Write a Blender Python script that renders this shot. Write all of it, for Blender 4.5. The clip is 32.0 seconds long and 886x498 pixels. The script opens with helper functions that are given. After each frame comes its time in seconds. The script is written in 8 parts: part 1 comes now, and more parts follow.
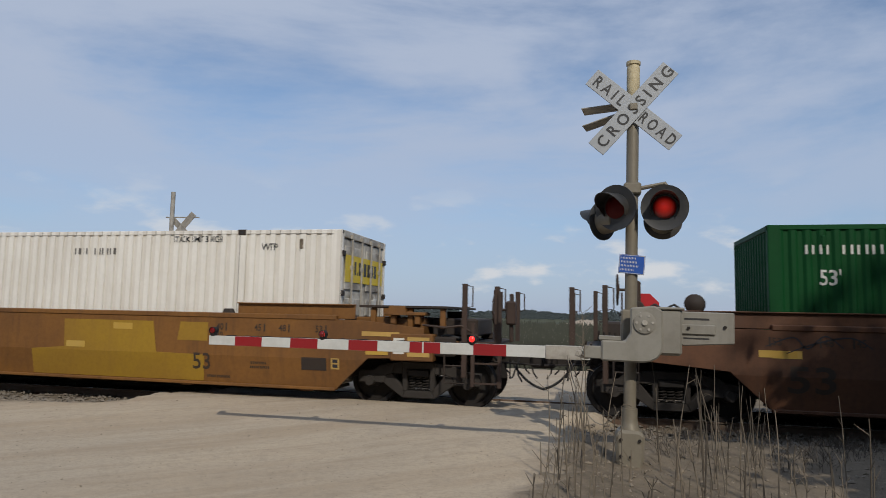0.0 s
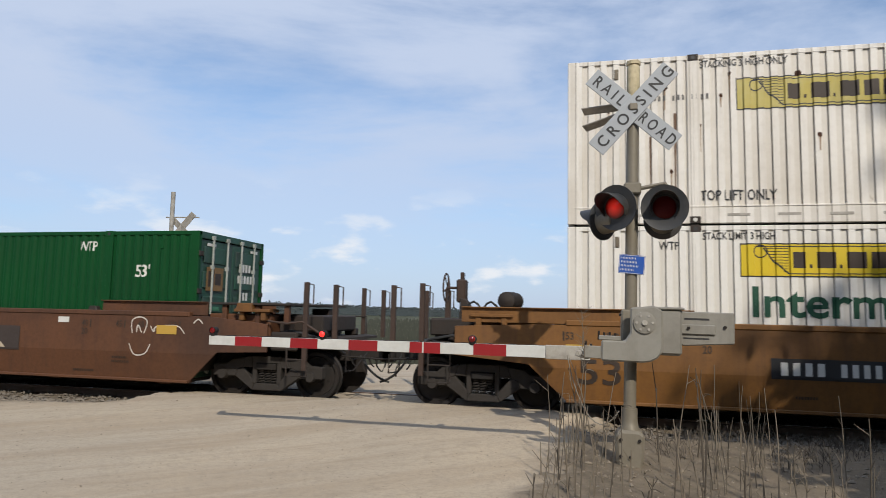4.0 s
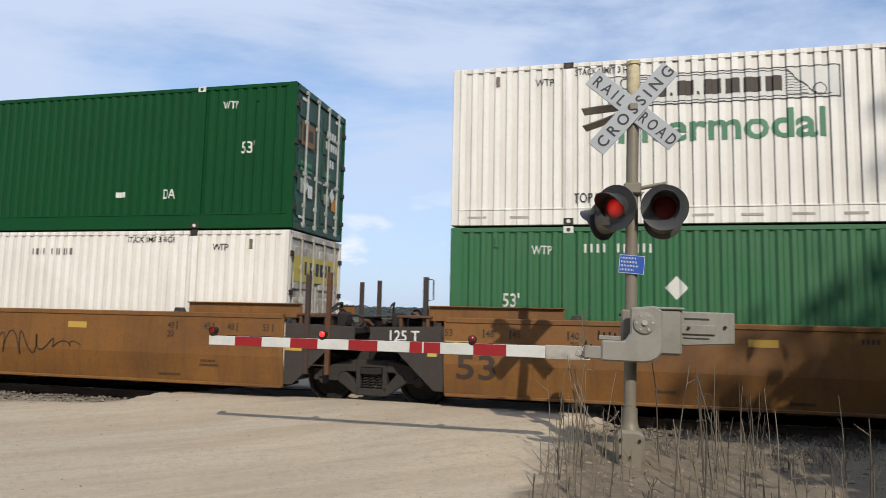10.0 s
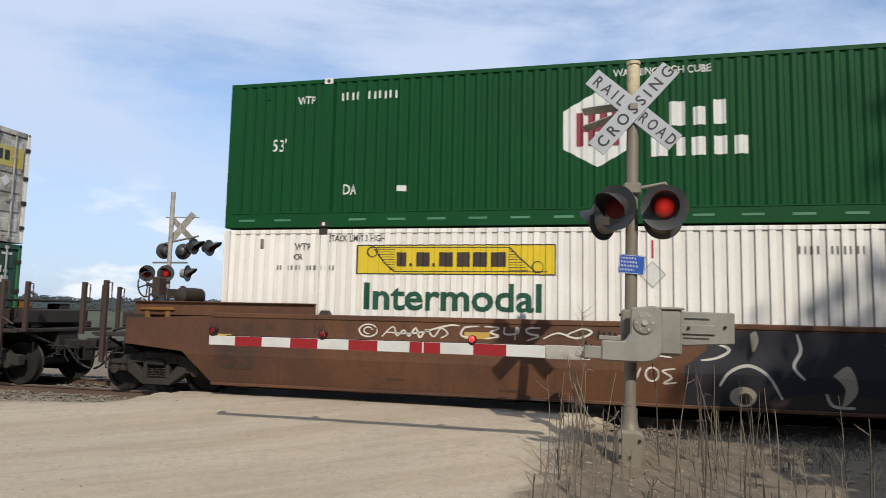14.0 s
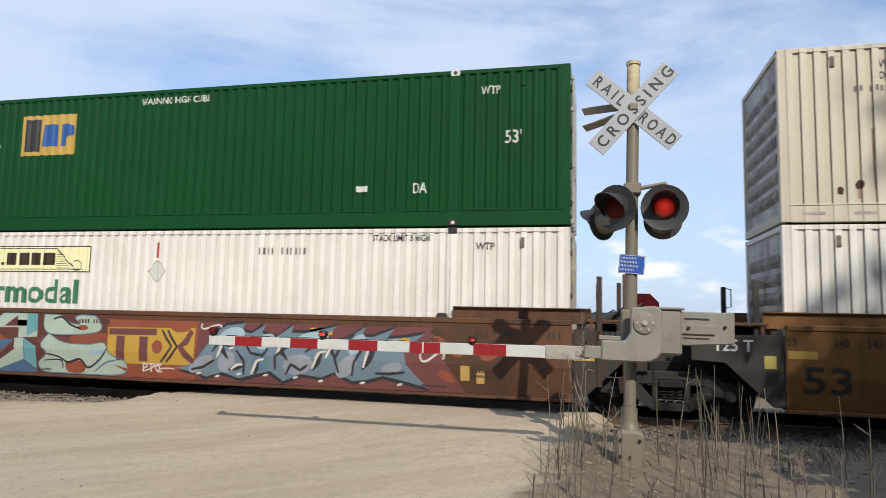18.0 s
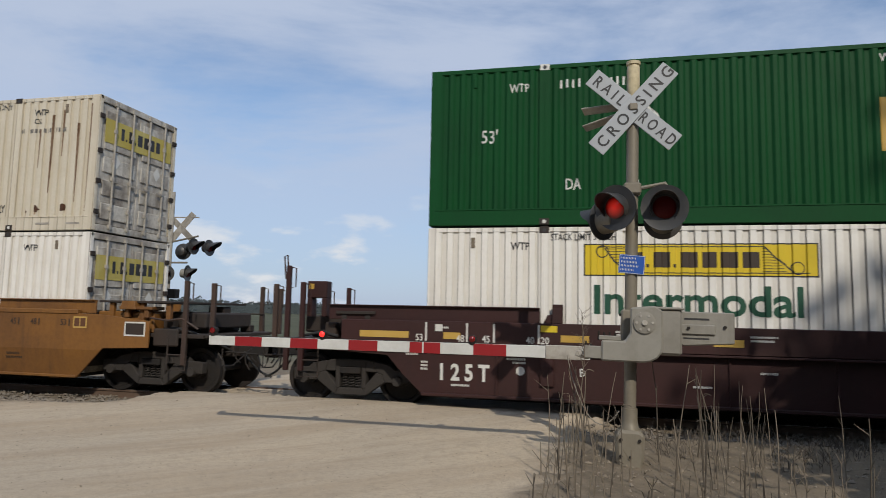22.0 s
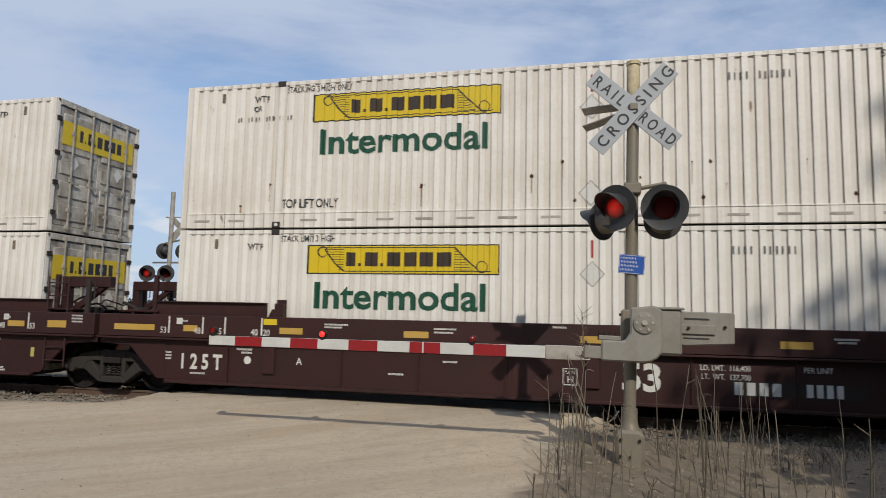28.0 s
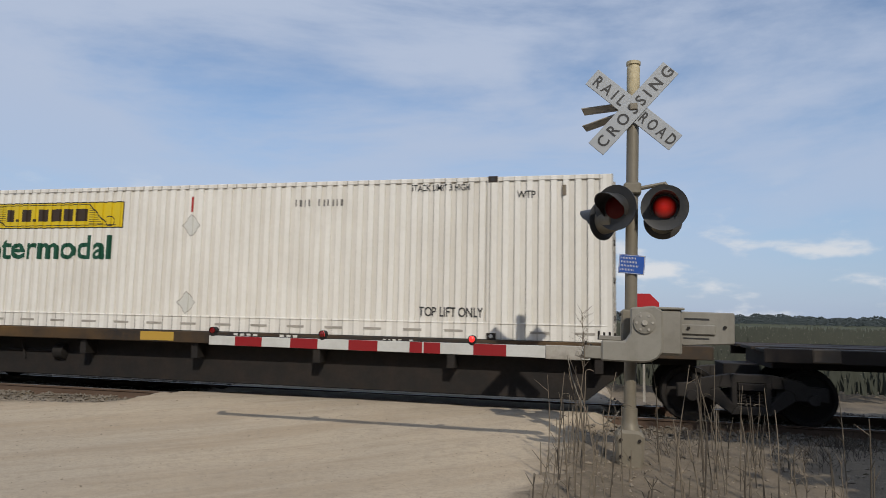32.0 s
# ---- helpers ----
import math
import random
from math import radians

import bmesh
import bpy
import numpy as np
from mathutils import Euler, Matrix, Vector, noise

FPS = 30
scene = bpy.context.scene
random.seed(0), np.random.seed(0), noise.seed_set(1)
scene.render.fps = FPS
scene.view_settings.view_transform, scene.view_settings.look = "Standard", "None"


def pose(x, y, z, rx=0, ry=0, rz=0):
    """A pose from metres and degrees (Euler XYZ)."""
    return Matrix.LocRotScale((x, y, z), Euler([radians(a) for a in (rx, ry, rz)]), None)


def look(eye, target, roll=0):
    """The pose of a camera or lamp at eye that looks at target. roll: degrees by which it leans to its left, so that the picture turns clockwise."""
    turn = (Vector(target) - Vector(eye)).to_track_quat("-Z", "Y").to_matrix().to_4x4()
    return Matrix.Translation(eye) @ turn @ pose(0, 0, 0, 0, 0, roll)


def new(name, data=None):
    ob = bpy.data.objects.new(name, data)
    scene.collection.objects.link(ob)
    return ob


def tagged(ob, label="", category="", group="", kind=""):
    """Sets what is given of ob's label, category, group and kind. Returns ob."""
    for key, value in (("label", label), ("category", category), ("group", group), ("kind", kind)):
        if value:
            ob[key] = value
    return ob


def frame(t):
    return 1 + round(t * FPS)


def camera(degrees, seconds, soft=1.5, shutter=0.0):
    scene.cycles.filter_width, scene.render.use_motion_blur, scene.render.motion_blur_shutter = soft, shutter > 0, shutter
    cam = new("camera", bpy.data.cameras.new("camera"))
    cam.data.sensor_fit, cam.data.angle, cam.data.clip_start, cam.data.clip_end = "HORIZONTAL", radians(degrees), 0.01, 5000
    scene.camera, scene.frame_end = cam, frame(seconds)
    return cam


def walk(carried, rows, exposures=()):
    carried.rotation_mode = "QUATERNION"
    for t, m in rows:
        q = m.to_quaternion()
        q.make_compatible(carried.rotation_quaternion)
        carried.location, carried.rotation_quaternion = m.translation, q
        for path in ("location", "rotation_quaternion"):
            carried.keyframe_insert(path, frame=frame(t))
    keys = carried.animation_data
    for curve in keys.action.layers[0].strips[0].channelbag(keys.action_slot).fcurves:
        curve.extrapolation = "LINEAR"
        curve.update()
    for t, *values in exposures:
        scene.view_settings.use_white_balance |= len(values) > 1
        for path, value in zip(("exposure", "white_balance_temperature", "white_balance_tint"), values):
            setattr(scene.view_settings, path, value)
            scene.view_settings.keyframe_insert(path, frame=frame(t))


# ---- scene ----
import collections

# the camera stands still beside the road
P = look((0.0, -12.655, 1.721), (-2.261, -2.963, 2.697), 1.177)
cam = camera(68.56, 32.0, soft=0.45, shutter=0.12)
EXPOSURES = [(0, -0.47), (1, -0.22), (2, 0.1), (3, 0.05), (6, -0.3), (7, -0.36), (8, -0.1), (9, 0.1), (10, 0.1), (12, 0.06), (13, -0.1), (14, 0.1), (17, 0.1), (18, 0.18), (19, 0.0), (20, -0.22), (22, -0.28),
             (23, 0.03), (24, 0.14), (25, 0.12), (28, -0.24), (30, -0.34), (32, -0.36)]
walk(cam, [(0, P), (32, P)], EXPOSURES)

# how far the train has run along the track, in metres, second by second
RUN = (0.0, -113.67198, -1.6874, 0.51537, 0.17714, -0.03107, -0.03028, 0.00402, 0.02721, 0.00438)

# small gains and losses of the train on that course, every two seconds
DRIFT = (-0.07, -0.065, -0.063, 0.035, 0.135, 0.125, 0.043, 0.035, 0.0, -0.051, -0.15, -0.14, -0.078, -0.027, 0.03, 0.112, 0.155)


def run(t):
    # a slight surge of the train in the middle of its passing
    k = min(1.0, max(0.0, (t - 14.6) / 1.7)) if t < 17 else min(1.0, max(0.0, (18.38 - t) / 0.34))
    drift = float(np.interp(t, range(0, 34, 2), DRIFT))
    return float(np.polynomial.chebyshev.chebval((t - 16) / 16, RUN)) - 0.22 * k * k * (3 - 2 * k) + drift


# ---- world, sun and exposure ----
SUN_FROM = Vector((0.485, -1.0, 0.88)).normalized()
world = bpy.data.worlds.new("world")
scene.world = world
world.use_nodes = True
wn, wl = world.node_tree.nodes, world.node_tree.links
wn.clear()
w_out = wn.new("ShaderNodeOutputWorld")
w_bg = wn.new("ShaderNodeBackground")
w_sky = wn.new("ShaderNodeTexSky")
w_sky.sky_type = "NISHITA"
w_sky.sun_disc = False
w_sky.sun_elevation = math.asin(SUN_FROM.z)
w_sky.sun_rotation = math.atan2(SUN_FROM.x, SUN_FROM.y)
w_sky.air_density, w_sky.dust_density, w_sky.ozone_density = 1.0, 0.3, 3.0
w_co = wn.new("ShaderNodeTexCoord")
w_map = wn.new("ShaderNodeMapping")
w_map.inputs["Scale"].default_value = (1.0, 1.0, 3.2)
w_map.inputs["Location"].default_value = (0.35, 0.1, 0.55)
w_n1 = wn.new("ShaderNodeTexNoise")
w_n1.inputs["Scale"].default_value = 1.5
w_n1.inputs["Detail"].default_value = 9
w_n1.inputs["Roughness"].default_value = 0.58
w_n1.inputs["Distortion"].default_value = 0.25
w_r1 = wn.new("ShaderNodeMapRange")
w_r1.inputs[1].default_value, w_r1.inputs[2].default_value = 0.32, 0.57
w_r1.interpolation_type = "SMOOTHSTEP"
w_map2 = wn.new("ShaderNodeMapping")
w_map2.inputs["Scale"].default_value = (1.0, 1.0, 2.6)
w_n2 = wn.new("ShaderNodeTexNoise")
w_n2.inputs["Scale"].default_value = 9.0
w_n2.inputs["Detail"].default_value = 8
w_r2 = wn.new("ShaderNodeMapRange")
w_r2.inputs[1].default_value, w_r2.inputs[2].default_value = 0.53, 0.68
w_r2.interpolation_type = "SMOOTHSTEP"
w_sep = wn.new("ShaderNodeSeparateXYZ")
w_low = wn.new("ShaderNodeMapRange")
w_low.inputs[1].default_value, w_low.inputs[2].default_value = 0.22, 0.06
w_low.interpolation_type = "SMOOTHSTEP"
w_mul = wn.new("ShaderNodeMath")
w_mul.operation = "MULTIPLY"
w_mix = wn.new("ShaderNodeMix")
w_mix.data_type = "RGBA"
w_mix.inputs[7].default_value = (3.8, 4.4, 5.6, 1)
w_mix2 = wn.new("ShaderNodeMix")
w_mix2.data_type = "RGBA"
w_mix2.inputs[7].default_value = (5.6, 5.8, 6.1, 1)
w_amt = wn.new("ShaderNodeMath")
w_amt.operation = "MULTIPLY"
w_amt.inputs[1].default_value = 0.93
wl.new(w_co.outputs["Generated"], w_map.inputs[0])
wl.new(w_co.outputs["Generated"], w_map2.inputs[0])
wl.new(w_co.outputs["Generated"], w_sep.inputs[0])
wl.new(w_map.outputs[0], w_n1.inputs["Vector"])
wl.new(w_map2.outputs[0], w_n2.inputs["Vector"])
wl.new(w_n1.outputs[0], w_r1.inputs[0])
wl.new(w_n2.outputs[0], w_r2.inputs[0])
wl.new(w_sep.outputs[2], w_low.inputs[0])
wl.new(w_r2.outputs[0], w_mul.inputs[0])
wl.new(w_low.outputs[0], w_mul.inputs[1])
wl.new(w_r1.outputs[0], w_amt.inputs[0])
w_cut = wn.new("ShaderNodeMapRange")
w_cut.inputs[1].default_value, w_cut.inputs[2].default_value, w_cut.inputs[3].default_value, w_cut.inputs[4].default_value = 0.04, 0.3, 0.4, 1.0
w_thin = wn.new("ShaderNodeMath")
w_thin.operation = "MULTIPLY"
wl.new(w_sep.outputs[2], w_cut.inputs[0])
wl.new(w_cut.outputs[0], w_thin.inputs[0])
wl.new(w_amt.outputs[0], w_thin.inputs[1])
wl.new(w_thin.outputs[0], w_mix.inputs[0])
w_haze = wn.new("ShaderNodeMapRange")
w_haze.inputs[1].default_value, w_haze.inputs[2].default_value, w_haze.inputs[3].default_value, w_haze.inputs[4].default_value = 0.0, 0.3, 0.8, 0.0
w_mix3 = wn.new("ShaderNodeMix")
w_mix3.data_type = "RGBA"
w_mix3.inputs[7].default_value = (1.85, 2.75, 4.5, 1)
wl.new(w_sep.outputs[2], w_haze.inputs[0])
wl.new(w_haze.outputs[0], w_mix3.inputs[0])
wl.new(w_sky.outputs[0], w_mix3.inputs[6])
wl.new(w_mix3.outputs[2], w_mix.inputs[6])
wl.new(w_mul.outputs[0], w_mix2.inputs[0])
wl.new(w_mix.outputs[2], w_mix2.inputs[6])
wl.new(w_mix2.outputs[2], w_bg.inputs[0])
w_bg.inputs[1].default_value = 0.155
wl.new(w_bg.outputs[0], w_out.inputs[0])

sun = new("sun", bpy.data.lights.new("sun", "SUN"))
sun.data.energy, sun.data.angle, sun.data.color = 3.75, radians(0.53), (1.0, 0.92, 0.8)
sun.matrix_world = look(SUN_FROM * 60, (0, 0, 0))


# ---- materials ----
def ramp(nt, fac, lo, hi):
    r = nt.nodes.new("ShaderNodeMapRange")
    r.inputs[1].default_value, r.inputs[2].default_value = lo, hi
    nt.links.new(fac, r.inputs[0])
    return r.outputs[0]


def noise_of(nt, vec, scale, detail=5, rough=0.6, stretch=None, turn=0.0):
    if stretch:
        mp = nt.nodes.new("ShaderNodeMapping")
        if turn:
            mp.vector_type = "TEXTURE"
            mp.inputs["Rotation"].default_value = (0.0, 0.0, radians(turn))
        mp.inputs["Scale"].default_value = stretch
        nt.links.new(vec, mp.inputs[0])
        vec = mp.outputs[0]
    n = nt.nodes.new("ShaderNodeTexNoise")
    n.inputs["Scale"].default_value, n.inputs["Detail"].default_value, n.inputs["Roughness"].default_value = scale, detail, rough
    nt.links.new(vec, n.inputs["Vector"])
    return n.outputs[0]


def mixed(nt, fac, a, b):
    m = nt.nodes.new("ShaderNodeMix")
    m.data_type = "RGBA"
    for value, slot in ((fac, 0), (a, 6), (b, 7)):
        if isinstance(value, (tuple, float, int)):
            m.inputs[slot].default_value = (*value, 1) if isinstance(value, tuple) else value
        else:
            nt.links.new(value, m.inputs[slot])
    return m.outputs[2]


def times(nt, a, b):
    m = nt.nodes.new("ShaderNodeMath")
    m.operation = "MULTIPLY"
    for value, slot in ((a, 0), (b, 1)):
        if isinstance(value, (float, int)):
            m.inputs[slot].default_value = value
        else:
            nt.links.new(value, m.inputs[slot])
    return m.outputs[0]


def surface(name, rgb, rough=0.55, metal=0.0, grime=None, grime_amt=0.5, fine=14.0, coarse=0.7, streaks=0.0, rust=0.0, bump=0.15, spread=0.0, spec=0.5, groove=0.0):
    """A worn surface: base colour, large stains, fine grain, downward streaks, grimy grooves with a painted shade line,
    rust specks and relief.
    """
    mat = bpy.data.materials.new(name)
    mat.use_nodes = True
    nt = mat.node_tree
    bs = nt.nodes["Principled BSDF"]
    co = nt.nodes.new("ShaderNodeTexCoord")
    info = nt.nodes.new("ShaderNodeObjectInfo")
    shift = nt.nodes.new("ShaderNodeVectorMath")
    shift.operation = "ADD"
    spread_v = nt.nodes.new("ShaderNodeVectorMath")
    spread_v.operation = "SCALE"
    comb = nt.nodes.new("ShaderNodeCombineXYZ")
    nt.links.new(info.outputs["Random"], comb.inputs[0])
    nt.links.new(info.outputs["Random"], comb.inputs[1])
    nt.links.new(comb.outputs[0], spread_v.inputs[0])
    spread_v.inputs["Scale"].default_value = 37.0
    nt.links.new(co.outputs["Object"], shift.inputs[0])
    nt.links.new(spread_v.outputs[0], shift.inputs[1])
    vec = shift.outputs[0]
    grime = grime or tuple(c * 0.45 for c in rgb)
    col = mixed(nt, times(nt, ramp(nt, noise_of(nt, vec, coarse, 6), 0.42, 0.72), grime_amt), rgb, grime)
    grain = noise_of(nt, vec, fine, 6, 0.7)
    col = mixed(nt, times(nt, ramp(nt, grain, 0.45, 0.8), grime_amt * 0.45), col, tuple(c * 0.7 for c in grime))
    if streaks:
        st = ramp(nt, noise_of(nt, vec, 3.0, 5, 0.65, (2.2, 2.2, 0.16)), 0.5, 0.78)
        col = mixed(nt, times(nt, st, streaks), col, grime)
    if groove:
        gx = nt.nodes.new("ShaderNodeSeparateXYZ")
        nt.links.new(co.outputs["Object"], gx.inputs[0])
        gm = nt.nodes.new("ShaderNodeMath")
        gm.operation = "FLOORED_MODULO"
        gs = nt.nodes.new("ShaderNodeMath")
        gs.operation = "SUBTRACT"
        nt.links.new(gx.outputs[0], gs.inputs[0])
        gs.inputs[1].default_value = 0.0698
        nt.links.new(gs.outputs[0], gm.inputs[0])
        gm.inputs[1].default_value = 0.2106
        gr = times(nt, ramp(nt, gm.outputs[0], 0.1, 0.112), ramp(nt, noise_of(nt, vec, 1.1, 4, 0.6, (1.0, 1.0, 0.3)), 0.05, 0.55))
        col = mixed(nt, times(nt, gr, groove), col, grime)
        # dirt and shade painted together as a dark line on each groove's right wall
        edge_shade = times(nt, ramp(nt, gm.outputs[0], 0.188, 0.198), ramp(nt, noise_of(nt, vec, 0.8, 4, 0.6, (1.0, 1.0, 0.4)), 0.3, 0.6))
        col = mixed(nt, times(nt, edge_shade, 0.75), col, tuple(c * 0.3 for c in grime))
    if rust:
        sp = ramp(nt, noise_of(nt, vec, 5.0, 4, 0.6, (1.0, 1.0, 0.45)), 0.71, 0.76)
        col = mixed(nt, times(nt, sp, rust), col, (0.13, 0.05, 0.02))
    if spread:
        hsv = nt.nodes.new("ShaderNodeHueSaturation")
        val = nt.nodes.new("ShaderNodeMapRange")
        val.inputs[3].default_value, val.inputs[4].default_value = 1 - spread, 1 + spread
        nt.links.new(info.outputs["Random"], val.inputs[0])
        nt.links.new(val.outputs[0], hsv.inputs["Value"])
        nt.links.new(col, hsv.inputs["Color"])
        col = hsv.outputs[0]
    nt.links.new(col, bs.inputs["Base Color"])
    rr = nt.nodes.new("ShaderNodeMapRange")
    rr.inputs[3].default_value, rr.inputs[4].default_value = max(0.05, rough - 0.12), min(1, rough + 0.15)
    nt.links.new(grain, rr.inputs[0])
    nt.links.new(rr.outputs[0], bs.inputs["Roughness"])
    bs.inputs["Metallic"].default_value = metal
    bs.inputs["Specular IOR Level"].default_value = spec
    if bump:
        bp = nt.nodes.new("ShaderNodeBump")
        bp.inputs["Strength"].default_value, bp.inputs["Distance"].default_value = bump, 0.01
        nt.links.new(grain, bp.inputs["Height"])
        nt.links.new(bp.outputs[0], bs.inputs["Normal"])
    return mat


def glow(name, rgb, strength):
    mat = bpy.data.materials.new(name)
    mat.use_nodes = True
    bs = mat.node_tree.nodes["Principled BSDF"]
    bs.inputs["Base Color"].default_value = (*rgb, 1)
    bs.inputs["Emission Color"].default_value = (*rgb, 1)
    bs.inputs["Emission Strength"].default_value = strength
    bs.inputs["Roughness"].default_value = 0.3
    return mat


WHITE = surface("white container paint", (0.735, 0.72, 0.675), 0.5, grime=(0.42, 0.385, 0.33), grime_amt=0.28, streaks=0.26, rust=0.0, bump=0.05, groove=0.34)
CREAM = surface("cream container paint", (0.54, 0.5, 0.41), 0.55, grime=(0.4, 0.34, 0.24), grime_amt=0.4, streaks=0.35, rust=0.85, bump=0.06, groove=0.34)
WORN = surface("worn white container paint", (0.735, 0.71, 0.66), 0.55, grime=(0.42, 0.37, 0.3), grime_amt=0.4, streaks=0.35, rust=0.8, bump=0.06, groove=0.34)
GREEN = surface("green container paint", (0.004, 0.057, 0.0155), 0.55, grime=(0.006, 0.038, 0.014), grime_amt=0.5, streaks=0.35, bump=0.05, spec=0.14)
FADED = surface("faded green container paint", (0.02, 0.115, 0.042), 0.55, grime=(0.045, 0.115, 0.055), grime_amt=0.5, streaks=0.35, bump=0.05)
DOORWHITE = surface("dirty white door paint", (0.52, 0.5, 0.45), 0.55, grime=(0.1, 0.075, 0.052), grime_amt=0.95, coarse=1.6, streaks=0.7, rust=0.7, bump=0.1)
RODPAINT = surface("galvanised lock rod", (0.34, 0.36, 0.33), 0.5, grime=(0.16, 0.17, 0.15), grime_amt=0.6, coarse=3, bump=0.05)
DOORGREEN = surface("dirty green door paint", (0.012, 0.062, 0.038), 0.5, grime=(0.03, 0.04, 0.034), grime_amt=0.8, coarse=1.4, streaks=0.6, bump=0.1)
VENTPAINT = surface("rusty vent cover", (0.17, 0.14, 0.1), 0.7, grime=(0.07, 0.05, 0.035), grime_amt=0.8, coarse=6, bump=0.1)
# white rib paint, darkened for grime and for the shade between louvres
DIRTSHADERIB = surface("grimy rib paint with painted shade", (0.3, 0.27, 0.22), 0.65, grime=(0.06, 0.042, 0.028), grime_amt=1.0, coarse=2.2, streaks=0.6, rust=0.5, bump=0.1)
ROOF = surface("container roof", (0.5, 0.5, 0.48), 0.6, grime=(0.25, 0.23, 0.2), bump=0.1)
YELLOW = surface("yellow decal", (0.6, 0.44, 0.012), 0.45, grime=(0.5, 0.4, 0.05), grime_amt=0.3, bump=0.03)
OLDYELLOW = surface("faded yellow decal", (0.42, 0.34, 0.06), 0.55, grime=(0.5, 0.45, 0.2), grime_amt=0.6, coarse=2.0, streaks=0.5, bump=0.03)
PALEYELLOW = surface("bleached yellow decal", (0.78, 0.74, 0.42), 0.55, grime=(0.7, 0.68, 0.5), grime_amt=0.6, coarse=1.5, bump=0.03)
GOLD = surface("gold decal", (0.42, 0.26, 0.04), 0.5, grime=(0.5, 0.38, 0.15), grime_amt=0.4, bump=0.03)
PALEGOLD = surface("pale gold decal", (0.62, 0.55, 0.26), 0.5, grime=(0.5, 0.45, 0.25), grime_amt=0.4, bump=0.03)
AMBERDECAL = surface("dull gold decal", (0.2, 0.11, 0.035), 0.6, grime=(0.08, 0.05, 0.025), grime_amt=0.6, coarse=5, bump=0.03)
INK = surface("black lettering", (0.018, 0.018, 0.02), 0.5, grime=(0.05, 0.05, 0.05), bump=0.02)
GREYINK = surface("weathered grey lettering", (0.11, 0.105, 0.1), 0.6, grime=(0.25, 0.24, 0.22), grime_amt=0.6, coarse=5, bump=0.02)
BROWNINK = surface("dark brown lettering", (0.03, 0.02, 0.014), 0.6, grime=(0.06, 0.034, 0.018), bump=0.02)
GREENINK = surface("green lettering", (0.006, 0.062, 0.033), 0.5, grime=(0.012, 0.08, 0.05), bump=0.02)
PALEGREENINK = surface("bleached green lettering", (0.04, 0.16, 0.085), 0.5, grime=(0.12, 0.28, 0.18), bump=0.02)
WHITEINK = surface("white lettering", (0.58, 0.58, 0.55), 0.5, grime=(0.5, 0.5, 0.46), bump=0.02)
BLUEINK = surface("blue lettering", (0.02, 0.09, 0.3), 0.5, bump=0.02)
PALEBLUEINK = surface("bleached blue lettering", (0.1, 0.25, 0.42), 0.5, bump=0.02)
REDINK = surface("red marking", (0.35, 0.02, 0.015), 0.5, bump=0.02)
PLUMINK = surface("dark red lettering", (0.22, 0.01, 0.03), 0.5, bump=0.02)
TAN = surface("orange brown railcar paint", (0.185, 0.08, 0.0145), 0.58, grime=(0.066, 0.029, 0.012), grime_amt=0.7, coarse=0.55, streaks=0.6, bump=0.08)
RUSTBROWN = surface("rusty brown railcar paint", (0.105, 0.041, 0.0155), 0.65, grime=(0.034, 0.016, 0.01), grime_amt=0.85, coarse=0.45, streaks=0.5, bump=0.1)
GOLDCAR = surface("yellow railcar paint", (0.3, 0.178, 0.012), 0.55, grime=(0.2, 0.1, 0.018), grime_amt=0.7, coarse=0.6, streaks=0.4, bump=0.08)
MAROON = surface("maroon railcar paint", (0.036, 0.0118, 0.0105), 0.55, grime=(0.02, 0.0095, 0.0085), grime_amt=0.6, coarse=0.6, streaks=0.45, bump=0.08, spec=0.35)
SOOT = surface("sooty railcar end paint", (0.019, 0.0145, 0.012), 0.75, grime=(0.042, 0.025, 0.016), grime_amt=0.6, coarse=1.2, streaks=0.3, bump=0.15)
STAKEPAINT = surface("rusty dark brown post paint", (0.045, 0.025, 0.017), 0.7, grime=(0.02, 0.014, 0.011), grime_amt=0.6, coarse=2.0, bump=0.12)
ENDPAINT = surface("grey brown railcar end paint", (0.036, 0.028, 0.024), 0.65, grime=(0.016, 0.012, 0.01), grime_amt=0.6, coarse=1.2, streaks=0.3, bump=0.12)
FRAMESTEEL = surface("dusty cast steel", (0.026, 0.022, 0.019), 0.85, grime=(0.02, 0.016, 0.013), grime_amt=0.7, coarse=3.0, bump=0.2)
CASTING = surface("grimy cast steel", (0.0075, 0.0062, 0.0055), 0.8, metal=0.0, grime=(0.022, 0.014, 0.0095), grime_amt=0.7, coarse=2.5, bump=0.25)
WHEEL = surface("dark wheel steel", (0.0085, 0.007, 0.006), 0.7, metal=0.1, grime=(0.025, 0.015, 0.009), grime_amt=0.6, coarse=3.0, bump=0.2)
RAIL = surface("rail steel", (0.16, 0.11, 0.08), 0.55, metal=0.4, grime=(0.09, 0.05, 0.03), bump=0.1)
RAILTOP = surface("polished rail head", (0.3, 0.27, 0.25), 0.5, metal=0.7, bump=0.02)
TIE = surface("weathered timber", (0.1, 0.075, 0.055), 0.85, grime=(0.2, 0.17, 0.13), grime_amt=0.6, fine=30, bump=0.5)
STONE = surface("ballast stone", (0.175, 0.15, 0.118), 0.9, grime=(0.09, 0.08, 0.068), grime_amt=0.6, fine=40, coarse=4, bump=0.3)
ALU = surface("weathered signal enclosure paint", (0.25, 0.24, 0.21), 0.5, metal=0.1, grime=(0.15, 0.135, 0.11), grime_amt=0.5, coarse=1.8, streaks=0.4, bump=0.08)
MAST = surface("weathered signal mast paint", (0.2, 0.178, 0.138), 0.5, metal=0.15, grime=(0.16, 0.14, 0.1), grime_amt=0.7, coarse=2.2, streaks=0.4, rust=0.2, bump=0.1)
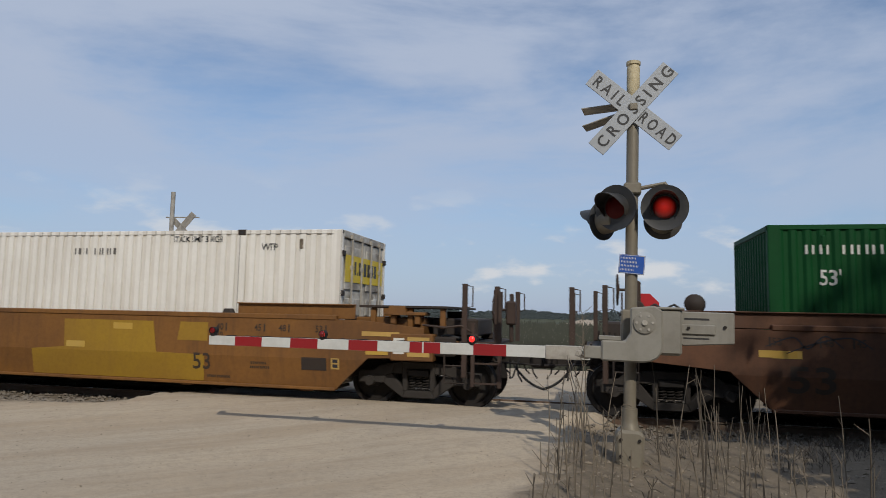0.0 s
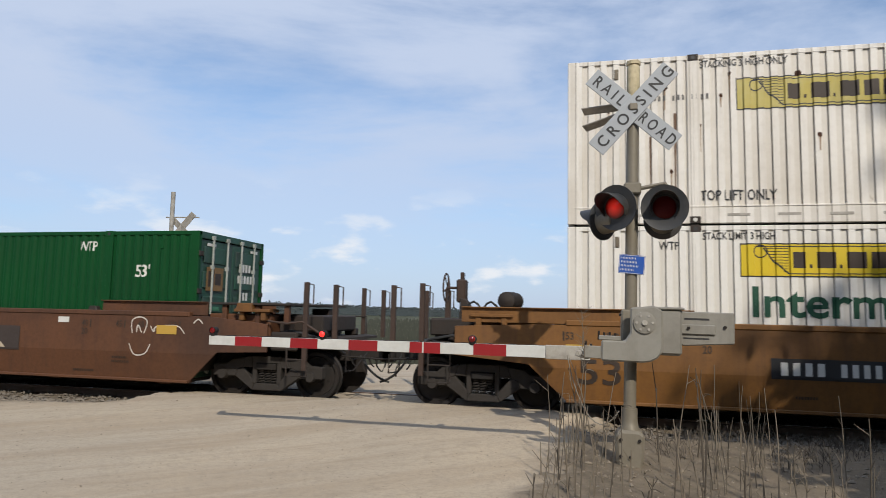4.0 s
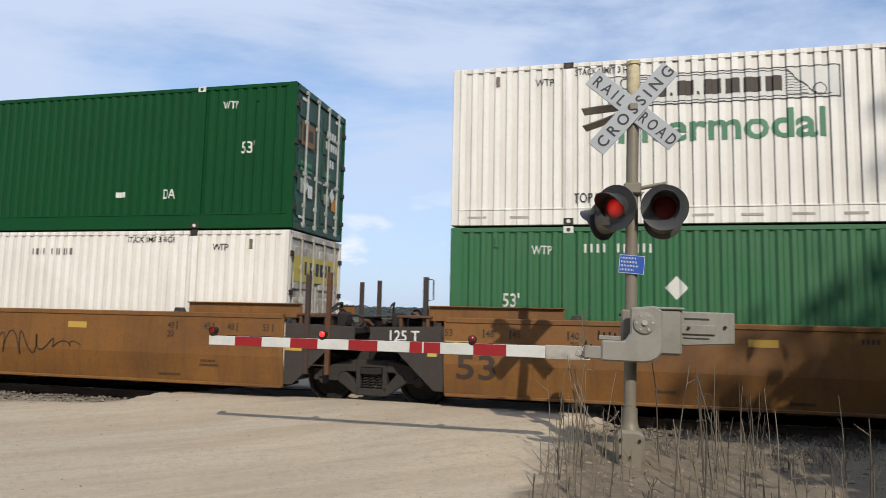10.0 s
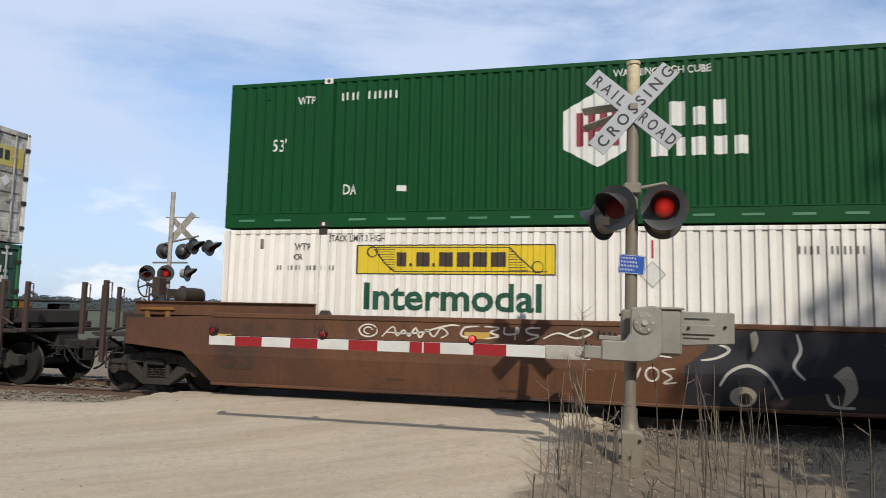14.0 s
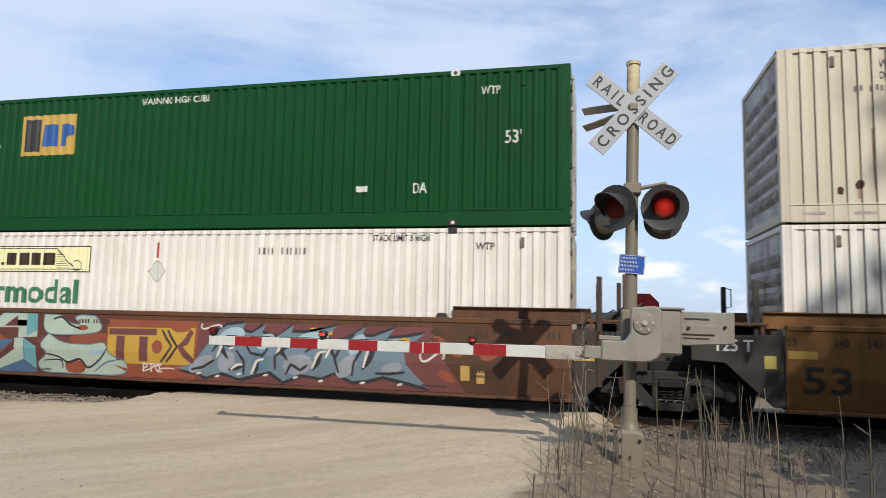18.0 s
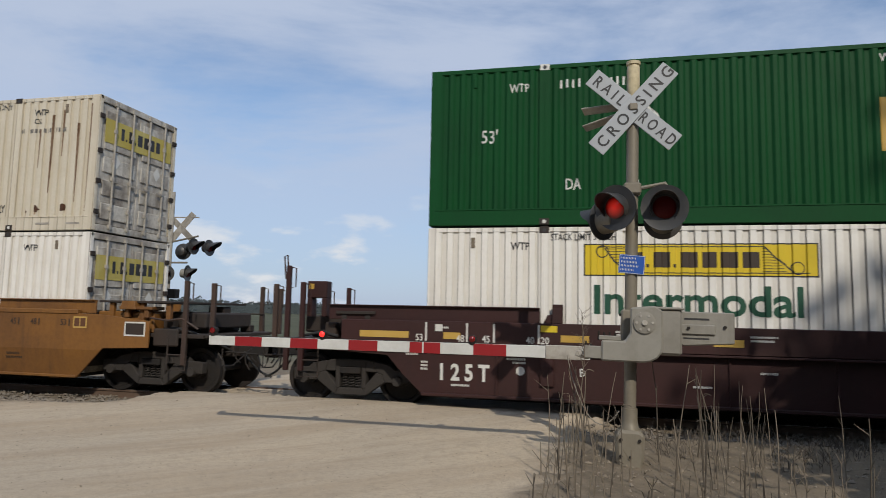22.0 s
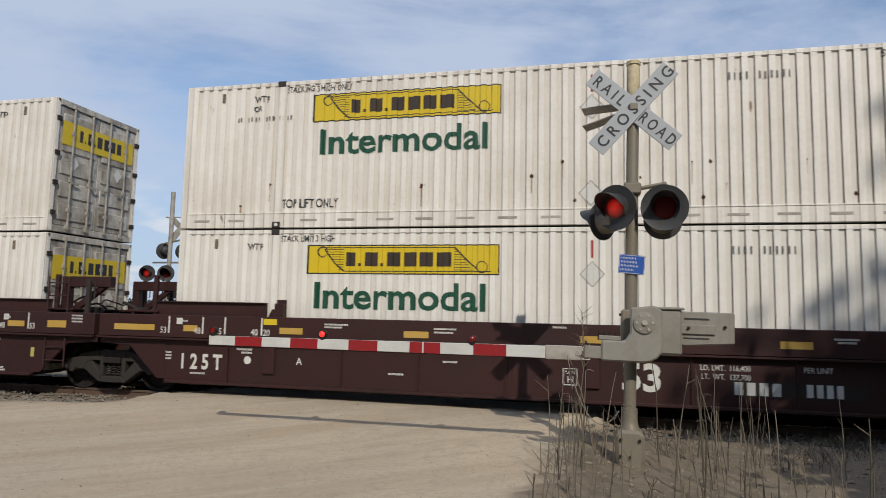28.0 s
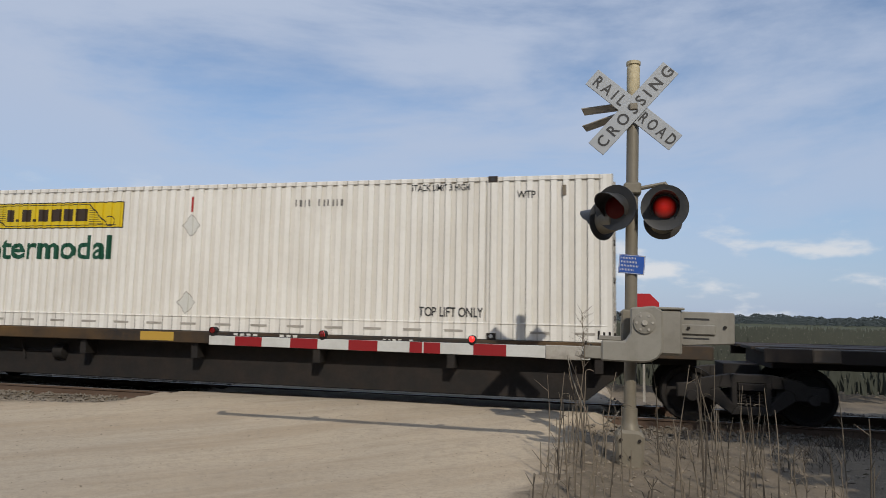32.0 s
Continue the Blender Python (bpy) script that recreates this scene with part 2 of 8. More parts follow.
OCHRE = surface("yellowed mast cap", (0.5, 0.43, 0.27), 0.6, grime=(0.2, 0.165, 0.11), grime_amt=0.8, coarse=5, streaks=0.3, bump=0.15)
BLACKPAINT = surface("matt black signal paint", (0.028, 0.03, 0.033), 0.42, grime=(0.1, 0.09, 0.075), grime_amt=0.5, coarse=2.5, bump=0.06)
SHEETING = surface("white reflective sheeting", (0.35, 0.375, 0.4), 0.45, grime=(0.27, 0.28, 0.29), grime_amt=0.35, bump=0.03)
ARMWHITE = surface("weathered white arm sheeting", (0.53, 0.54, 0.52), 0.5, grime=(0.36, 0.35, 0.32), grime_amt=0.5, coarse=2.5, bump=0.03)
PEBBLE = surface("pale road pebbles", (0.25, 0.21, 0.158), 0.9, grime=(0.15, 0.125, 0.095), bump=0.2)
TWIG = surface("dark dry twigs", (0.07, 0.056, 0.042), 0.9, bump=0.0)
SHEETRED = surface("red reflective sheeting", (0.25, 0.01, 0.014), 0.4, grime=(0.22, 0.015, 0.015), grime_amt=0.4, bump=0.03)
SHEETBLUE = surface("blue sign face", (0.012, 0.075, 0.36), 0.4, grime=(0.03, 0.1, 0.36), bump=0.02)
STOPRED = surface("red sign face", (0.42, 0.015, 0.02), 0.4, bump=0.02)
GREYWOOD = surface("weathered sign back", (0.36, 0.34, 0.3), 0.6, grime=(0.14, 0.12, 0.1), grime_amt=0.7, coarse=4, bump=0.15)
REDLENS = surface("unlit red lens", (0.16, 0.008, 0.008), 0.15, bump=0.0)
DARKLENS = surface("dark red lens", (0.075, 0.004, 0.004), 0.4, bump=0.0, spec=0.15)
LIT = bpy.data.materials.new("lit red lens")
LIT.use_nodes = True
l_nt = LIT.node_tree
l_bs = l_nt.nodes["Principled BSDF"]
l_co = l_nt.nodes.new("ShaderNodeTexCoord")
l_len = l_nt.nodes.new("ShaderNodeVectorMath")
l_len.operation = "LENGTH"
l_nt.links.new(l_co.outputs["Object"], l_len.inputs[0])
l_mr = l_nt.nodes.new("ShaderNodeMapRange")
l_mr.inputs[1].default_value, l_mr.inputs[2].default_value, l_mr.inputs[3].default_value, l_mr.inputs[4].default_value = 0.015, 0.115, 0.5, 0.012
l_nt.links.new(l_len.outputs["Value"], l_mr.inputs[0])
l_nt.links.new(l_mr.outputs[0], l_bs.inputs["Emission Strength"])
l_bs.inputs["Base Color"].default_value = (0.12, 0.006, 0.006, 1)
l_bs.inputs["Emission Color"].default_value = (1.0, 0.035, 0.02, 1)
l_bs.inputs["Roughness"].default_value = 0.2
LITSMALL = glow("lit red arm light", (1.0, 0.03, 0.025), 1.1)
RUBBER = surface("black rubber", (0.02, 0.02, 0.02), 0.7, bump=0.1)
WIRE = surface("grey cable", (0.22, 0.2, 0.165), 0.7, bump=0.05)
STALK = surface("dry weed stalk", (0.14, 0.115, 0.085), 0.85, grime=(0.06, 0.048, 0.036), coarse=3, bump=0.2, spread=0.5)
REED = surface("dull green reeds", (0.042, 0.047, 0.034), 0.9, grime=(0.075, 0.073, 0.052), coarse=0.08, bump=0.0)
TUFT = surface("pale seed heads", (0.12, 0.118, 0.095), 0.9, bump=0.0)
CANOPY = surface("green canopy", (0.04, 0.055, 0.025), 0.9, coarse=0.5, bump=0.0)
# distance haze is mixed into this foliage colour as a bluish grey
HAZELEAF = surface("tree foliage with painted haze", (0.052, 0.066, 0.067), 0.95, grime=(0.066, 0.08, 0.08), coarse=0.2, bump=0.0)
BARK = surface("grey bark", (0.12, 0.1, 0.08), 0.9, grime=(0.06, 0.05, 0.04), fine=25, bump=0.5)

SILLPAINT = surface("worn black and yellow sill paint", (0.016, 0.013, 0.011), 0.6, grime=(0.13, 0.07, 0.018), grime_amt=0.75, coarse=0.55, streaks=0.2, bump=0.1)
BROWNSTAIN = surface("brown running stain", (0.12, 0.065, 0.035), 0.7, grime=(0.26, 0.19, 0.13), grime_amt=0.8, coarse=5, bump=0.02)
RUSTSPOT = surface("dark rust", (0.05, 0.02, 0.01), 0.85, grime=(0.12, 0.05, 0.02), coarse=8, bump=0.3)
RUSTSTAIN = surface("rust stain", (0.3, 0.2, 0.12), 0.7, grime=(0.38, 0.3, 0.22), grime_amt=0.8, coarse=6, bump=0.02)


def spray(name, rgb):
    return surface(name, rgb, 0.6, grime=tuple(c * 0.6 for c in rgb), grime_amt=0.5, coarse=1.5, streaks=0.2, bump=0.05)


MINT, ROSE, TEAL = spray("mint spray paint", (0.36, 0.44, 0.37)), spray("rose spray paint", (0.25, 0.09, 0.11)), spray("teal spray paint", (0.12, 0.3, 0.33))
DARKRED, NIGHT, AMBER = spray("dark red spray paint", (0.1, 0.03, 0.022)), spray("black spray paint", (0.022, 0.022, 0.028)), spray("orange spray paint", (0.45, 0.19, 0.035))
SKYBLUE, SLATE, LIME = spray("pale blue spray paint", (0.31, 0.42, 0.48)), spray("slate blue spray paint", (0.09, 0.17, 0.22)), spray("lime spray paint", (0.2, 0.33, 0.04))
LILAC, DEEPBLUE, BEIGE = spray("lilac grey spray paint", (0.25, 0.28, 0.33)), spray("deep blue spray paint", (0.06, 0.12, 0.22)), spray("beige spray paint", (0.45, 0.38, 0.28))
PINK = spray("pale rose spray paint", (0.36, 0.17, 0.18))
AZURE, WINE = spray("blue spray paint", (0.13, 0.19, 0.24)), spray("wine red spray paint", (0.14, 0.045, 0.045))
SMOKE = spray("smoky dark spray paint", (0.045, 0.033, 0.028))
CHALK, BRICKRED, STRAW = spray("white spray paint", (0.6, 0.56, 0.5)), spray("brick red spray paint", (0.24, 0.065, 0.032)), spray("straw yellow patch paint", (0.45, 0.29, 0.08))


# ---- mesh building ----
class Shape:
    """Collects vertices and faces of one mesh."""

    def __init__(self):
        self.v, self.f = [], []

    def add(self, vs, fs):
        n = len(self.v)
        self.v += [tuple(p) for p in vs]
        self.f += [tuple(i + n for i in q) for q in fs]
        return self

    def box(self, x0, x1, y0, y1, z0, z1, m=None):
        vs = [Vector(p) for p in ((x0, y0, z0), (x1, y0, z0), (x1, y1, z0), (x0, y1, z0), (x0, y0, z1), (x1, y0, z1), (x1, y1, z1), (x0, y1, z1))]
        if m:
            vs = [m @ p for p in vs]
        return self.add(vs, [(3, 2, 1, 0), (4, 5, 6, 7), (0, 1, 5, 4), (1, 2, 6, 5), (2, 3, 7, 6), (3, 0, 4, 7)])

    def slab(self, pts, y0, y1, m=None):
        """A polygon of (x, z) points, counter-clockwise as seen from -y, made thick from y0 to y1."""
        n = len(pts)
        vs = [Vector((x, y0, z)) for x, z in pts] + [Vector((x, y1, z)) for x, z in pts]
        if m:
            vs = [m @ p for p in vs]
        fs = [tuple(range(n)), tuple(range(2 * n - 1, n - 1, -1))]
        fs += [((i + 1) % n, i, i + n, (i + 1) % n + n) for i in range(n)]
        return self.add(vs, fs)

    def tube(self, pts, r, n=8, r2=None, caps=True):
        """A round bar through points, with the radius running from r to r2."""
        pts = [Vector(p) for p in pts]
        r2 = r if r2 is None else r2
        vs, k = [], len(pts)
        for i, p in enumerate(pts):
            d = (pts[min(i + 1, k - 1)] - pts[max(i - 1, 0)]).normalized()
            a = d.cross(Vector((0, 0, 1)) if abs(d.z) < 0.9 else Vector((1, 0, 0))).normalized()
            b = d.cross(a)
            rr = r + (r2 - r) * i / max(1, k - 1)
            vs += [p + (a * math.cos(2 * math.pi * j / n) + b * math.sin(2 * math.pi * j / n)) * rr for j in range(n)]
        fs = [(i * n + j, i * n + (j + 1) % n, (i + 1) * n + (j + 1) % n, (i + 1) * n + j) for i in range(k - 1) for j in range(n)]
        if caps:
            fs += [tuple(range(n - 1, -1, -1)), tuple(range((k - 1) * n, k * n))]
        return self.add(vs, fs)

    def lathe(self, prof, m, n=24, closed=True):
        """A turned body: (radius, height) points about the z axis of m."""
        vs = [m @ Vector((r * math.cos(2 * math.pi * j / n), r * math.sin(2 * math.pi * j / n), z)) for r, z in prof for j in range(n)]
        k = len(prof)
        fs = [(i * n + j, i * n + (j + 1) % n, (i + 1) * n + (j + 1) % n, (i + 1) * n + j) for i in range(k - 1) for j in range(n)]
        if closed:
            fs += [tuple(range(n - 1, -1, -1)), tuple(range((k - 1) * n, k * n))]
        return self.add(vs, fs)

    def ring(self, m, r0, r1, h, n=24):
        return self.lathe([(r0, 0), (r1, 0), (r1, h), (r0, h), (r0, 0)], m, n, False)

    def ribbon(self, pts, width, y):
        """A flat painted stroke along (x, z) points, in the plane y."""
        k = len(pts)
        vs = []
        for i, p in enumerate(pts):
            d = (Vector(pts[min(i + 1, k - 1)]) - Vector(pts[max(i - 1, 0)])).normalized()
            w = width * (0.55 + 0.45 * math.sin(math.pi * (i + 0.6) / (k + 0.2)))
            vs += [(p[0] - d.y * w / 2, y, p[1] + d.x * w / 2), (p[0] + d.y * w / 2, y, p[1] - d.x * w / 2)]
        return self.add(vs, [(2 * i, 2 * i + 1, 2 * i + 3, 2 * i + 2) for i in range(k - 1)])

    def face(self, pts, y):
        return self.add([(x, y, z) for x, z in pts], [tuple(range(len(pts)))])


MESHES = {}


def mesh_of(name, shape, material, bevel=0.0, smooth=False):
    me = bpy.data.meshes.new(name)
    me.from_pydata(shape.v, [], shape.f)
    if bevel:
        bm = bmesh.new()
        bm.from_mesh(me)
        bmesh.ops.recalc_face_normals(bm, faces=bm.faces)
        edges = [e for e in bm.edges if len(e.link_faces) == 2 and e.calc_face_angle(0) > 0.6]
        bmesh.ops.bevel(bm, geom=edges, offset=bevel, segments=1, affect="EDGES", clamp_overlap=True)
        bm.to_mesh(me)
        bm.free()
    if smooth:
        for p in me.polygons:
            p.use_smooth = True
        me.set_sharp_from_angle(angle=radians(38))
    me.materials.append(material)
    return me


def part(name, shape, material, parent, label="", bevel=0.0, smooth=False, m=None, key=None):
    """Links one mesh under a thing or under a part. shape may be a function, which is called once for each key."""
    k = (key, name, material.name) if key else None
    if k and k in MESHES:
        me = MESHES[k]
    else:
        me = mesh_of(name, shape() if callable(shape) else shape, material, bevel, smooth)
        if k:
            MESHES[k] = me
    ob = new(name, me)
    ob.parent = parent
    if m is not None:
        ob.matrix_basis = m
    if label:
        ob["label"] = label
    return ob


def thing(name, label, category, group="", kind="", m=None):
    ob = tagged(new(name), label, category, group, kind)
    ob.empty_display_size = 0.3
    if m is not None:
        ob.matrix_basis = m
    return ob


TEXTS = {}


def text_shape(body, height, x, y, z, stretch=1.0, bold=0.0, centre=False, profile=None):
    """Lettering that faces -y, with its lower left corner at (x, z); profile bends it onto ribs."""
    if (body, bold) not in TEXTS:
        cu = bpy.data.curves.new("lettering", "FONT")
        cu.body, cu.size, cu.offset, cu.resolution_u = body, 1.0, bold, 3
        ob = new("lettering", cu)
        bpy.context.view_layer.update()
        me = bpy.data.meshes.new_from_object(ob.evaluated_get(bpy.context.evaluated_depsgraph_get()))
        TEXTS[(body, bold)] = ([tuple(v.co) for v in me.vertices], [tuple(p.vertices) for p in me.polygons])
        bpy.data.objects.remove(ob)
        bpy.data.curves.remove(cu)
        bpy.data.meshes.remove(me)
    vs, fs = TEXTS[(body, bold)]
    k = height / 0.69
    x_lo, x_hi = min(v[0] for v in vs), max(v[0] for v in vs)
    x0 = x - (x_hi - x_lo) * k * stretch / 2 if centre else x
    out = [(x0 + (v[0] - x_lo) * k * stretch, y, z + v[1] * k) for v in vs]
    sh = Shape().add(out, fs)
    return bent(sh, profile) if profile else sh


def bars(widths, height, x, y, z, gap=0.25):
    """Plain bars in place of characters; widths in heights, 0 leaves a space."""
    sh = Shape()
    for w in widths:
        if w:
            sh.face([(x, z), (x + w * height, z), (x + w * height, z + height), (x, z + height)], y)
        x += ((w or 0.4) + gap) * height
    return sh


# ---- ribs of a container's side ----
PITCH, RIB_AT = 0.2106, 0.0698
# where a rib's flat ends, its groove begins and its groove ends, and the groove's depth
RIBS = {"jb": (0.1, 0.11, 0.2, 0.036), "emp": (0.062, 0.1, 0.166, 0.036)}
RIB = ["jb"]


def rib_stops(x0, x1):
    out = []
    k = math.floor((x0 - RIB_AT) / PITCH) - 1
    while RIB_AT + k * PITCH < x1 + PITCH:
        for d in (0.0,) + RIBS[RIB[0]][:3]:
            x = RIB_AT + k * PITCH + d
            if x0 < x < x1:
                out.append(x)
        k += 1
    return out


def rib_depth(x):
    a, b, c, deep = RIBS[RIB[0]]
    d = (x - RIB_AT) % PITCH
    if d < a:
        return 0.0
    if d < b:
        return deep * (d - a) / (b - a)
    if d < c:
        return deep
    return deep * (PITCH - d) / (PITCH - c)


SIDE_Y = -1.288


def bent(shape, profile):
    """Cuts a flat shape at the ribs' edges and lays it on them."""
    bm = bmesh.new()
    verts = [bm.verts.new(v) for v in shape.v]
    for q in shape.f:
        try:
            bm.faces.new([verts[i] for i in q])
        except ValueError:
            pass
    xs = [v[0] for v in shape.v]
    for x in rib_stops(min(xs), max(xs)):
        bmesh.ops.bisect_plane(bm, geom=bm.verts[:] + bm.edges[:] + bm.faces[:], plane_co=(x, 0, 0), plane_no=(1, 0, 0), dist=1e-5)
    out = Shape()
    bm.verts.index_update()
    out.v = [(v.co.x, v.co.y + rib_depth(v.co.x + 1e-6), v.co.z) for v in bm.verts]
    out.f = [tuple(v.index for v in f.verts) for f in bm.faces]
    bm.free()
    return out


# ---- ground ----
def smooth01(a, b, x):
    t = min(1.0, max(0.0, (x - a) / (b - a)))
    return t * t * (3 - 2 * t)


def road_weight(x, y):
    """1 on the gravel road, 0 beside it."""
    wob = 0.25 * noise.noise(Vector((x * 4.5, y * 4.5, 1.0))) + 0.35 * noise.noise(Vector((x * 0.5, y * 0.5, 3.0))) + 0.12 * noise.noise(Vector((x * 2.2, y * 2.2, 9.0)))
    left = -8.7 if y > -2.7 else -8.7 - 1.5 * (-2.7 - y)
    left = left if y > -5.5 else -40.0
    right = -0.35 - 0.1 * max(0.0, -y - 4.0) if y > -7 else -0.6 + 0.6 * (-7 - y)
    right = right + 0.6 * smooth01(-2.2, -1.2, y)
    return smooth01(-0.5, 0.85, x - left + 1.3 * wob) * smooth01(-0.25, 0.25, right - x + wob)


def ground_z(x, y):
    n1 = noise.noise(Vector((x * 0.35, y * 0.35, 0)))
    n2 = noise.noise(Vector((x * 1.7, y * 1.7, 5)))
    n3 = noise.noise(Vector((x * 6.0, y * 6.0, 8)))
    w = road_weight(x, y)
    near = 1 - smooth01(1.6, 3.4, abs(y))
    bed = -0.17 - 0.12 * smooth01(1.9, 3.2, abs(y)) + 0.04 * n2 + 0.015 * n3
    side = 0.02 + 0.07 * smooth01(-7.0, -5.2, y) + 0.07 * n1 + 0.03 * n2 + 0.018 * n3
    off = bed * near + side * (1 - near) if y < 0 else bed
    road = -0.012 + 0.02 * n1 + 0.006 * n2 + 0.003 * n3
    road = road - 0.03 * (1 - smooth01(0.3, 0.75, abs(y)))
    road += 0.1 * smooth01(-6.0, -1.7, y) * (1 - smooth01(-1.05, -0.86, y))
    z = off * (1 - w) + road * w
    if abs(abs(y) - 0.7525) < 0.12:
        z = min(z, -0.05)
    if y > 3:
        z -= 0.75 * smooth01(3, 9, y) * (1 - 0.75 * w * (1 - smooth01(9, 20, y)))
    if y < -14:
        z -= 0.02
    return z


def build_ground():
    def steps(spans):
        out = []
        for a, b, d in spans:
            out += list(np.arange(a, b, d))
        return out
    xs = steps([(-4000, -400, 600), (-400, -60, 40), (-60, -20, 2.5), (-20, -13, 0.4), (-13, 8, 0.105), (8, 20, 0.6), (20, 80, 6), (80, 400, 40), (400, 4001, 600)])
    ys = steps([(-4000, -400, 600), (-400, -40, 40), (-40, -14, 2.0), (-14, -8, 0.4), (-8, -1.0, 0.085), (-1.0, 2.0, 0.06), (2.0, 5, 0.25), (5, 20, 1.0), (20, 100, 8), (100, 400, 50), (400, 4601, 700)])
    vs = [(float(x), float(y), ground_z(x, y)) for y in ys for x in xs]
    nx = len(xs)
    fs = [(j * nx + i, j * nx + i + 1, (j + 1) * nx + i + 1, (j + 1) * nx + i) for j in range(len(ys) - 1) for i in range(nx - 1)]
    me = bpy.data.meshes.new("ground")
    me.from_pydata(vs, [], fs)
    at = me.attributes.new("gravel", "FLOAT", "POINT")
    at.data.foreach_set("value", [road_weight(v[0], v[1]) for v in vs])
    for p in me.polygons:
        p.use_smooth = True
    mat = bpy.data.materials.new("gravel and dry soil")
    mat.use_nodes = True
    nt = mat.node_tree
    bs = nt.nodes["Principled BSDF"]
    co = nt.nodes.new("ShaderNodeTexCoord")
    vec = co.outputs["Object"]
    a = nt.nodes.new("ShaderNodeAttribute")
    a.attribute_name = "gravel"
    big = noise_of(nt, vec, 0.45, 5, 0.6)
    mid = noise_of(nt, vec, 3.5, 6, 0.65)
    fine = noise_of(nt, vec, 45.0, 4, 0.7)
    tracks = noise_of(nt, vec, 1.0, 4, 0.5, (6.0, 0.75, 1.0), 48)
    ruts = noise_of(nt, vec, 1.0, 5, 0.6, (3.0, 0.22, 1.0), 40)
    road = mixed(nt, ramp(nt, big, 0.35, 0.7), (0.475, 0.392, 0.288), (0.415, 0.352, 0.27))
    road = mixed(nt, times(nt, ramp(nt, tracks, 0.45, 0.68), 0.6), road, (0.33, 0.25, 0.168))
    road = mixed(nt, times(nt, ramp(nt, ruts, 0.5, 0.72), 0.35), road, (0.26, 0.2, 0.14))
    road = mixed(nt, times(nt, ramp(nt, mid, 0.5, 0.8), 0.45), road, (0.27, 0.225, 0.17))
    road = mixed(nt, times(nt, ramp(nt, fine, 0.5, 0.75), 0.5), road, (0.24, 0.21, 0.17))
    grit = noise_of(nt, vec, 14.0, 5, 0.75)
    road = mixed(nt, times(nt, ramp(nt, grit, 0.48, 0.68), 0.5), road, (0.29, 0.25, 0.195))
    road = mixed(nt, times(nt, ramp(nt, noise_of(nt, vec, 110.0, 3, 0.6), 0.56, 0.7), 0.55), road, (0.2, 0.17, 0.14))
    soil = mixed(nt, ramp(nt, mid, 0.35, 0.7), (0.2, 0.162, 0.117), (0.115, 0.093, 0.068))
    soil = mixed(nt, times(nt, ramp(nt, big, 0.4, 0.7), 0.7), soil, (0.24, 0.195, 0.14))
    soil = mixed(nt, times(nt, ramp(nt, fine, 0.45, 0.75), 0.6), soil, (0.085, 0.075, 0.06))
    sep = nt.nodes.new("ShaderNodeSeparateXYZ")
    nt.links.new(vec, sep.inputs[0])
    field = mixed(nt, ramp(nt, noise_of(nt, vec, 0.05, 6), 0.4, 0.65), (0.055, 0.062, 0.035), (0.085, 0.085, 0.05))
    soil = mixed(nt, ramp(nt, sep.outputs[1], 14.0, 26.0), soil, field)
    nt.links.new(mixed(nt, a.outputs["Fac"], soil, road), bs.inputs["Base Color"])
    bs.inputs["Roughness"].default_value = 0.95
    bs.inputs["Specular IOR Level"].default_value = 0.2
    bp = nt.nodes.new("ShaderNodeBump")
    bp.inputs["Strength"].default_value, bp.inputs["Distance"].default_value = 0.7, 0.012
    nt.links.new(fine, bp.inputs["Height"])
    nt.links.new(bp.outputs[0], bs.inputs["Normal"])
    me.materials.append(mat)
    return tagged(new("ground", me), "pale gravel road running into dry weedy soil and fields", "ground", kind="structure")


def lump(rng, p, r):
    """A small angular stone: a stretched, jittered octahedron."""
    d = [(1, 0, 0), (0, 1, 0), (-1, 0, 0), (0, -1, 0), (0, 0, 1), (0, 0, -1)]
    s = (r * rng.uniform(0.7, 1.3), r * rng.uniform(0.7, 1.3), r * rng.uniform(0.5, 0.9))
    a = rng.uniform(0, 6.28)
    vs = []
    for q in d:
        x, y, z = (q[i] * s[i] * rng.uniform(0.75, 1.25) for i in range(3))
        x, y = x + rng.uniform(-0.3, 0.3) * r, y + rng.uniform(-0.3, 0.3) * r
        vs.append((p[0] + x * math.cos(a) - y * math.sin(a), p[1] + x * math.sin(a) + y * math.cos(a), p[2] + z))
    return vs, [(0, 1, 4), (1, 2, 4), (2, 3, 4), (3, 0, 4), (1, 0, 5), (2, 1, 5), (3, 2, 5), (0, 3, 5)]


def build_stones():
    rng = random.Random(4)
    sh = Shape()
    n = 0
    while n < 14000:
        x = rng.uniform(-20, 12)
        y = rng.uniform(-3.0, 2.6)
        if road_weight(x, y) > 0.35 + 0.3 * rng.random():
            continue
        if rng.random() < smooth01(1.7, 3.0, abs(y)) * 0.85:
            continue
        r = rng.uniform(0.02, 0.05)
        sh.add(*lump(rng, (x, y, ground_z(x, y) + r * rng.uniform(0.2, 0.8)), r))
        n += 1
    tagged(new("ballast", mesh_of("ballast", sh, STONE)), "grey crushed stone ballast beside the rails", "ballast", kind="stuff")
    sh = Shape()
    for _ in range(9000):
        x, y = rng.uniform(-12, 7), rng.uniform(-9.0, -1.3)
        w = road_weight(x, y)
        if rng.random() < w * 0.7:
            continue
        r = rng.uniform(0.004, 0.011) * (1.0 if w > 0.5 else 2.0) * (1.9 if rng.random() < 0.04 else 1.0)
        sh.add(*lump(rng, (x, y, ground_z(x, y) + r * 0.2), r))
    tagged(new("loose_gravel", mesh_of("loose_gravel", sh, PEBBLE)), "loose small stones scattered on road and verge", "gravel", kind="stuff")


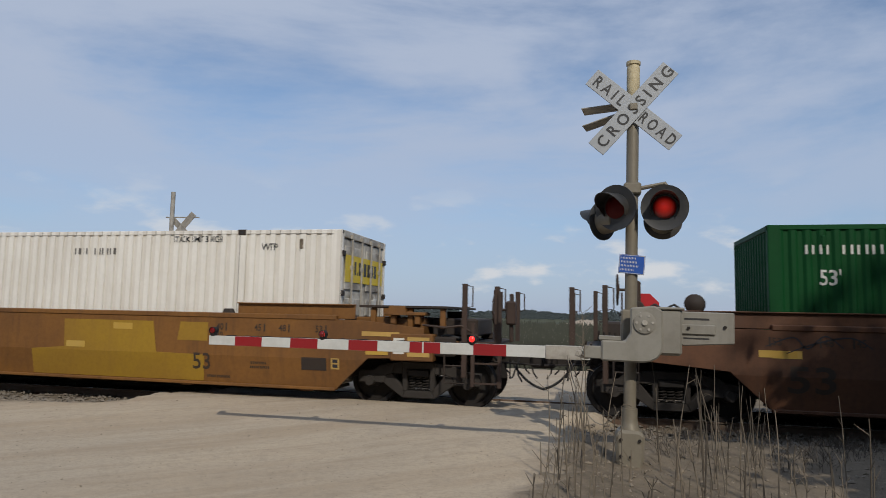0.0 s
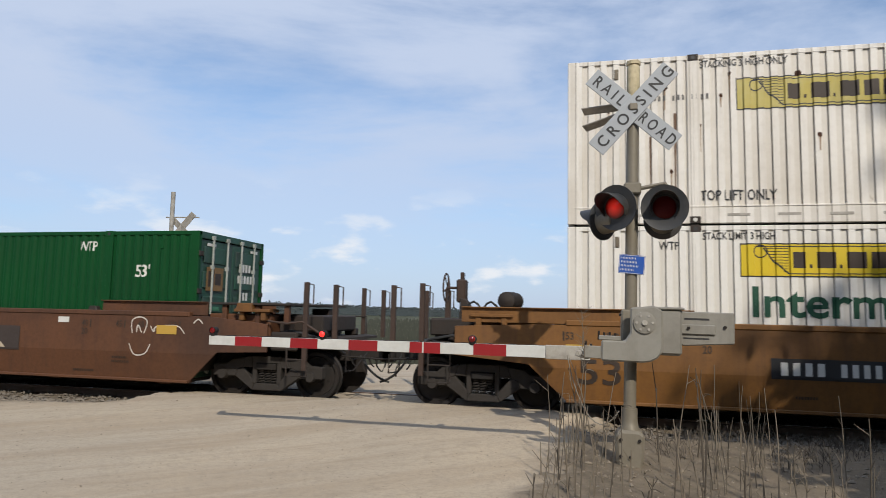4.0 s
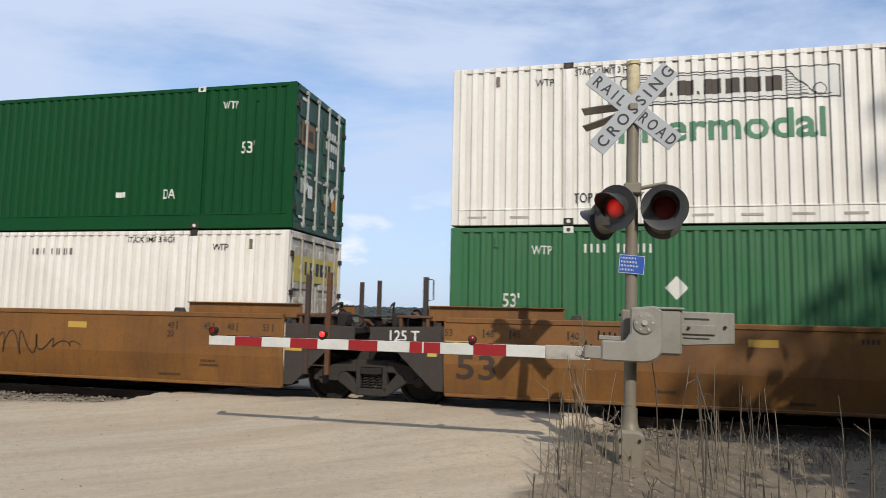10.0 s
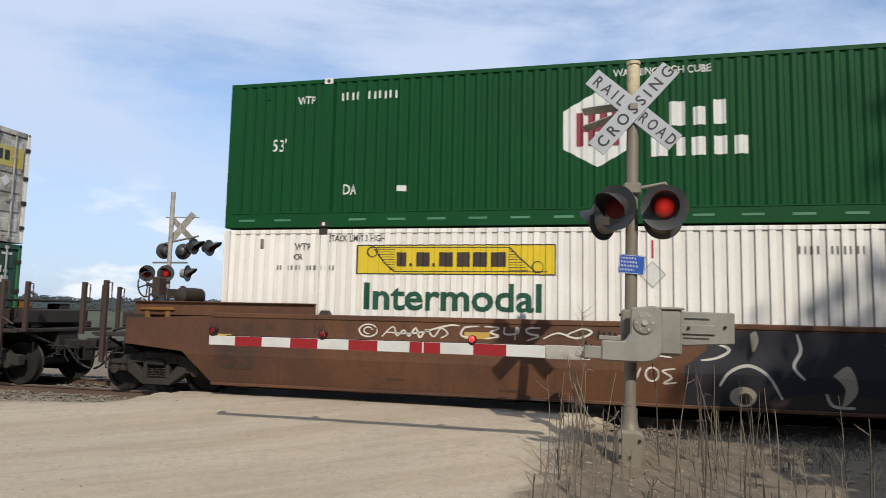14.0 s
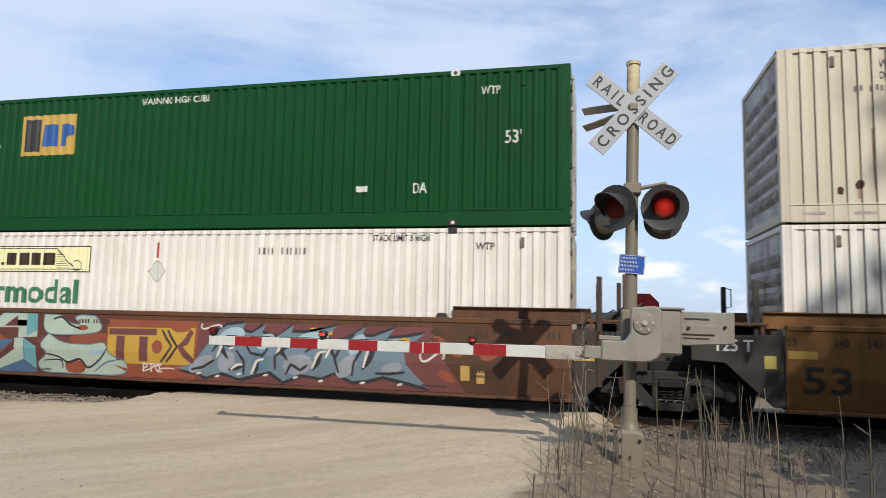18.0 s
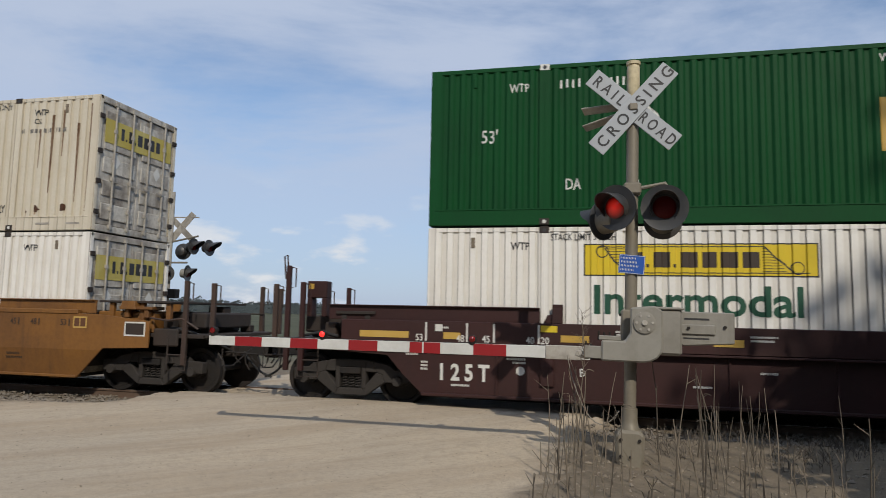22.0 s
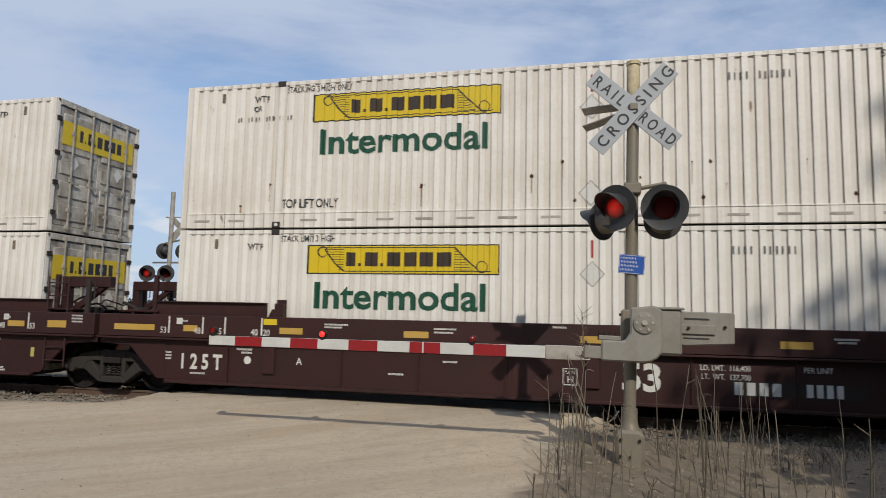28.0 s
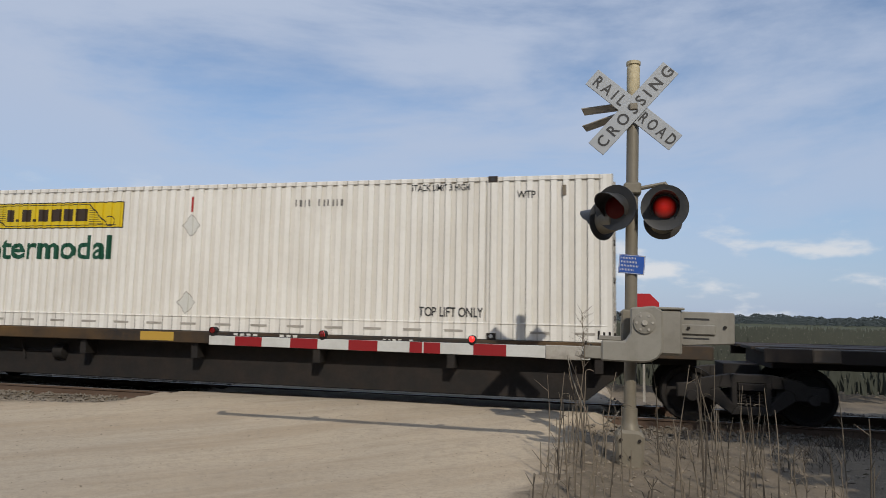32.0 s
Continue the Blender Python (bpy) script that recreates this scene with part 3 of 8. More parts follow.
def build_track():
    track = thing("railway_track", "single railway track of steel rails on timber ties", "railway track", kind="structure")
    for y in (-0.7525, 0.7525):
        prof = [(-0.075, -0.18), (0.075, -0.18), (0.075, -0.165), (0.012, -0.145), (0.012, -0.045), (0.036, -0.035), (0.036, -0.004), (-0.036, -0.004), (-0.036, -0.035), (-0.012, -0.045), (-0.012, -0.145), (-0.075, -0.165)]
        sh = Shape()
        n = len(prof)
        sh.add([(-300, y + a, b) for a, b in prof] + [(300, y + a, b) for a, b in prof],
               [((i + 1) % n, i, i + n, (i + 1) % n + n) for i in range(n)])
        rail = part("rail", sh, RAIL, track, "rusty steel rail")
        part("rail_head", Shape().box(-300, 300, y - 0.03, y + 0.03, -0.006, 0.0), RAILTOP, rail, "polished rail head")
    rng = random.Random(8)
    sh = Shape().box(-0.115, 0.115, -1.3, 1.3, -0.18, 0.0)
    me = mesh_of("tie", sh, TIE, bevel=0.012)
    for i in range(-60, 40):
        x = i * 0.52
        if road_weight(x, -1.4) > 0.7 and road_weight(x, 1.4) > 0.7:
            continue
        ob = new("tie", me)
        ob.parent = track
        ob.matrix_basis = pose(x + rng.uniform(-0.03, 0.03), rng.uniform(-0.05, 0.05), -0.165 + rng.uniform(-0.01, 0.01), 0, 0, rng.uniform(-1.5, 1.5))
    sh = Shape()
    for i in range(-60, 40):
        for y in (-0.7525, 0.7525):
            sh.box(i * 0.52 - 0.1, i * 0.52 + 0.1, y - 0.13, y + 0.13, -0.176, -0.166)
    part("tie_plate", sh, RAIL, track, "rusty tie plates")
    return track


# ---- shipping containers: 16.15 m long, 2.59 m wide, 2.90 m high ----
HL, HW, HH = 8.077, 1.2955, 2.896
MOVERS = []


def side_panel(y_sign):
    xs = [-7.9] + rib_stops(-7.9, 7.9) + [7.9]
    sh = Shape()
    vs = []
    for x in xs:
        y = (SIDE_Y + rib_depth(x)) * -y_sign
        vs += [(x, y, 0.28), (x, y, 2.815)]
    fs = [(2 * i, 2 * i + 2, 2 * i + 3, 2 * i + 1) for i in range(len(xs) - 1)]
    if y_sign > 0:
        fs = [q[::-1] for q in fs]
    return sh.add(vs, fs)


def fitting(x, y, z):
    return Shape().box(x - 0.089, x + 0.089, y - 0.08, y + 0.08, z - 0.059, z + 0.059)


def container(name, label, u, base, paint, door_paint, kind, upper=False, fit_paint=None, marks=()):
    """A 53-foot container; kind 'jb' (white) or 'emp' (green) sets the fittings; u is its left end on the train."""
    c = thing(name, label, "container", "containers on the train")
    RIB[0] = kind
    k = ("container", kind)
    for s, y in ((-1, "near"), (1, "far")):
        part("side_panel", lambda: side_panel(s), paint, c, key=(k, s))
        part("top_rail", lambda: Shape().box(-HL, HL, s * 1.2, s * (HW - 0.012), 2.815, HH), paint, c, bevel=0.008, key=(k, s))
        part("bottom_rail", lambda: Shape().box(-HL + 0.1, HL - 0.1, s * 1.18, s * (HW - 0.002), 0.0, 0.285), paint, c, bevel=0.008, key=(k, s))
        part("rail_lip", lambda: Shape().box(-HL + 0.12, HL - 0.12, s * 1.2, s * (HW + 0.008), 0.27, 0.296), paint, c, bevel=0.004, key=(k, s))
        for x in (-5.9925, 5.9925):
            part("lift_post", lambda: Shape().box(x - 0.1, x + 0.1, s * 1.2, s * HW, 0.0, HH).box(x - 0.012, x + 0.012, s * 1.2, s * (HW + 0.006), 0.3, 2.6), paint, c, bevel=0.006, key=(k, s, x))
            fp = fit_paint or (SOOT if kind == "jb" else WHITEINK)
            ft = part("lift_fitting", lambda: fitting(x, s * (HW - 0.075), HH - 0.05), fp, c, "steel lifting casting", bevel=0.008, key=(k, s, x, 1))
            part("hole", lambda: Shape().lathe([(0.035, 0), (0.035, 0.003)], Matrix.Translation((x, s * (HW + 0.0055), HH - 0.05)) @ Euler((radians(90 if s < 0 else -90), 0, 0)).to_matrix().to_4x4(), 10), INK, ft, key=(k, s, x, 2))
            fb = part("lift_fitting", lambda: fitting(x, s * (HW - 0.075), 0.06), SOOT, c, "steel lifting casting", bevel=0.008, key=(k, s, x, 3))
            part("hole", lambda: Shape().lathe([(0.035, 0), (0.035, 0.003)], Matrix.Translation((x, s * (HW + 0.0055), 0.06)) @ Euler((radians(90 if s < 0 else -90), 0, 0)).to_matrix().to_4x4(), 10), WHITEINK, fb, key=(k, s, x, 4))
        for x in (-HL + 0.095, HL - 0.095):
            part("corner_post", lambda: Shape().box(x - 0.095, x + 0.095, s * 1.19, s * HW, 0.0, HH), paint, c, bevel=0.012, key=(k, s, x))
        if s < 0:
            for x in (-7.25, 7.25):
                part("vent", lambda: Shape().box(x - 0.035, x + 0.035, -HW - 0.012, -HW + 0.02, 2.53, 2.72), VENTPAINT if kind == "jb" else paint, c, key=(k, x), bevel=0.01)
    if base > 3:
        for x in (-5.9925, 5.9925):
            for s in (-1, 1):
                part("stacking_cone", lambda: Shape().box(x - 0.07, x + 0.07, s * 1.22 - 0.05, s * 1.22 + 0.05, -0.041, 0.0), SOOT, c, "steel stacking lock", key=(k, s, x))
    if upper:
        for i in range(21):
            x = -7.6 + i * 0.76
            if abs(abs(x) - 5.99) > 0.35:
                part("reflector", lambda: Shape().box(-0.17, 0.17, -HW - 0.004, -HW + 0.004, 0.12, 0.162), GREYWOOD if kind == "jb" else PALEGREENINK, c, m=pose(x, 0, 0), key=k)
    sh = lambda: Shape().slab([(-HL + 0.02, 2.84), (HL - 0.02, 2.84), (HL - 0.02, 2.875), (-HL + 0.02, 2.875)], -1.2, 1.2)
    part("roof", sh, ROOF if kind == "jb" else paint, c, key=k)
    part("floor", lambda: Shape().box(-HL + 0.1, HL - 0.1, -1.18, 1.18, 0.03, 0.15), SOOT, c, key=k)

    def front_wall():
        sh = Shape()
        ys = [-1.19 + i * 0.0476 for i in range(51)]
        vs = []
        for i, y in enumerate(ys):
            x = -HL + (0.01 if i % 4 < 2 else 0.045)
            vs += [(x, y, 0.16), (x, y, 2.8)]
        return sh.add(vs, [(2 * i + 2, 2 * i, 2 * i + 1, 2 * i + 3) for i in range(50)])
    def ribbed_wall():
        return Shape().box(-HL + 0.03, -HL + 0.06, -1.19, 1.19, 0.16, 2.8)
    fw = part("front_wall", ribbed_wall if kind == "jb" else front_wall, door_paint if kind == "jb" else paint, c, key=k)
    if kind == "jb":
        for i in range(7):
            part("rib", lambda: Shape().slab([(-HL + 0.005, 0.46), (-HL + 0.032, 0.36), (-HL + 0.032, 0.6), (-HL + 0.005, 0.5)][::-1], -1.05, 1.05), DIRTSHADERIB, fw, m=pose(0, 0, i * 0.31), key=k)
    part("front_header", lambda: Shape().box(-HL, -HL + 0.1, -1.19, 1.19, 2.8, HH), paint, c, key=k, bevel=0.01)
    part("front_sill", lambda: Shape().box(-HL, -HL + 0.1, -1.19, 1.19, 0, 0.16), paint, c, key=k, bevel=0.01)
    part("rear_header", lambda: Shape().box(HL - 0.1, HL, -1.19, 1.19, 2.76, HH), door_paint, c, key=k, bevel=0.01)
    part("rear_sill", lambda: Shape().box(HL - 0.1, HL, -1.19, 1.19, 0, 0.14), door_paint, c, key=k, bevel=0.01)
    for s in (-1, 1):
        d = part("door", lambda: Shape().box(HL - 0.06, HL - 0.03, min(0.008 * s, 1.18 * s), max(0.008 * s, 1.18 * s), 0.15, 2.75), door_paint, c, key=(k, s), bevel=0.012)
        for i in range(5):
            part("door_panel", lambda: Shape().box(HL - 0.035, HL - 0.006, min(0.1 * s, 1.08 * s), max(0.1 * s, 1.08 * s), 0.27, 0.61), door_paint, d, m=pose(0, 0, i * 0.5), key=(k, s), bevel=0.014)
        for y in (0.28, 0.82):
            rod = Shape().tube([(HL + 0.03, s * y, 0.06), (HL + 0.03, s * y, 2.84)], 0.022, 8)
            for z in (0.12, 0.5, 1.15, 2.2, 2.8):
                rod.box(HL - 0.01, HL + 0.05, s * y - 0.035, s * y + 0.035, z - 0.04, z + 0.04)
            part("lock_rod", lambda: rod, GREYWOOD if kind == "jb" else RODPAINT, d, "steel lock rod with brackets", key=(k, s, y))
            part("door_handle", lambda: Shape().box(HL + 0.035, HL + 0.055, min(s * y, s * (y - 0.22)), max(s * y, s * (y - 0.22)), 1.08, 1.12), GREYWOOD, d, key=(k, s, y))
        for z in (0.4, 1.05, 1.7, 2.45):
            part("hinge", lambda: Shape().box(HL - 0.02, HL + 0.03, min(s * 1.15, s * 1.28), max(s * 1.15, s * 1.28), z - 0.05, z + 0.05), SOOT, d, key=(k, s, z), bevel=0.006)
        pl = part("placard", lambda: Shape().slab([(0, -0.16), (0.13, 0.0), (0, 0.16), (-0.13, 0.0)], -0.003, 0.003), WHITEINK, d, key="placard",
                  m=Matrix.Translation((HL + 0.002, s * 0.72 if s < 0 else 0.62, 1.55 if kind == "jb" else 0.95)) @ Euler((0, 0, radians(90))).to_matrix().to_4x4())
    put_marks(c, marks)
    MOVERS.append((c, u + HL, 0.0, base))
    return c


def letters(shape):
    """Splits lettering into its characters."""
    root = list(range(len(shape.v)))

    def top(i):
        while root[i] != i:
            root[i] = root[root[i]]
            i = root[i]
        return i
    for q in shape.f:
        for i in q[1:]:
            root[top(i)] = top(q[0])
    groups = collections.defaultdict(list)
    for q in shape.f:
        groups[top(q[0])].append(q)
    spans = []
    for faces in groups.values():
        xs = [shape.v[i][0] for q in faces for i in q]
        spans.append([min(xs), max(xs), faces])
    spans.sort(key=lambda g: g[0])
    merged = []
    for lo, hi, faces in spans:
        if merged and lo < merged[-1][1] - 0.3 * (hi - lo):
            merged[-1][1] = max(hi, merged[-1][1])
            merged[-1][2] += faces
        else:
            merged.append([lo, hi, faces])
    out = []
    for lo, hi, faces in merged:
        seen = sorted({i for q in faces for i in q})
        at = {i: n for n, i in enumerate(seen)}
        out.append(Shape().add([shape.v[i] for i in seen], [tuple(at[i] for i in q) for q in faces]))
    return out


def put_marks(thing_, marks, shaped=None):
    """Paints marks on a thing; characters that can be told apart are parts of their own."""
    for sh, mat, nm, lab in marks:
        zs = [v[2] for v in sh.v]
        if nm == "lettering" and max(zs) - min(zs) > 0.1:
            for one in letters(sh):
                part("letter", shaped(one) if shaped else one, mat, thing_, lab)
        else:
            part(nm, shaped(sh) if shaped else sh, mat, thing_, lab)


FLAT = SIDE_Y - 0.004


def flat_rect(x0, x1, z0, z1, lift=0.0):
    return bent(Shape().face([(x0, z0), (x1, z0), (x1, z1), (x0, z1)], FLAT - lift), True)


def flat_poly(pts, lift=0.0):
    return bent(Shape().face(pts, FLAT - lift), True)


LETTERS = (0.34, 0.12, 0.5, 0.12, 0.56, 0.56, 0.56, 0.5)


def word(body, h, x, z, mat, name="lettering", lab="", stretch=1.0, bold=0.0):
    return (text_shape(body, h, x, FLAT - 0.004, z, stretch, bold, profile=True), mat, name, lab)


def code(widths, h, x, z, mat):
    return (bent(bars(widths, h, x, FLAT - 0.004, z, 0.45), True), mat, "lettering", "")


CODE = (0.25, 0.25, 0.25, 0.25, 0, 0.25, 0.25, 0.25, 0.25, 0.25, 0.25)


def banner(x0, z0, face, edge=INK, inner=None, w=3.66, h=0.55):
    """The long yellow name panel: frame, rolled scroll ends with hatching, and letter-sized blocks."""
    out = [(flat_rect(x0, x0 + w, z0, z0 + h), edge, "name_panel_border", ""),
           (flat_rect(x0 + 0.022, x0 + w - 0.022, z0 + 0.022, z0 + h - 0.022, 0.002), face, "name_panel", "painted name panel")]
    y = FLAT - 0.004
    P = lambda a, b: (x0 + a * w, z0 + b * h)
    lines = [([P(0.07, 0.9), P(0.78, 0.9)], 0.018), ([P(0.2, 0.1), P(0.96, 0.12)], 0.018), ([P(0.095, 0.86), P(0.14, 0.45), P(0.2, 0.1)], 0.028), ([P(0.78, 0.9), P(0.83, 0.55), P(0.9, 0.14)], 0.028)]
    for cx, cz in ((0.085, 0.76), (0.915, 0.26)):
        lines.append(([(x0 + cx * w + 0.1 * math.cos(i * 0.55), z0 + cz * h + 0.1 * math.sin(i * 0.55)) for i in range(13)], 0.022))
    for way, wd in lines:
        out.append((bent(Shape().ribbon(way, wd, y), True), edge, "scroll_line", ""))
    hatch = Shape()
    for i in range(9):
        f = 0.16 + i * 0.085
        hatch.ribbon([P(0.195 - 0.115 * f, f), P(0.2, f)], 0.012, y)
        hatch.ribbon([P(0.775, f), P(0.89 - 0.12 * f, f)], 0.012, y)
    out.append((bent(hatch, True), edge, "scroll_hatching", "fine black hatching"))
    for a, b, tall in ((0.215, 0.265, 1.0), (0.28, 0.293, 0.22), (0.313, 0.385, 1.0), (0.398, 0.411, 0.22), (0.43, 0.503, 1.0), (0.522, 0.585, 1.0), (0.6, 0.672, 1.0), (0.69, 0.762, 1.0)):
        out.append((bent(Shape().face([P(a, 0.27), P(b, 0.27), P(b, 0.27 + 0.47 * tall), P(a, 0.27 + 0.47 * tall)], y - 0.0005), True), BROWNINK, "name_block", ""))
    return out


def diamond(x, z, r=0.24, mat=None):
    return (flat_poly([(x, z - r), (x + r * 0.92, z), (x, z + r), (x - r * 0.92, z)]), mat or WHITEINK, "placard", "white diamond placard")


def diamond_frame(x, z, r=0.22):
    sh = Shape()
    pts = [(x, z - r), (x + r * 0.92, z), (x, z + r), (x - r * 0.92, z)]
    for i in range(4):
        sh.ribbon([pts[i], ((pts[i][0] + pts[(i + 1) % 4][0]) / 2, (pts[i][1] + pts[(i + 1) % 4][1]) / 2), pts[(i + 1) % 4]], 0.016, FLAT - 0.005)
    return (bent(sh, True), GREYWOOD, "placard_outline", "")


def white_marks(style="lower", face=None, ink=None, banner_z=2.05, name=True, lift=False, inter=True, red=True, low_diamond=False):
    """x counts from the container's middle."""
    RIB[0] = "jb"
    o = -HL
    out = []
    if name:
        out += banner(o + 2.76, banner_z, face or YELLOW)
    if inter:
        out.append(word("Intermodal", 0.47, o + 2.93, banner_z - 0.63, ink or GREENINK, lab="bold green lettering", stretch=1.1, bold=0.021))
    hi = "STACKING 3 HIGH ONLY" if style == "old" else "STACK LIMIT 3 HIGH"
    out.append(word(hi, 0.115, o + 2.2, 2.665, INK, stretch=0.72, bold=0.012))
    out.append(word(hi, 0.115, o + 12.55, 2.665, INK, stretch=0.72, bold=0.012))
    out.append(word("WTP", 0.13, o + 1.5, 2.5, INK, stretch=0.8, bold=0.012))
    out.append(word("WTP", 0.13, o + 14.5, 2.5, INK, stretch=0.8, bold=0.012))
    if style in ("old", "pin"):
        for x in (1.5, 14.52):
            out.append(word("OR", 0.11, o + x, 2.32, INK, stretch=0.8, bold=0.012))
            out.append(code((0.4, 0.4, 0, 0.4, 0.4, 0.4, 0.4, 0, 0.4, 0.4, 0.4, 0, 0.4, 0.4, 0.4, 0.4), 0.09, o + x - 0.36, 2.12, GREYINK))
    out.append(code(CODE, 0.13, o + 10.25, 2.42, GREYINK))
    if lift:
        out.append(word("TOP LIFT ONLY", 0.165, o + 2.17, 0.385, INK, stretch=0.7, bold=0.015))
        out.append(word("TOP LIFT ONLY", 0.165, o + 12.75, 0.385, INK, stretch=0.7, bold=0.015))
    if red:
        out.append((flat_rect(o + 8.0, o + 8.04, 2.35, 2.66), REDINK, "red_mark", "red vertical mark"))
    out += [diamond(o + 8.02, 2.08, 0.22), diamond_frame(o + 8.02, 2.08, 0.22)]
    if low_diamond:
        out += [diamond(o + 8.0, 0.55, 0.22), diamond_frame(o + 8.0, 0.55, 0.22)]
    out.append((flat_poly([(o + 2.06, 1.2), (o + 2.09, 1.2), (o + 2.09, 1.35), (o + 2.06, 1.35)]), SOOT, "latch_mark", ""))
    return out


def rust_spots(seed, n, z0=0.3, z1=0.75, size=0.05, drip=0.2):
    """Dents gone rusty, some with a streak below."""
    r = random.Random(seed)
    out = []
    for _ in range(n):
        x, z, s = r.uniform(-7.6, 7.6), r.uniform(z0, z1), size * r.uniform(0.4, 1.2)
        pts = [(x + s * r.uniform(0.6, 1.1) * math.cos(i * 0.785), z + 1.3 * s * r.uniform(0.6, 1.1) * math.sin(i * 0.785)) for i in range(8)]
        out.append((flat_poly(pts, 0.001), RUSTSPOT, "rust_spot", ""))
        if r.random() < 0.6:
            ln = drip * r.uniform(0.5, 1.3)
            out.append((flat_poly([(x - s * 0.3, z - ln), (x + s * 0.15, z - ln), (x + s * 0.4, z), (x - s * 0.4, z)], 0.0005), RUSTSTAIN, "rust_streak", ""))
    return out


def rust_runs():
    """Rust running down beside the rear post of the oldest container."""
    out = []
    for x, z0, z1, w in ((6.6, 1.35, 2.2, 0.035), (6.9, 0.8, 2.5, 0.03), (7.15, 1.6, 2.6, 0.045), (7.55, 0.6, 2.3, 0.03), (7.85, 0.4, 2.7, 0.05), (5.6, 0.5, 1.3, 0.03), (-6.3, 0.6, 1.9, 0.04), (-6.7, 0.5, 1.5, 0.03)):
        out.append((flat_poly([(x, z0), (x + w * 0.4, z0), (x + w, z1), (x - w * 0.3, z1)], 0.0006), BROWNSTAIN, "rust_streak", "brown rust run"))
    return out


def square_logo(x, z, w=1.4, h=0.88, face=None, blue=None):
    """A gold panel with three plain shapes, dark, blue and blue."""
    f = FLAT - 0.0045
    dark, bl = Shape(), Shape()
    b = lambda sh, a0, a1, c0, c1: sh.face([(x + a0 * w, z + c0 * h), (x + a1 * w, z + c0 * h), (x + a1 * w, z + c1 * h), (x + a0 * w, z + c1 * h)], f)
    b(dark, 0.08, 0.34, 0.1, 0.9)
    bl.face([(x + 0.4 * w, z + 0.22 * h), (x + 0.69 * w, z + 0.22 * h), (x + 0.66 * w, z + 0.76 * h), (x + 0.43 * w, z + 0.76 * h)], f)
    bl.face([(x + 0.74 * w, z + 0.22 * h), (x + 0.83 * w, z + 0.22 * h), (x + 0.83 * w, z + 0.42 * h), (x + 0.95 * w, z + 0.5 * h), (x + 0.95 * w, z + 0.7 * h), (x + 0.85 * w, z + 0.76 * h), (x + 0.74 * w, z + 0.76 * h)], f)
    return [(flat_rect(x, x + w, z, z + h), face or GOLD, "logo_panel", "gold square emblem panel"), (bent(dark, True), INK, "logo_shape", "black emblem shape"),
            (bent(bl, True), blue or BLUEINK, "logo_shape", "blue emblem shapes")]


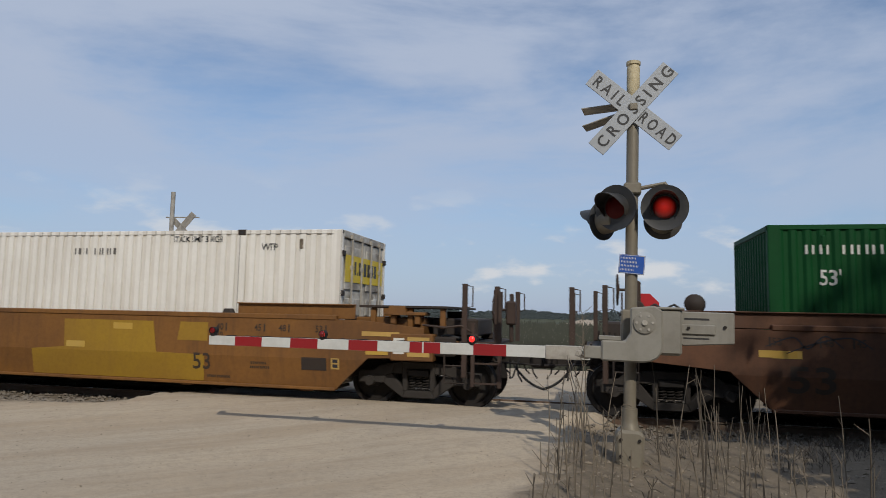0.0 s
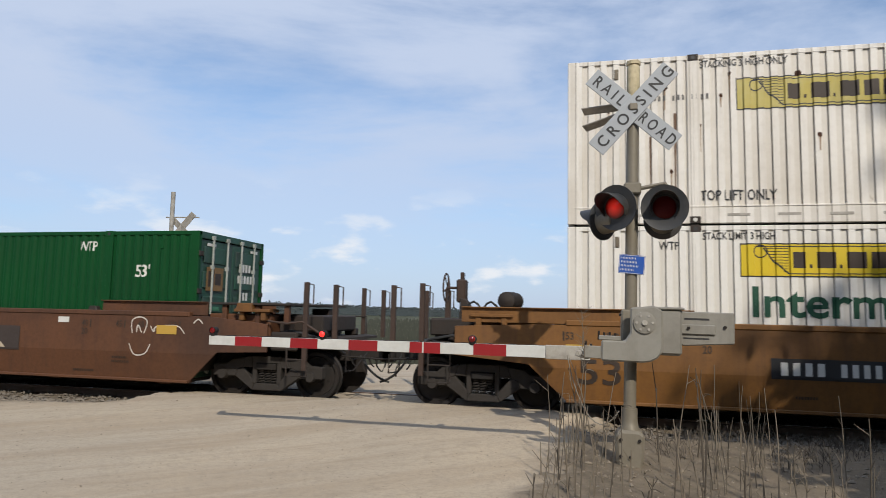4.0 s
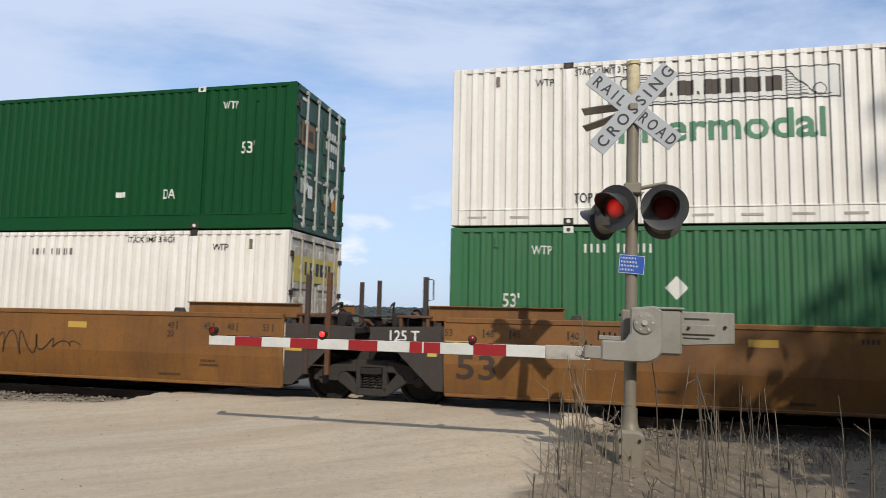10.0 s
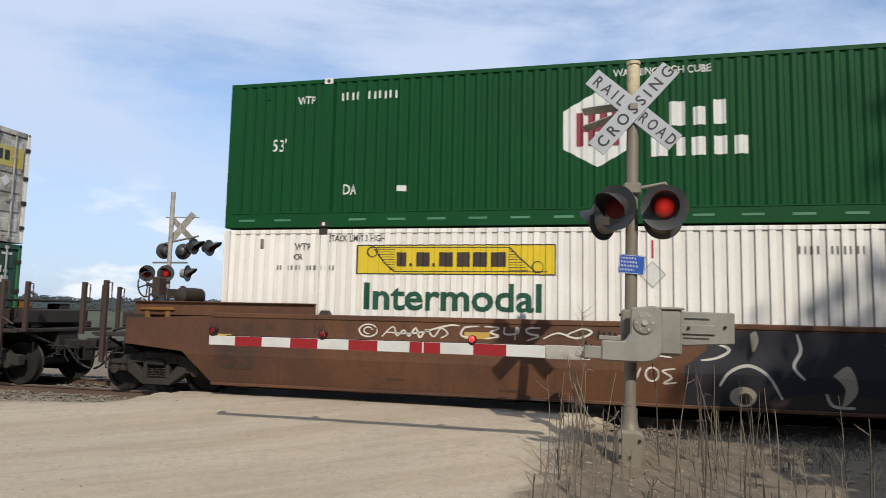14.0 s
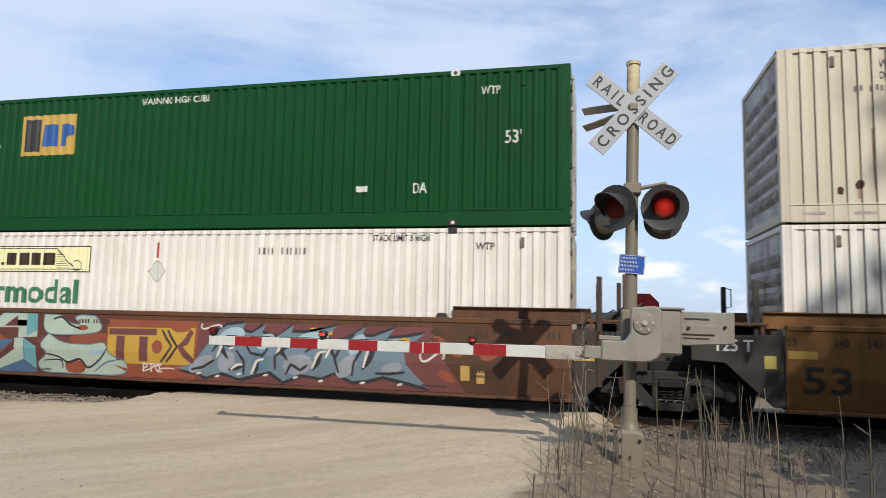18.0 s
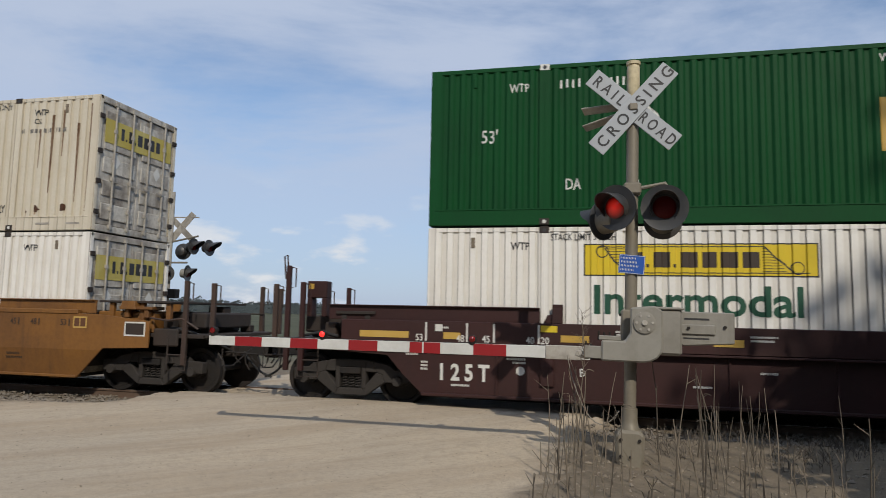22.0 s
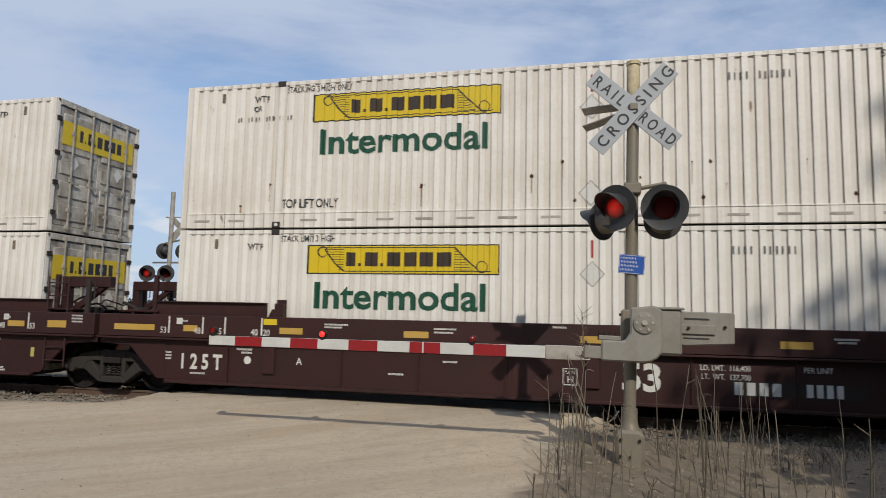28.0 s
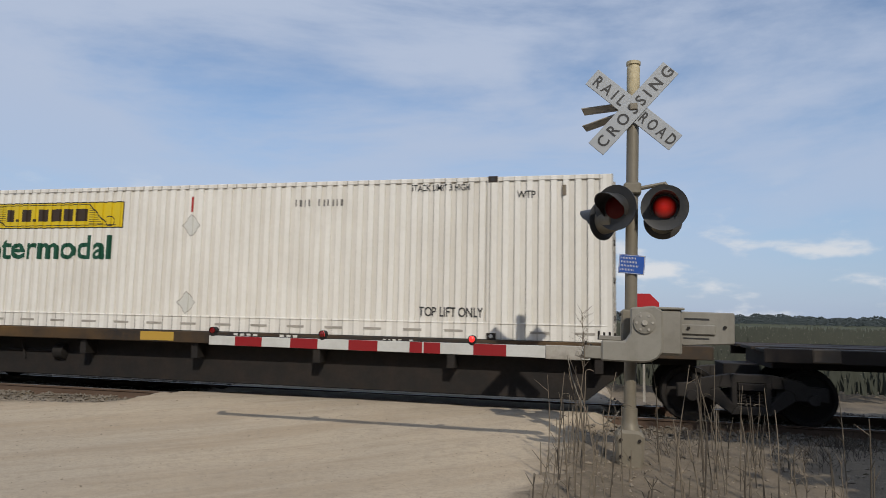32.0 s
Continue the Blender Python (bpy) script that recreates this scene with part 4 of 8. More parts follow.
def green_marks(logo=7.37, logo_z=1.13, face=None, blue=None, hub=False, short=False, dia=3.85, dia_z=1.86):
    RIB[0] = "emp"
    o = -HL
    out = []
    if hub:
        cx, cz = o + 7.13, 1.68
        hexa = [(cx + 0.68 * math.cos(radians(30 + 60 * i)), cz + 0.68 * math.sin(radians(30 + 60 * i))) for i in range(6)]
        out.append((flat_poly(hexa), WHITEINK, "hexagon_emblem", "white hexagon emblem"))
        sh = Shape()
        for i in range(4):
            sh.face([(cx - 0.36 + i * 0.2, cz - 0.3), (cx - 0.24 + i * 0.2, cz - 0.3), (cx - 0.24 + i * 0.2, cz + 0.3), (cx - 0.36 + i * 0.2, cz + 0.3)], FLAT - 0.0045)
        sh.face([(cx - 0.36, cz - 0.05), (cx + 0.36, cz - 0.05), (cx + 0.36, cz + 0.05), (cx - 0.36, cz + 0.05)], FLAT - 0.005)
        out.append((bent(sh, True), PLUMINK, "emblem_bars", "dark red emblem bars"))
        sh = Shape()
        for ws, z, h in (((0.75, 0.58, 0.58), 1.68, 0.42), ((0.8, 0.42, 0.66, 0.6, 0.62), 1.16, 0.42)):
            x = o + (8.32 if z > 1.5 else 8.02)
            for i, w in enumerate(ws):
                hh = h if i == 0 or (z > 1.5 and i == 2) else h * 0.75
                out.append((bent(Shape().face([(x, z), (x + w * h * 0.8, z), (x + w * h * 0.8, z + hh), (x, z + hh)], FLAT - 0.004), True), WHITEINK, "name_block", ""))
                x += (w + 0.17) * h
    else:
        out += square_logo(o + logo, logo_z, face=face, blue=blue)
        out.append(diamond(o + dia, dia_z, 0.2))
    if short:
        out += [code(CODE, 0.15, o + 0.55, 2.42, WHITEINK), word("53'", 0.24, o + 0.75, 1.93, WHITEINK, stretch=0.8, bold=0.012), word("WTP", 0.18, o + 2.12, 2.52, WHITEINK, stretch=0.75, bold=0.012),
                word("WARNING HIGH CUBE", 0.13, o + 7.28, 2.6, WHITEINK, stretch=0.82, bold=0.012), word("WTP", 0.19, o + 13.36, 2.5, WHITEINK, stretch=0.7, bold=0.012), word("53'", 0.24, o + 14.74, 1.97, WHITEINK, stretch=0.8, bold=0.012)]
    else:
        out += [word("WTP", 0.15, o + 1.45, 2.42, WHITEINK, stretch=0.75, bold=0.012), code(CODE, 0.15, o + 2.35, 2.45, WHITEINK), word("53'", 0.23, o + 0.95, 1.5, WHITEINK, stretch=0.8, bold=0.012),
                word("DA", 0.19, o + 2.45, 0.62, WHITEINK, stretch=0.7, bold=0.012), word("DA", 0.19, o + 13.3, 0.62, WHITEINK, stretch=0.7, bold=0.012),
                (flat_rect(o + 3.5, o + 3.68, 0.66, 0.77), WHITEINK, "small_plate", ""), (flat_rect(o + 12.2, o + 12.42, 0.66, 0.77), WHITEINK, "small_plate", ""),
                word("WARNING HIGH CUBE", 0.13, o + 7.4, 2.6, WHITEINK, stretch=0.82, bold=0.012), word("WTP", 0.15, o + 14.55, 2.42, WHITEINK, stretch=0.75, bold=0.012),
                word("53'", 0.23, o + 15.0, 1.5, WHITEINK, stretch=0.8, bold=0.012)]
    return out


def door_banner(face=OLDYELLOW):
    """The yellow stripe across the rear doors."""
    out = [(Shape().box(HL - 0.002, HL + 0.003, -1.1, 1.1, 1.92, 2.44), face, "door_panel", "yellow name panel on the rear doors")]
    sh = Shape()
    y = -0.62
    for w in LETTERS:
        ww = w * 0.27
        out.append((Shape().box(HL + 0.003, HL + 0.006, y, y + ww, 2.07, 2.07 + (0.26 if w > 0.2 else 0.06)), INK, "name_block", ""))
        y += ww + 0.06
    return out


def door_marks_green():
    out = [(Shape().box(HL - 0.002, HL + 0.003, -0.98, -0.38, 1.72, 2.2), AMBERDECAL, "emblem_panel", "small dull gold emblem on the doors"), (Shape().box(HL + 0.003, HL + 0.005, -0.92, -0.72, 1.8, 2.12), BROWNINK, "emblem_shape", ""),
           (Shape().box(HL + 0.003, HL + 0.005, -0.68, -0.46, 1.84, 2.08), BROWNINK, "emblem_shape", "")]
    for z, y0, n in ((2.17, 0.25, 4), (1.92, 0.2, 6), (1.55, 0.3, 3)):
        for i in range(n):
            out.append((Shape().box(HL - 0.002, HL + 0.003, y0 + i * 0.13, y0 + i * 0.13 + 0.08, z, z + 0.17), WHITEINK, "door_mark", ""))
    for y0, z0, w, h, mat in ((-0.98, 1.32, 0.5, 0.08, PALEGREENINK), (-0.98, 1.2, 0.55, 0.06, PALEGREENINK), (-0.95, 0.75, 0.16, 0.3, RODPAINT), (-0.6, 0.7, 0.2, 0.26, WHITEINK), (0.2, 1.3, 0.3, 0.1, PALEGREENINK), (0.62, 0.62, 0.26, 0.28, AMBER), (0.2, 0.7, 0.28, 0.22, RODPAINT), (-1.0, 0.24, 0.2, 0.05, WHITEINK), (0.75, 0.24, 0.2, 0.05, WHITEINK), (-1.0, 2.62, 0.3, 0.06, WHITEINK), (0.7, 2.62, 0.3, 0.06, WHITEINK)):
        out.append((Shape().box(HL - 0.004, HL + 0.0025, y0, y0 + w, z0, z0 + h), mat, "notice_plate", ""))
    return out


# ---- railway wagons ----
WHEELSETS = []
WR = 0.457


def truck(parent, x, name="bogie"):
    """A two-axle freight bogie under a wagon."""
    t = new(name)
    t.parent = parent
    t.matrix_basis = pose(x, 0, 0)
    t["label"] = "grimy cast steel two-axle bogie"
    for s in (-1, 1):
        def frame_side():
            sh = Shape()
            a, b = (-1.1, -0.92) if s < 0 else (0.92, 1.1)
            pieces = [
                [(-1.14, 0.42), (-0.66, 0.42), (-0.62, 0.56), (-0.5, 0.6), (-0.44, 0.8), (-0.75, 0.74), (-0.85, 0.66), (-1.14, 0.64)],
                [(-0.66, 0.42), (-0.3, 0.17), (-0.24, 0.3), (-0.5, 0.6), (-0.62, 0.56)],
                [(-0.44, 0.8), (-0.5, 0.6), (-0.3, 0.6), (-0.3, 0.82)],
                [(-0.3, 0.68), (0.3, 0.68), (0.3, 0.82), (-0.3, 0.82)],
                [(-0.3, 0.17), (0.3, 0.17), (0.24, 0.3), (-0.24, 0.3)],
                [(-0.3, 0.27), (-0.21, 0.3), (-0.21, 0.7), (-0.3, 0.7)],
            ]
            for p in pieces:
                sh.slab(p, a, b)
            for p in (pieces[0], pieces[1], pieces[2], pieces[5]):
                sh.slab([(-q[0], q[1]) for q in reversed(p)], a, b)
            return sh
        part("side_frame", frame_side, FRAMESTEEL, t, "cast steel side frame", bevel=0.014, key=("truck", s))
        for xx in (-0.915, 0.915):
            part("bearing_cap", lambda: Shape().lathe([(0.02, 0.0), (0.085, 0.0), (0.095, 0.03), (0.095, 0.16)], Matrix.Translation((0, s * 1.17, WR)) @ Euler((radians(-90 if s < 0 else 90), 0, 0)).to_matrix().to_4x4(), 14), FRAMESTEEL, t, m=pose(xx, 0, 0), key=("truck", s), smooth=True)
        for xx in (-0.13, 0.0, 0.13):
            def spring():
                sh = Shape()
                pts = [(0.055 * math.cos(i * 0.7), s * 1.01 + 0.055 * math.sin(i * 0.7), 0.3 + i * 0.0055) for i in range(46)]
                return sh.tube(pts, 0.014, 5)
            part("spring", spring, FRAMESTEEL, t, m=pose(xx, 0, 0), key=("truck", s))
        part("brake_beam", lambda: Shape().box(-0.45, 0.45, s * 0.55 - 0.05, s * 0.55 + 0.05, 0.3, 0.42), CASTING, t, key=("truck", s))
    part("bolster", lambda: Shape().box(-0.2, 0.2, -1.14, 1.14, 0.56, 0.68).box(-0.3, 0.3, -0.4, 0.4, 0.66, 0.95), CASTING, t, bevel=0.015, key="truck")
    for xx in (-0.915, 0.915):
        def wheelset():
            sh = Shape()
            turn = Euler((radians(90), 0, 0)).to_matrix().to_4x4()
            for s in (-1, 1):
                m = Matrix.Translation((0, s * 0.75, 0)) @ turn
                if s < 0:
                    prof = [(0.07, 0.09), (0.13, 0.09), (0.14, 0.03), (0.36, 0.02), (0.385, 0.07), (WR - 0.006, 0.07), (WR, -0.04), (WR + 0.025, -0.06), (WR + 0.025, -0.08), (0.36, -0.08), (0.14, -0.05), (0.07, -0.09)]
                else:
                    prof = [(0.07, 0.09), (0.14, 0.05), (0.36, 0.08), (WR + 0.025, 0.08), (WR + 0.025, 0.06), (WR, 0.04), (WR - 0.006, -0.07), (0.385, -0.07), (0.36, -0.02), (0.14, -0.03), (0.13, -0.09), (0.07, -0.09)]
                sh.lathe(prof, m, 32)
            sh.tube([(0, -1.08, 0), (0, 1.08, 0)], 0.075, 12)
            for i in range(3):
                a = i * 2.094
                sh.box(-0.012, 0.012, -0.79, -0.775, 0.2, 0.26, Euler((0, a, 0)).to_matrix().to_4x4())
            return sh
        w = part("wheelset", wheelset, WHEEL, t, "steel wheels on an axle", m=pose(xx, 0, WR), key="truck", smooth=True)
        WHEELSETS.append((w, xx, WR))
    return t


def rungs(parent, x, y, z0, z1, width, mat, n=4, name="ladder"):
    sh = Shape()
    for d in (0, width):
        sh.tube([(x + d, y, z0), (x + d, y, z1)], 0.017, 6)
    for i in range(n):
        z = z0 + (z1 - z0) * (i + 0.5) / n
        sh.tube([(x, y, z), (x + width, y, z)], 0.013, 6)
    return part(name, sh, mat, parent, "steel side ladder")


def stake(parent, x, y, z0, z1, mat, loop=True):
    """An upright guide post with a grab iron on it."""
    sh = Shape().box(x - 0.045, x + 0.045, y - 0.04, y + 0.04, z0, z1)
    p = part("stake", sh, mat, parent, "upright steel guide post", bevel=0.008)
    if loop:
        part("grab_iron", Shape().tube([(x + 0.04, y, z1 - 0.42), (x + 0.14, y, z1 - 0.4), (x + 0.14, y, z1 - 0.05), (x + 0.04, y, z1 - 0.03)], 0.013, 6), mat, p)
    return p


def brake_wheel(parent, x, y, z, mat, low=1.5):
    m = Matrix.Translation((x - 0.2, y, z)) @ Euler((0, radians(90), 0)).to_matrix().to_4x4()
    sh = Shape()
    ring = [(0.27 * math.cos(i * math.pi / 12), 0.27 * math.sin(i * math.pi / 12), 0) for i in range(25)]
    sh.tube([m @ Vector(p) for p in ring], 0.017, 6)
    for i in range(5):
        a = i * 1.2566
        sh.tube([m @ Vector((0, 0, 0.03)), m @ Vector((0.27 * math.cos(a), 0.27 * math.sin(a), 0))], 0.014, 6)
    w = part("brake_wheel", sh, mat, parent, "spoked hand brake wheel")
    part("brake_shaft", Shape().tube([(x - 0.2, y, z), (x + 0.08, y, z)], 0.025, 8), mat, w)
    part("brake_housing", Shape().box(x + 0.02, x + 0.2, y - 0.14, y + 0.14, z - 0.28, z + 0.16), mat, w, bevel=0.03)
    part("brake_stand", Shape().box(x + 0.08, x + 0.15, y - 0.06, y + 0.06, low, z + 0.3), mat, w, bevel=0.015)
    part("brake_rod", Shape().tube([(x - 0.12, y, z - 0.05), (x - 0.12, y, low - 0.2)], 0.018, 6), mat, w)
    return w


def coupler(parent, x0, d):
    """Drawbar, knuckle and air hose at a wagon's end; d is the way it points."""
    sh = Shape().box(min(x0, x0 + d * 0.75), max(x0, x0 + d * 0.75), -0.1, 0.1, 0.78, 0.95)
    c = part("coupler", sh, CASTING, parent, "steel coupler with knuckle", bevel=0.02)
    k = x0 + d * 0.75
    part("knuckle", Shape().box(min(k, k + d * 0.28), max(k, k + d * 0.28), -0.2, 0.16, 0.72, 1.0), CASTING, c, bevel=0.05)
    pts = [(x0 + d * (0.42 + 0.58 * t), -0.34 + 0.1 * t, 0.84 - 0.5 * t ** 0.8 - 0.07 * math.sin(math.pi * t)) for t in [i / 10 for i in range(11)]]
    part("air_hose", Shape().tube(pts, 0.024, 7), RUBBER, c, "hanging black air hose", smooth=True)
    for i, (q, ln) in enumerate(((0.3, 0.2), (0.52, 0.34), (0.66, 0.18), (0.8, 0.26))):
        part("hanging_pipe", Shape().tube([(x0 + d * q, -0.5, 0.82), (x0 + d * (q + 0.03), -0.5, 0.82 - ln * 0.6), (x0 + d * (q + 0.1), -0.46, 0.82 - ln)], 0.016, 6), CASTING, c)
    part("trainline_bar", Shape().tube([(x0, -0.52, 0.84), (x0 + d * 0.95, -0.52, 0.8)], 0.02, 6), CASTING, c)
    part("uncoupling_lever", Shape().tube([(x0 + d * 0.5, -1.3, 0.95), (x0 + d * 0.5, -1.3, 0.62), (x0 + d * 0.5, -0.9, 0.6), (x0 + d * 0.55, -0.3, 0.9)], 0.015, 6), CASTING, c)
    return c


CREASE, LEAN = 0.84, 0.16


def folded(shape):
    """Bends a flat shape along the crease of a wagon's side, so that its lower part leans inwards."""
    bm = bmesh.new()
    verts = [bm.verts.new(v) for v in shape.v]
    for q in shape.f:
        try:
            bm.faces.new([verts[i] for i in q])
        except ValueError:
            pass
    bmesh.ops.bisect_plane(bm, geom=bm.verts[:] + bm.edges[:] + bm.faces[:], plane_co=(0, 0, CREASE), plane_no=(0, 0, 1), dist=1e-5)
    bm.verts.index_update()
    out = Shape()
    for v in bm.verts:
        lean = max(0.0, CREASE - v.co.z) * LEAN
        out.v.append((v.co.x, v.co.y + (lean if v.co.y < 0 else -lean), v.co.z))
    out.f = [tuple(v.index for v in f.verts) for f in bm.faces]
    bm.free()
    return out


def well_car(name, label, u, paint, left, right, style="tan", marks=(), big53=None, end_paint=None):
    """A low well wagon round one container place. left and right: 'joint' (shared bogie) or 'coupler'. u: left end of its container."""
    car = thing(name, label, "well car", "well cars of the train")
    endp = end_paint or (ENDPAINT if style == "tan" else MAROON)
    lj, rj = left == "joint", right == "joint"
    # outline of the side: ends slope up over the bogies
    lx = [(-8.15, 0.3)] if lj else [(-8.35, 0.92), (-8.2, 0.8), (-8.75, 0.85)]
    rr = [(8.12, 0.3), (8.12, 1.56)] if rj else [(8.1, 0.3), (8.72, 0.88), (9.75, 0.92), (9.75, 1.44), (8.5, 1.56)]
    ll = [(-8.12, 1.56), (-8.12, 0.3)] if lj else [(-8.5, 1.56), (-10.0, 1.5), (-10.0, 1.0), (-8.9, 0.9), (-8.72, 0.88), (-8.1, 0.3)]
    outline = ll + rr
    if style == "maroon":
        rr = [(8.1, 0.3), (8.45, 0.62), (8.75, 0.95), (9.7, 1.0), (9.7, 1.16)]
        ll = [(-q[0], q[1]) for q in reversed(rr)]
        outline = ll + rr
    for s in (-1, 1):
        if style == "tan":
            sh = folded(Shape().slab(outline, min(s * 1.46, s * 1.5), max(s * 1.46, s * 1.5)))
            side = part("side_sill", sh, paint, car, "long steel side sill", bevel=0.006)
            part("top_chord", Shape().box(-8.1, 8.1, min(s * 1.38, s * 1.52), max(s * 1.38, s * 1.52), 1.545, 1.64), paint, side, bevel=0.015)
            part("bottom_flange", Shape().box(-8.1, 8.1, min(s * 1.3, s * 1.47), max(s * 1.3, s * 1.47), 0.275, 0.33), paint, side, bevel=0.01)
        else:
            sh = Shape().slab(outline, min(s * 1.4, s * 1.44), max(s * 1.4, s * 1.44))
            side = part("side_sill", sh, paint, car, "long steel side sill", bevel=0.006)
            part("top_chord", Shape().box(-9.6, 9.6, min(s * 1.36, s * 1.54), max(s * 1.36, s * 1.54), 1.14, 1.575), paint, side, "deep box top chord", bevel=0.012)
            part("ledge", Shape().box(-9.6, 9.6, min(s * 1.36, s * 1.57), max(s * 1.36, s * 1.57), 1.1, 1.135), paint, side, bevel=0.006)
            part("bottom_flange", Shape().box(-8.1, 8.1, min(s * 1.3, s * 1.5), max(s * 1.3, s * 1.5), 0.275, 0.33), paint, side, bevel=0.01)
            for x in (-6.78, -4.5, -3.05, -1.5, 1.5, 3.05, 4.5, 6.78):
                part("stiffener", Shape().box(x - 0.014, x + 0.014, min(s * 1.44, s * 1.475), max(s * 1.44, s * 1.475), 0.33, 1.1), paint, side)
            for x in (-5.92, -0.05, 5.92):
                part("doubler_plate", Shape().box(x - 0.115, x + 0.115, min(s * 1.44, s * 1.49), max(s * 1.44, s * 1.49), 0.52, 1.1), paint, side, bevel=0.012)
        for e in (-1, 1):
            a, b = sorted((e * 6.05, e * (8.42 if (e > 0 or lj) else 9.9)))
            sh = Shape().box(a, b, min(s * 1.36, s * 1.4), max(s * 1.36, s * 1.4), 1.57, 1.83).box(a, b, min(s * 1.34, s * 1.46), max(s * 1.34, s * 1.46), 1.82, 1.84)
            part("raised_end_plate", sh, paint, car, bevel=0.006)
            part("container_guide", Shape().slab([(e * 5.85 - 0.14, 1.57), (e * 5.85 + 0.14, 1.57), (e * 5.85 + 0.07, 1.72), (e * 5.85 - 0.07, 1.72)], min(s * 1.33, s * 1.45), max(s * 1.33, s * 1.45)), endp if style == "tan" else paint, car, bevel=0.01)
            if style == "maroon" and s < 0:
                part("lock_bracket", Shape().box(e * 5.75 - 0.09, e * 5.75 + 0.09, -1.5, -1.4, 1.57, 1.83).box(e * 5.75 - 0.09, e * 5.75 + 0.09, -1.42, -1.34, 1.57, 1.9), paint, car, bevel=0.012)
    for i in range(7):
        x = -7.5 + i * 2.5
        part("cross_member", Shape().box(x - 0.12, x + 0.12, -1.36, 1.36, 0.24, 0.335), paint, car)
    part("well_floor", Shape().box(-8.05, 8.05, -1.3, -0.6, 0.28, 0.33).box(-8.05, 8.05, 0.6, 1.3, 0.28, 0.33), SOOT, car)
    for e, kind in ((-1, left), (1, right)):
        sgn = lambda a, b: sorted((e * a, e * b))
        a, b = sgn(8.2, 8.3)
        part("end_bulkhead", Shape().box(a, b, -1.36, 1.36, 0.5, 1.6), endp if style == "tan" else paint, car, bevel=0.01)
        if kind == "joint":
            a, b = sgn(8.3, 9.45)
            part("end_platform", Shape().box(a, b, -1.3, 1.3, 1.3, 1.42), endp, car, bevel=0.012)
            for s in (-1, 1):
                pts = [(8.13, 0.35), (8.3, 0.35), (9.0, 1.02), (9.5, 1.05), (9.5, 1.44), (8.13, 1.48)]
                if e < 0:
                    pts = [(-q[0], q[1]) for q in reversed(pts)]
                part("end_plate", Shape().slab(pts, min(s * 1.41, s * 1.45), max(s * 1.41, s * 1.45)), endp, car, "dark end plate over the bogie", bevel=0.006)
            a, b = sgn(8.3, 9.73)
            part("draft_beam", Shape().box(a, b, -0.35, 0.35, 0.72, 1.3), endp, car, bevel=0.03)
            if e > 0:
                truck(car, 9.72)
                part("swivel", Shape().lathe([(0.3, 0.95), (0.34, 1.0), (0.34, 1.42), (0.2, 1.5)], pose(9.72, 0, 0), 16), CASTING, car, smooth=True)
            part("bridge_plate", Shape().box(*sgn(8.45, 9.6), -0.55, 0.55, 1.6, 1.64).box(*sgn(8.5, 8.56), -0.5, 0.5, 1.42, 1.6).box(*sgn(9.3, 9.36), -0.5, 0.5, 1.42, 1.6), endp, car, bevel=0.006)
            part("walkway", Shape().box(*sgn(8.35, 9.0), -1.46, -1.1, 1.62, 1.66).box(*sgn(8.4, 8.46), -1.44, -1.12, 1.4, 1.62).box(*sgn(8.9, 8.96), -1.44, -1.12, 1.4, 1.62), RUSTBROWN if style == "tan" else endp, car, "tread plate walkway", bevel=0.005)
            for yy in (-1.34, 1.34):
                if e > 0 and style == "tan":
                    stake(car, 8.56, yy * 1.07, 0.55, 2.38, STAKEPAINT, loop=False)
                    stake(car, 8.98, yy * 1.07, 0.55, 2.42, RUSTBROWN if yy < 0 else STAKEPAINT, loop=False)
                else:
                    stake(car, e * 8.5, yy, 0.75 if e > 0 else 1.4, 2.35, endp if style == "tan" else MAROON)
                    if e > 0:
                        stake(car, e * 9.25, yy, 1.42, 2.25, SOOT)
            if e > 0:
                rungs(car, 8.57 if style == "tan" else 8.43, -1.445 if style == "tan" else -1.5, 0.57 if style == "tan" else 0.48, 1.75 if style == "tan" else 2.3, 0.4 if style == "tan" else 0.48, STAKEPAINT if style == "tan" else MAROON, 4 if style == "tan" else 7)
            jr = random.Random(int(u * 10) + e)
            for i in range(7):
                p0 = Vector((e * jr.uniform(8.4, 9.5), jr.uniform(-1.3, -0.2), jr.uniform(1.42, 1.75)))
                p1 = p0 + Vector((e * jr.uniform(-0.4, 0.4), jr.uniform(-0.2, 0.5), jr.uniform(-0.25, 0.3)))
                p2 = p1 + Vector((e * jr.uniform(-0.3, 0.3), jr.uniform(0.0, 0.4), jr.uniform(-0.4, 0.05)))
                part("brake_pipe", Shape().tube([p0, (p0 + p1) / 2 + Vector((0, 0, 0.04)), p1, p2], jr.choice((0.016, 0.022, 0.035)), 6), jr.choice((CASTING, SOOT, RUSTBROWN if style == "tan" else MAROON)), car, smooth=True)
            part("valve_box", Shape().box(*sgn(8.5, 8.85), -1.2, -0.8, 1.42, 1.6).box(*sgn(9.0, 9.2), -1.1, -0.8, 1.42, 1.7), CASTING, car, bevel=0.03)
            pts = [(e * (8.6 + 0.5 * t), -0.9 + 0.5 * t, 1.45 + 0.32 * math.sin(math.pi * t)) for t in [i / 8 for i in range(9)]]
            part("brake_pipe", Shape().tube(pts, 0.025, 6), RUBBER, car)
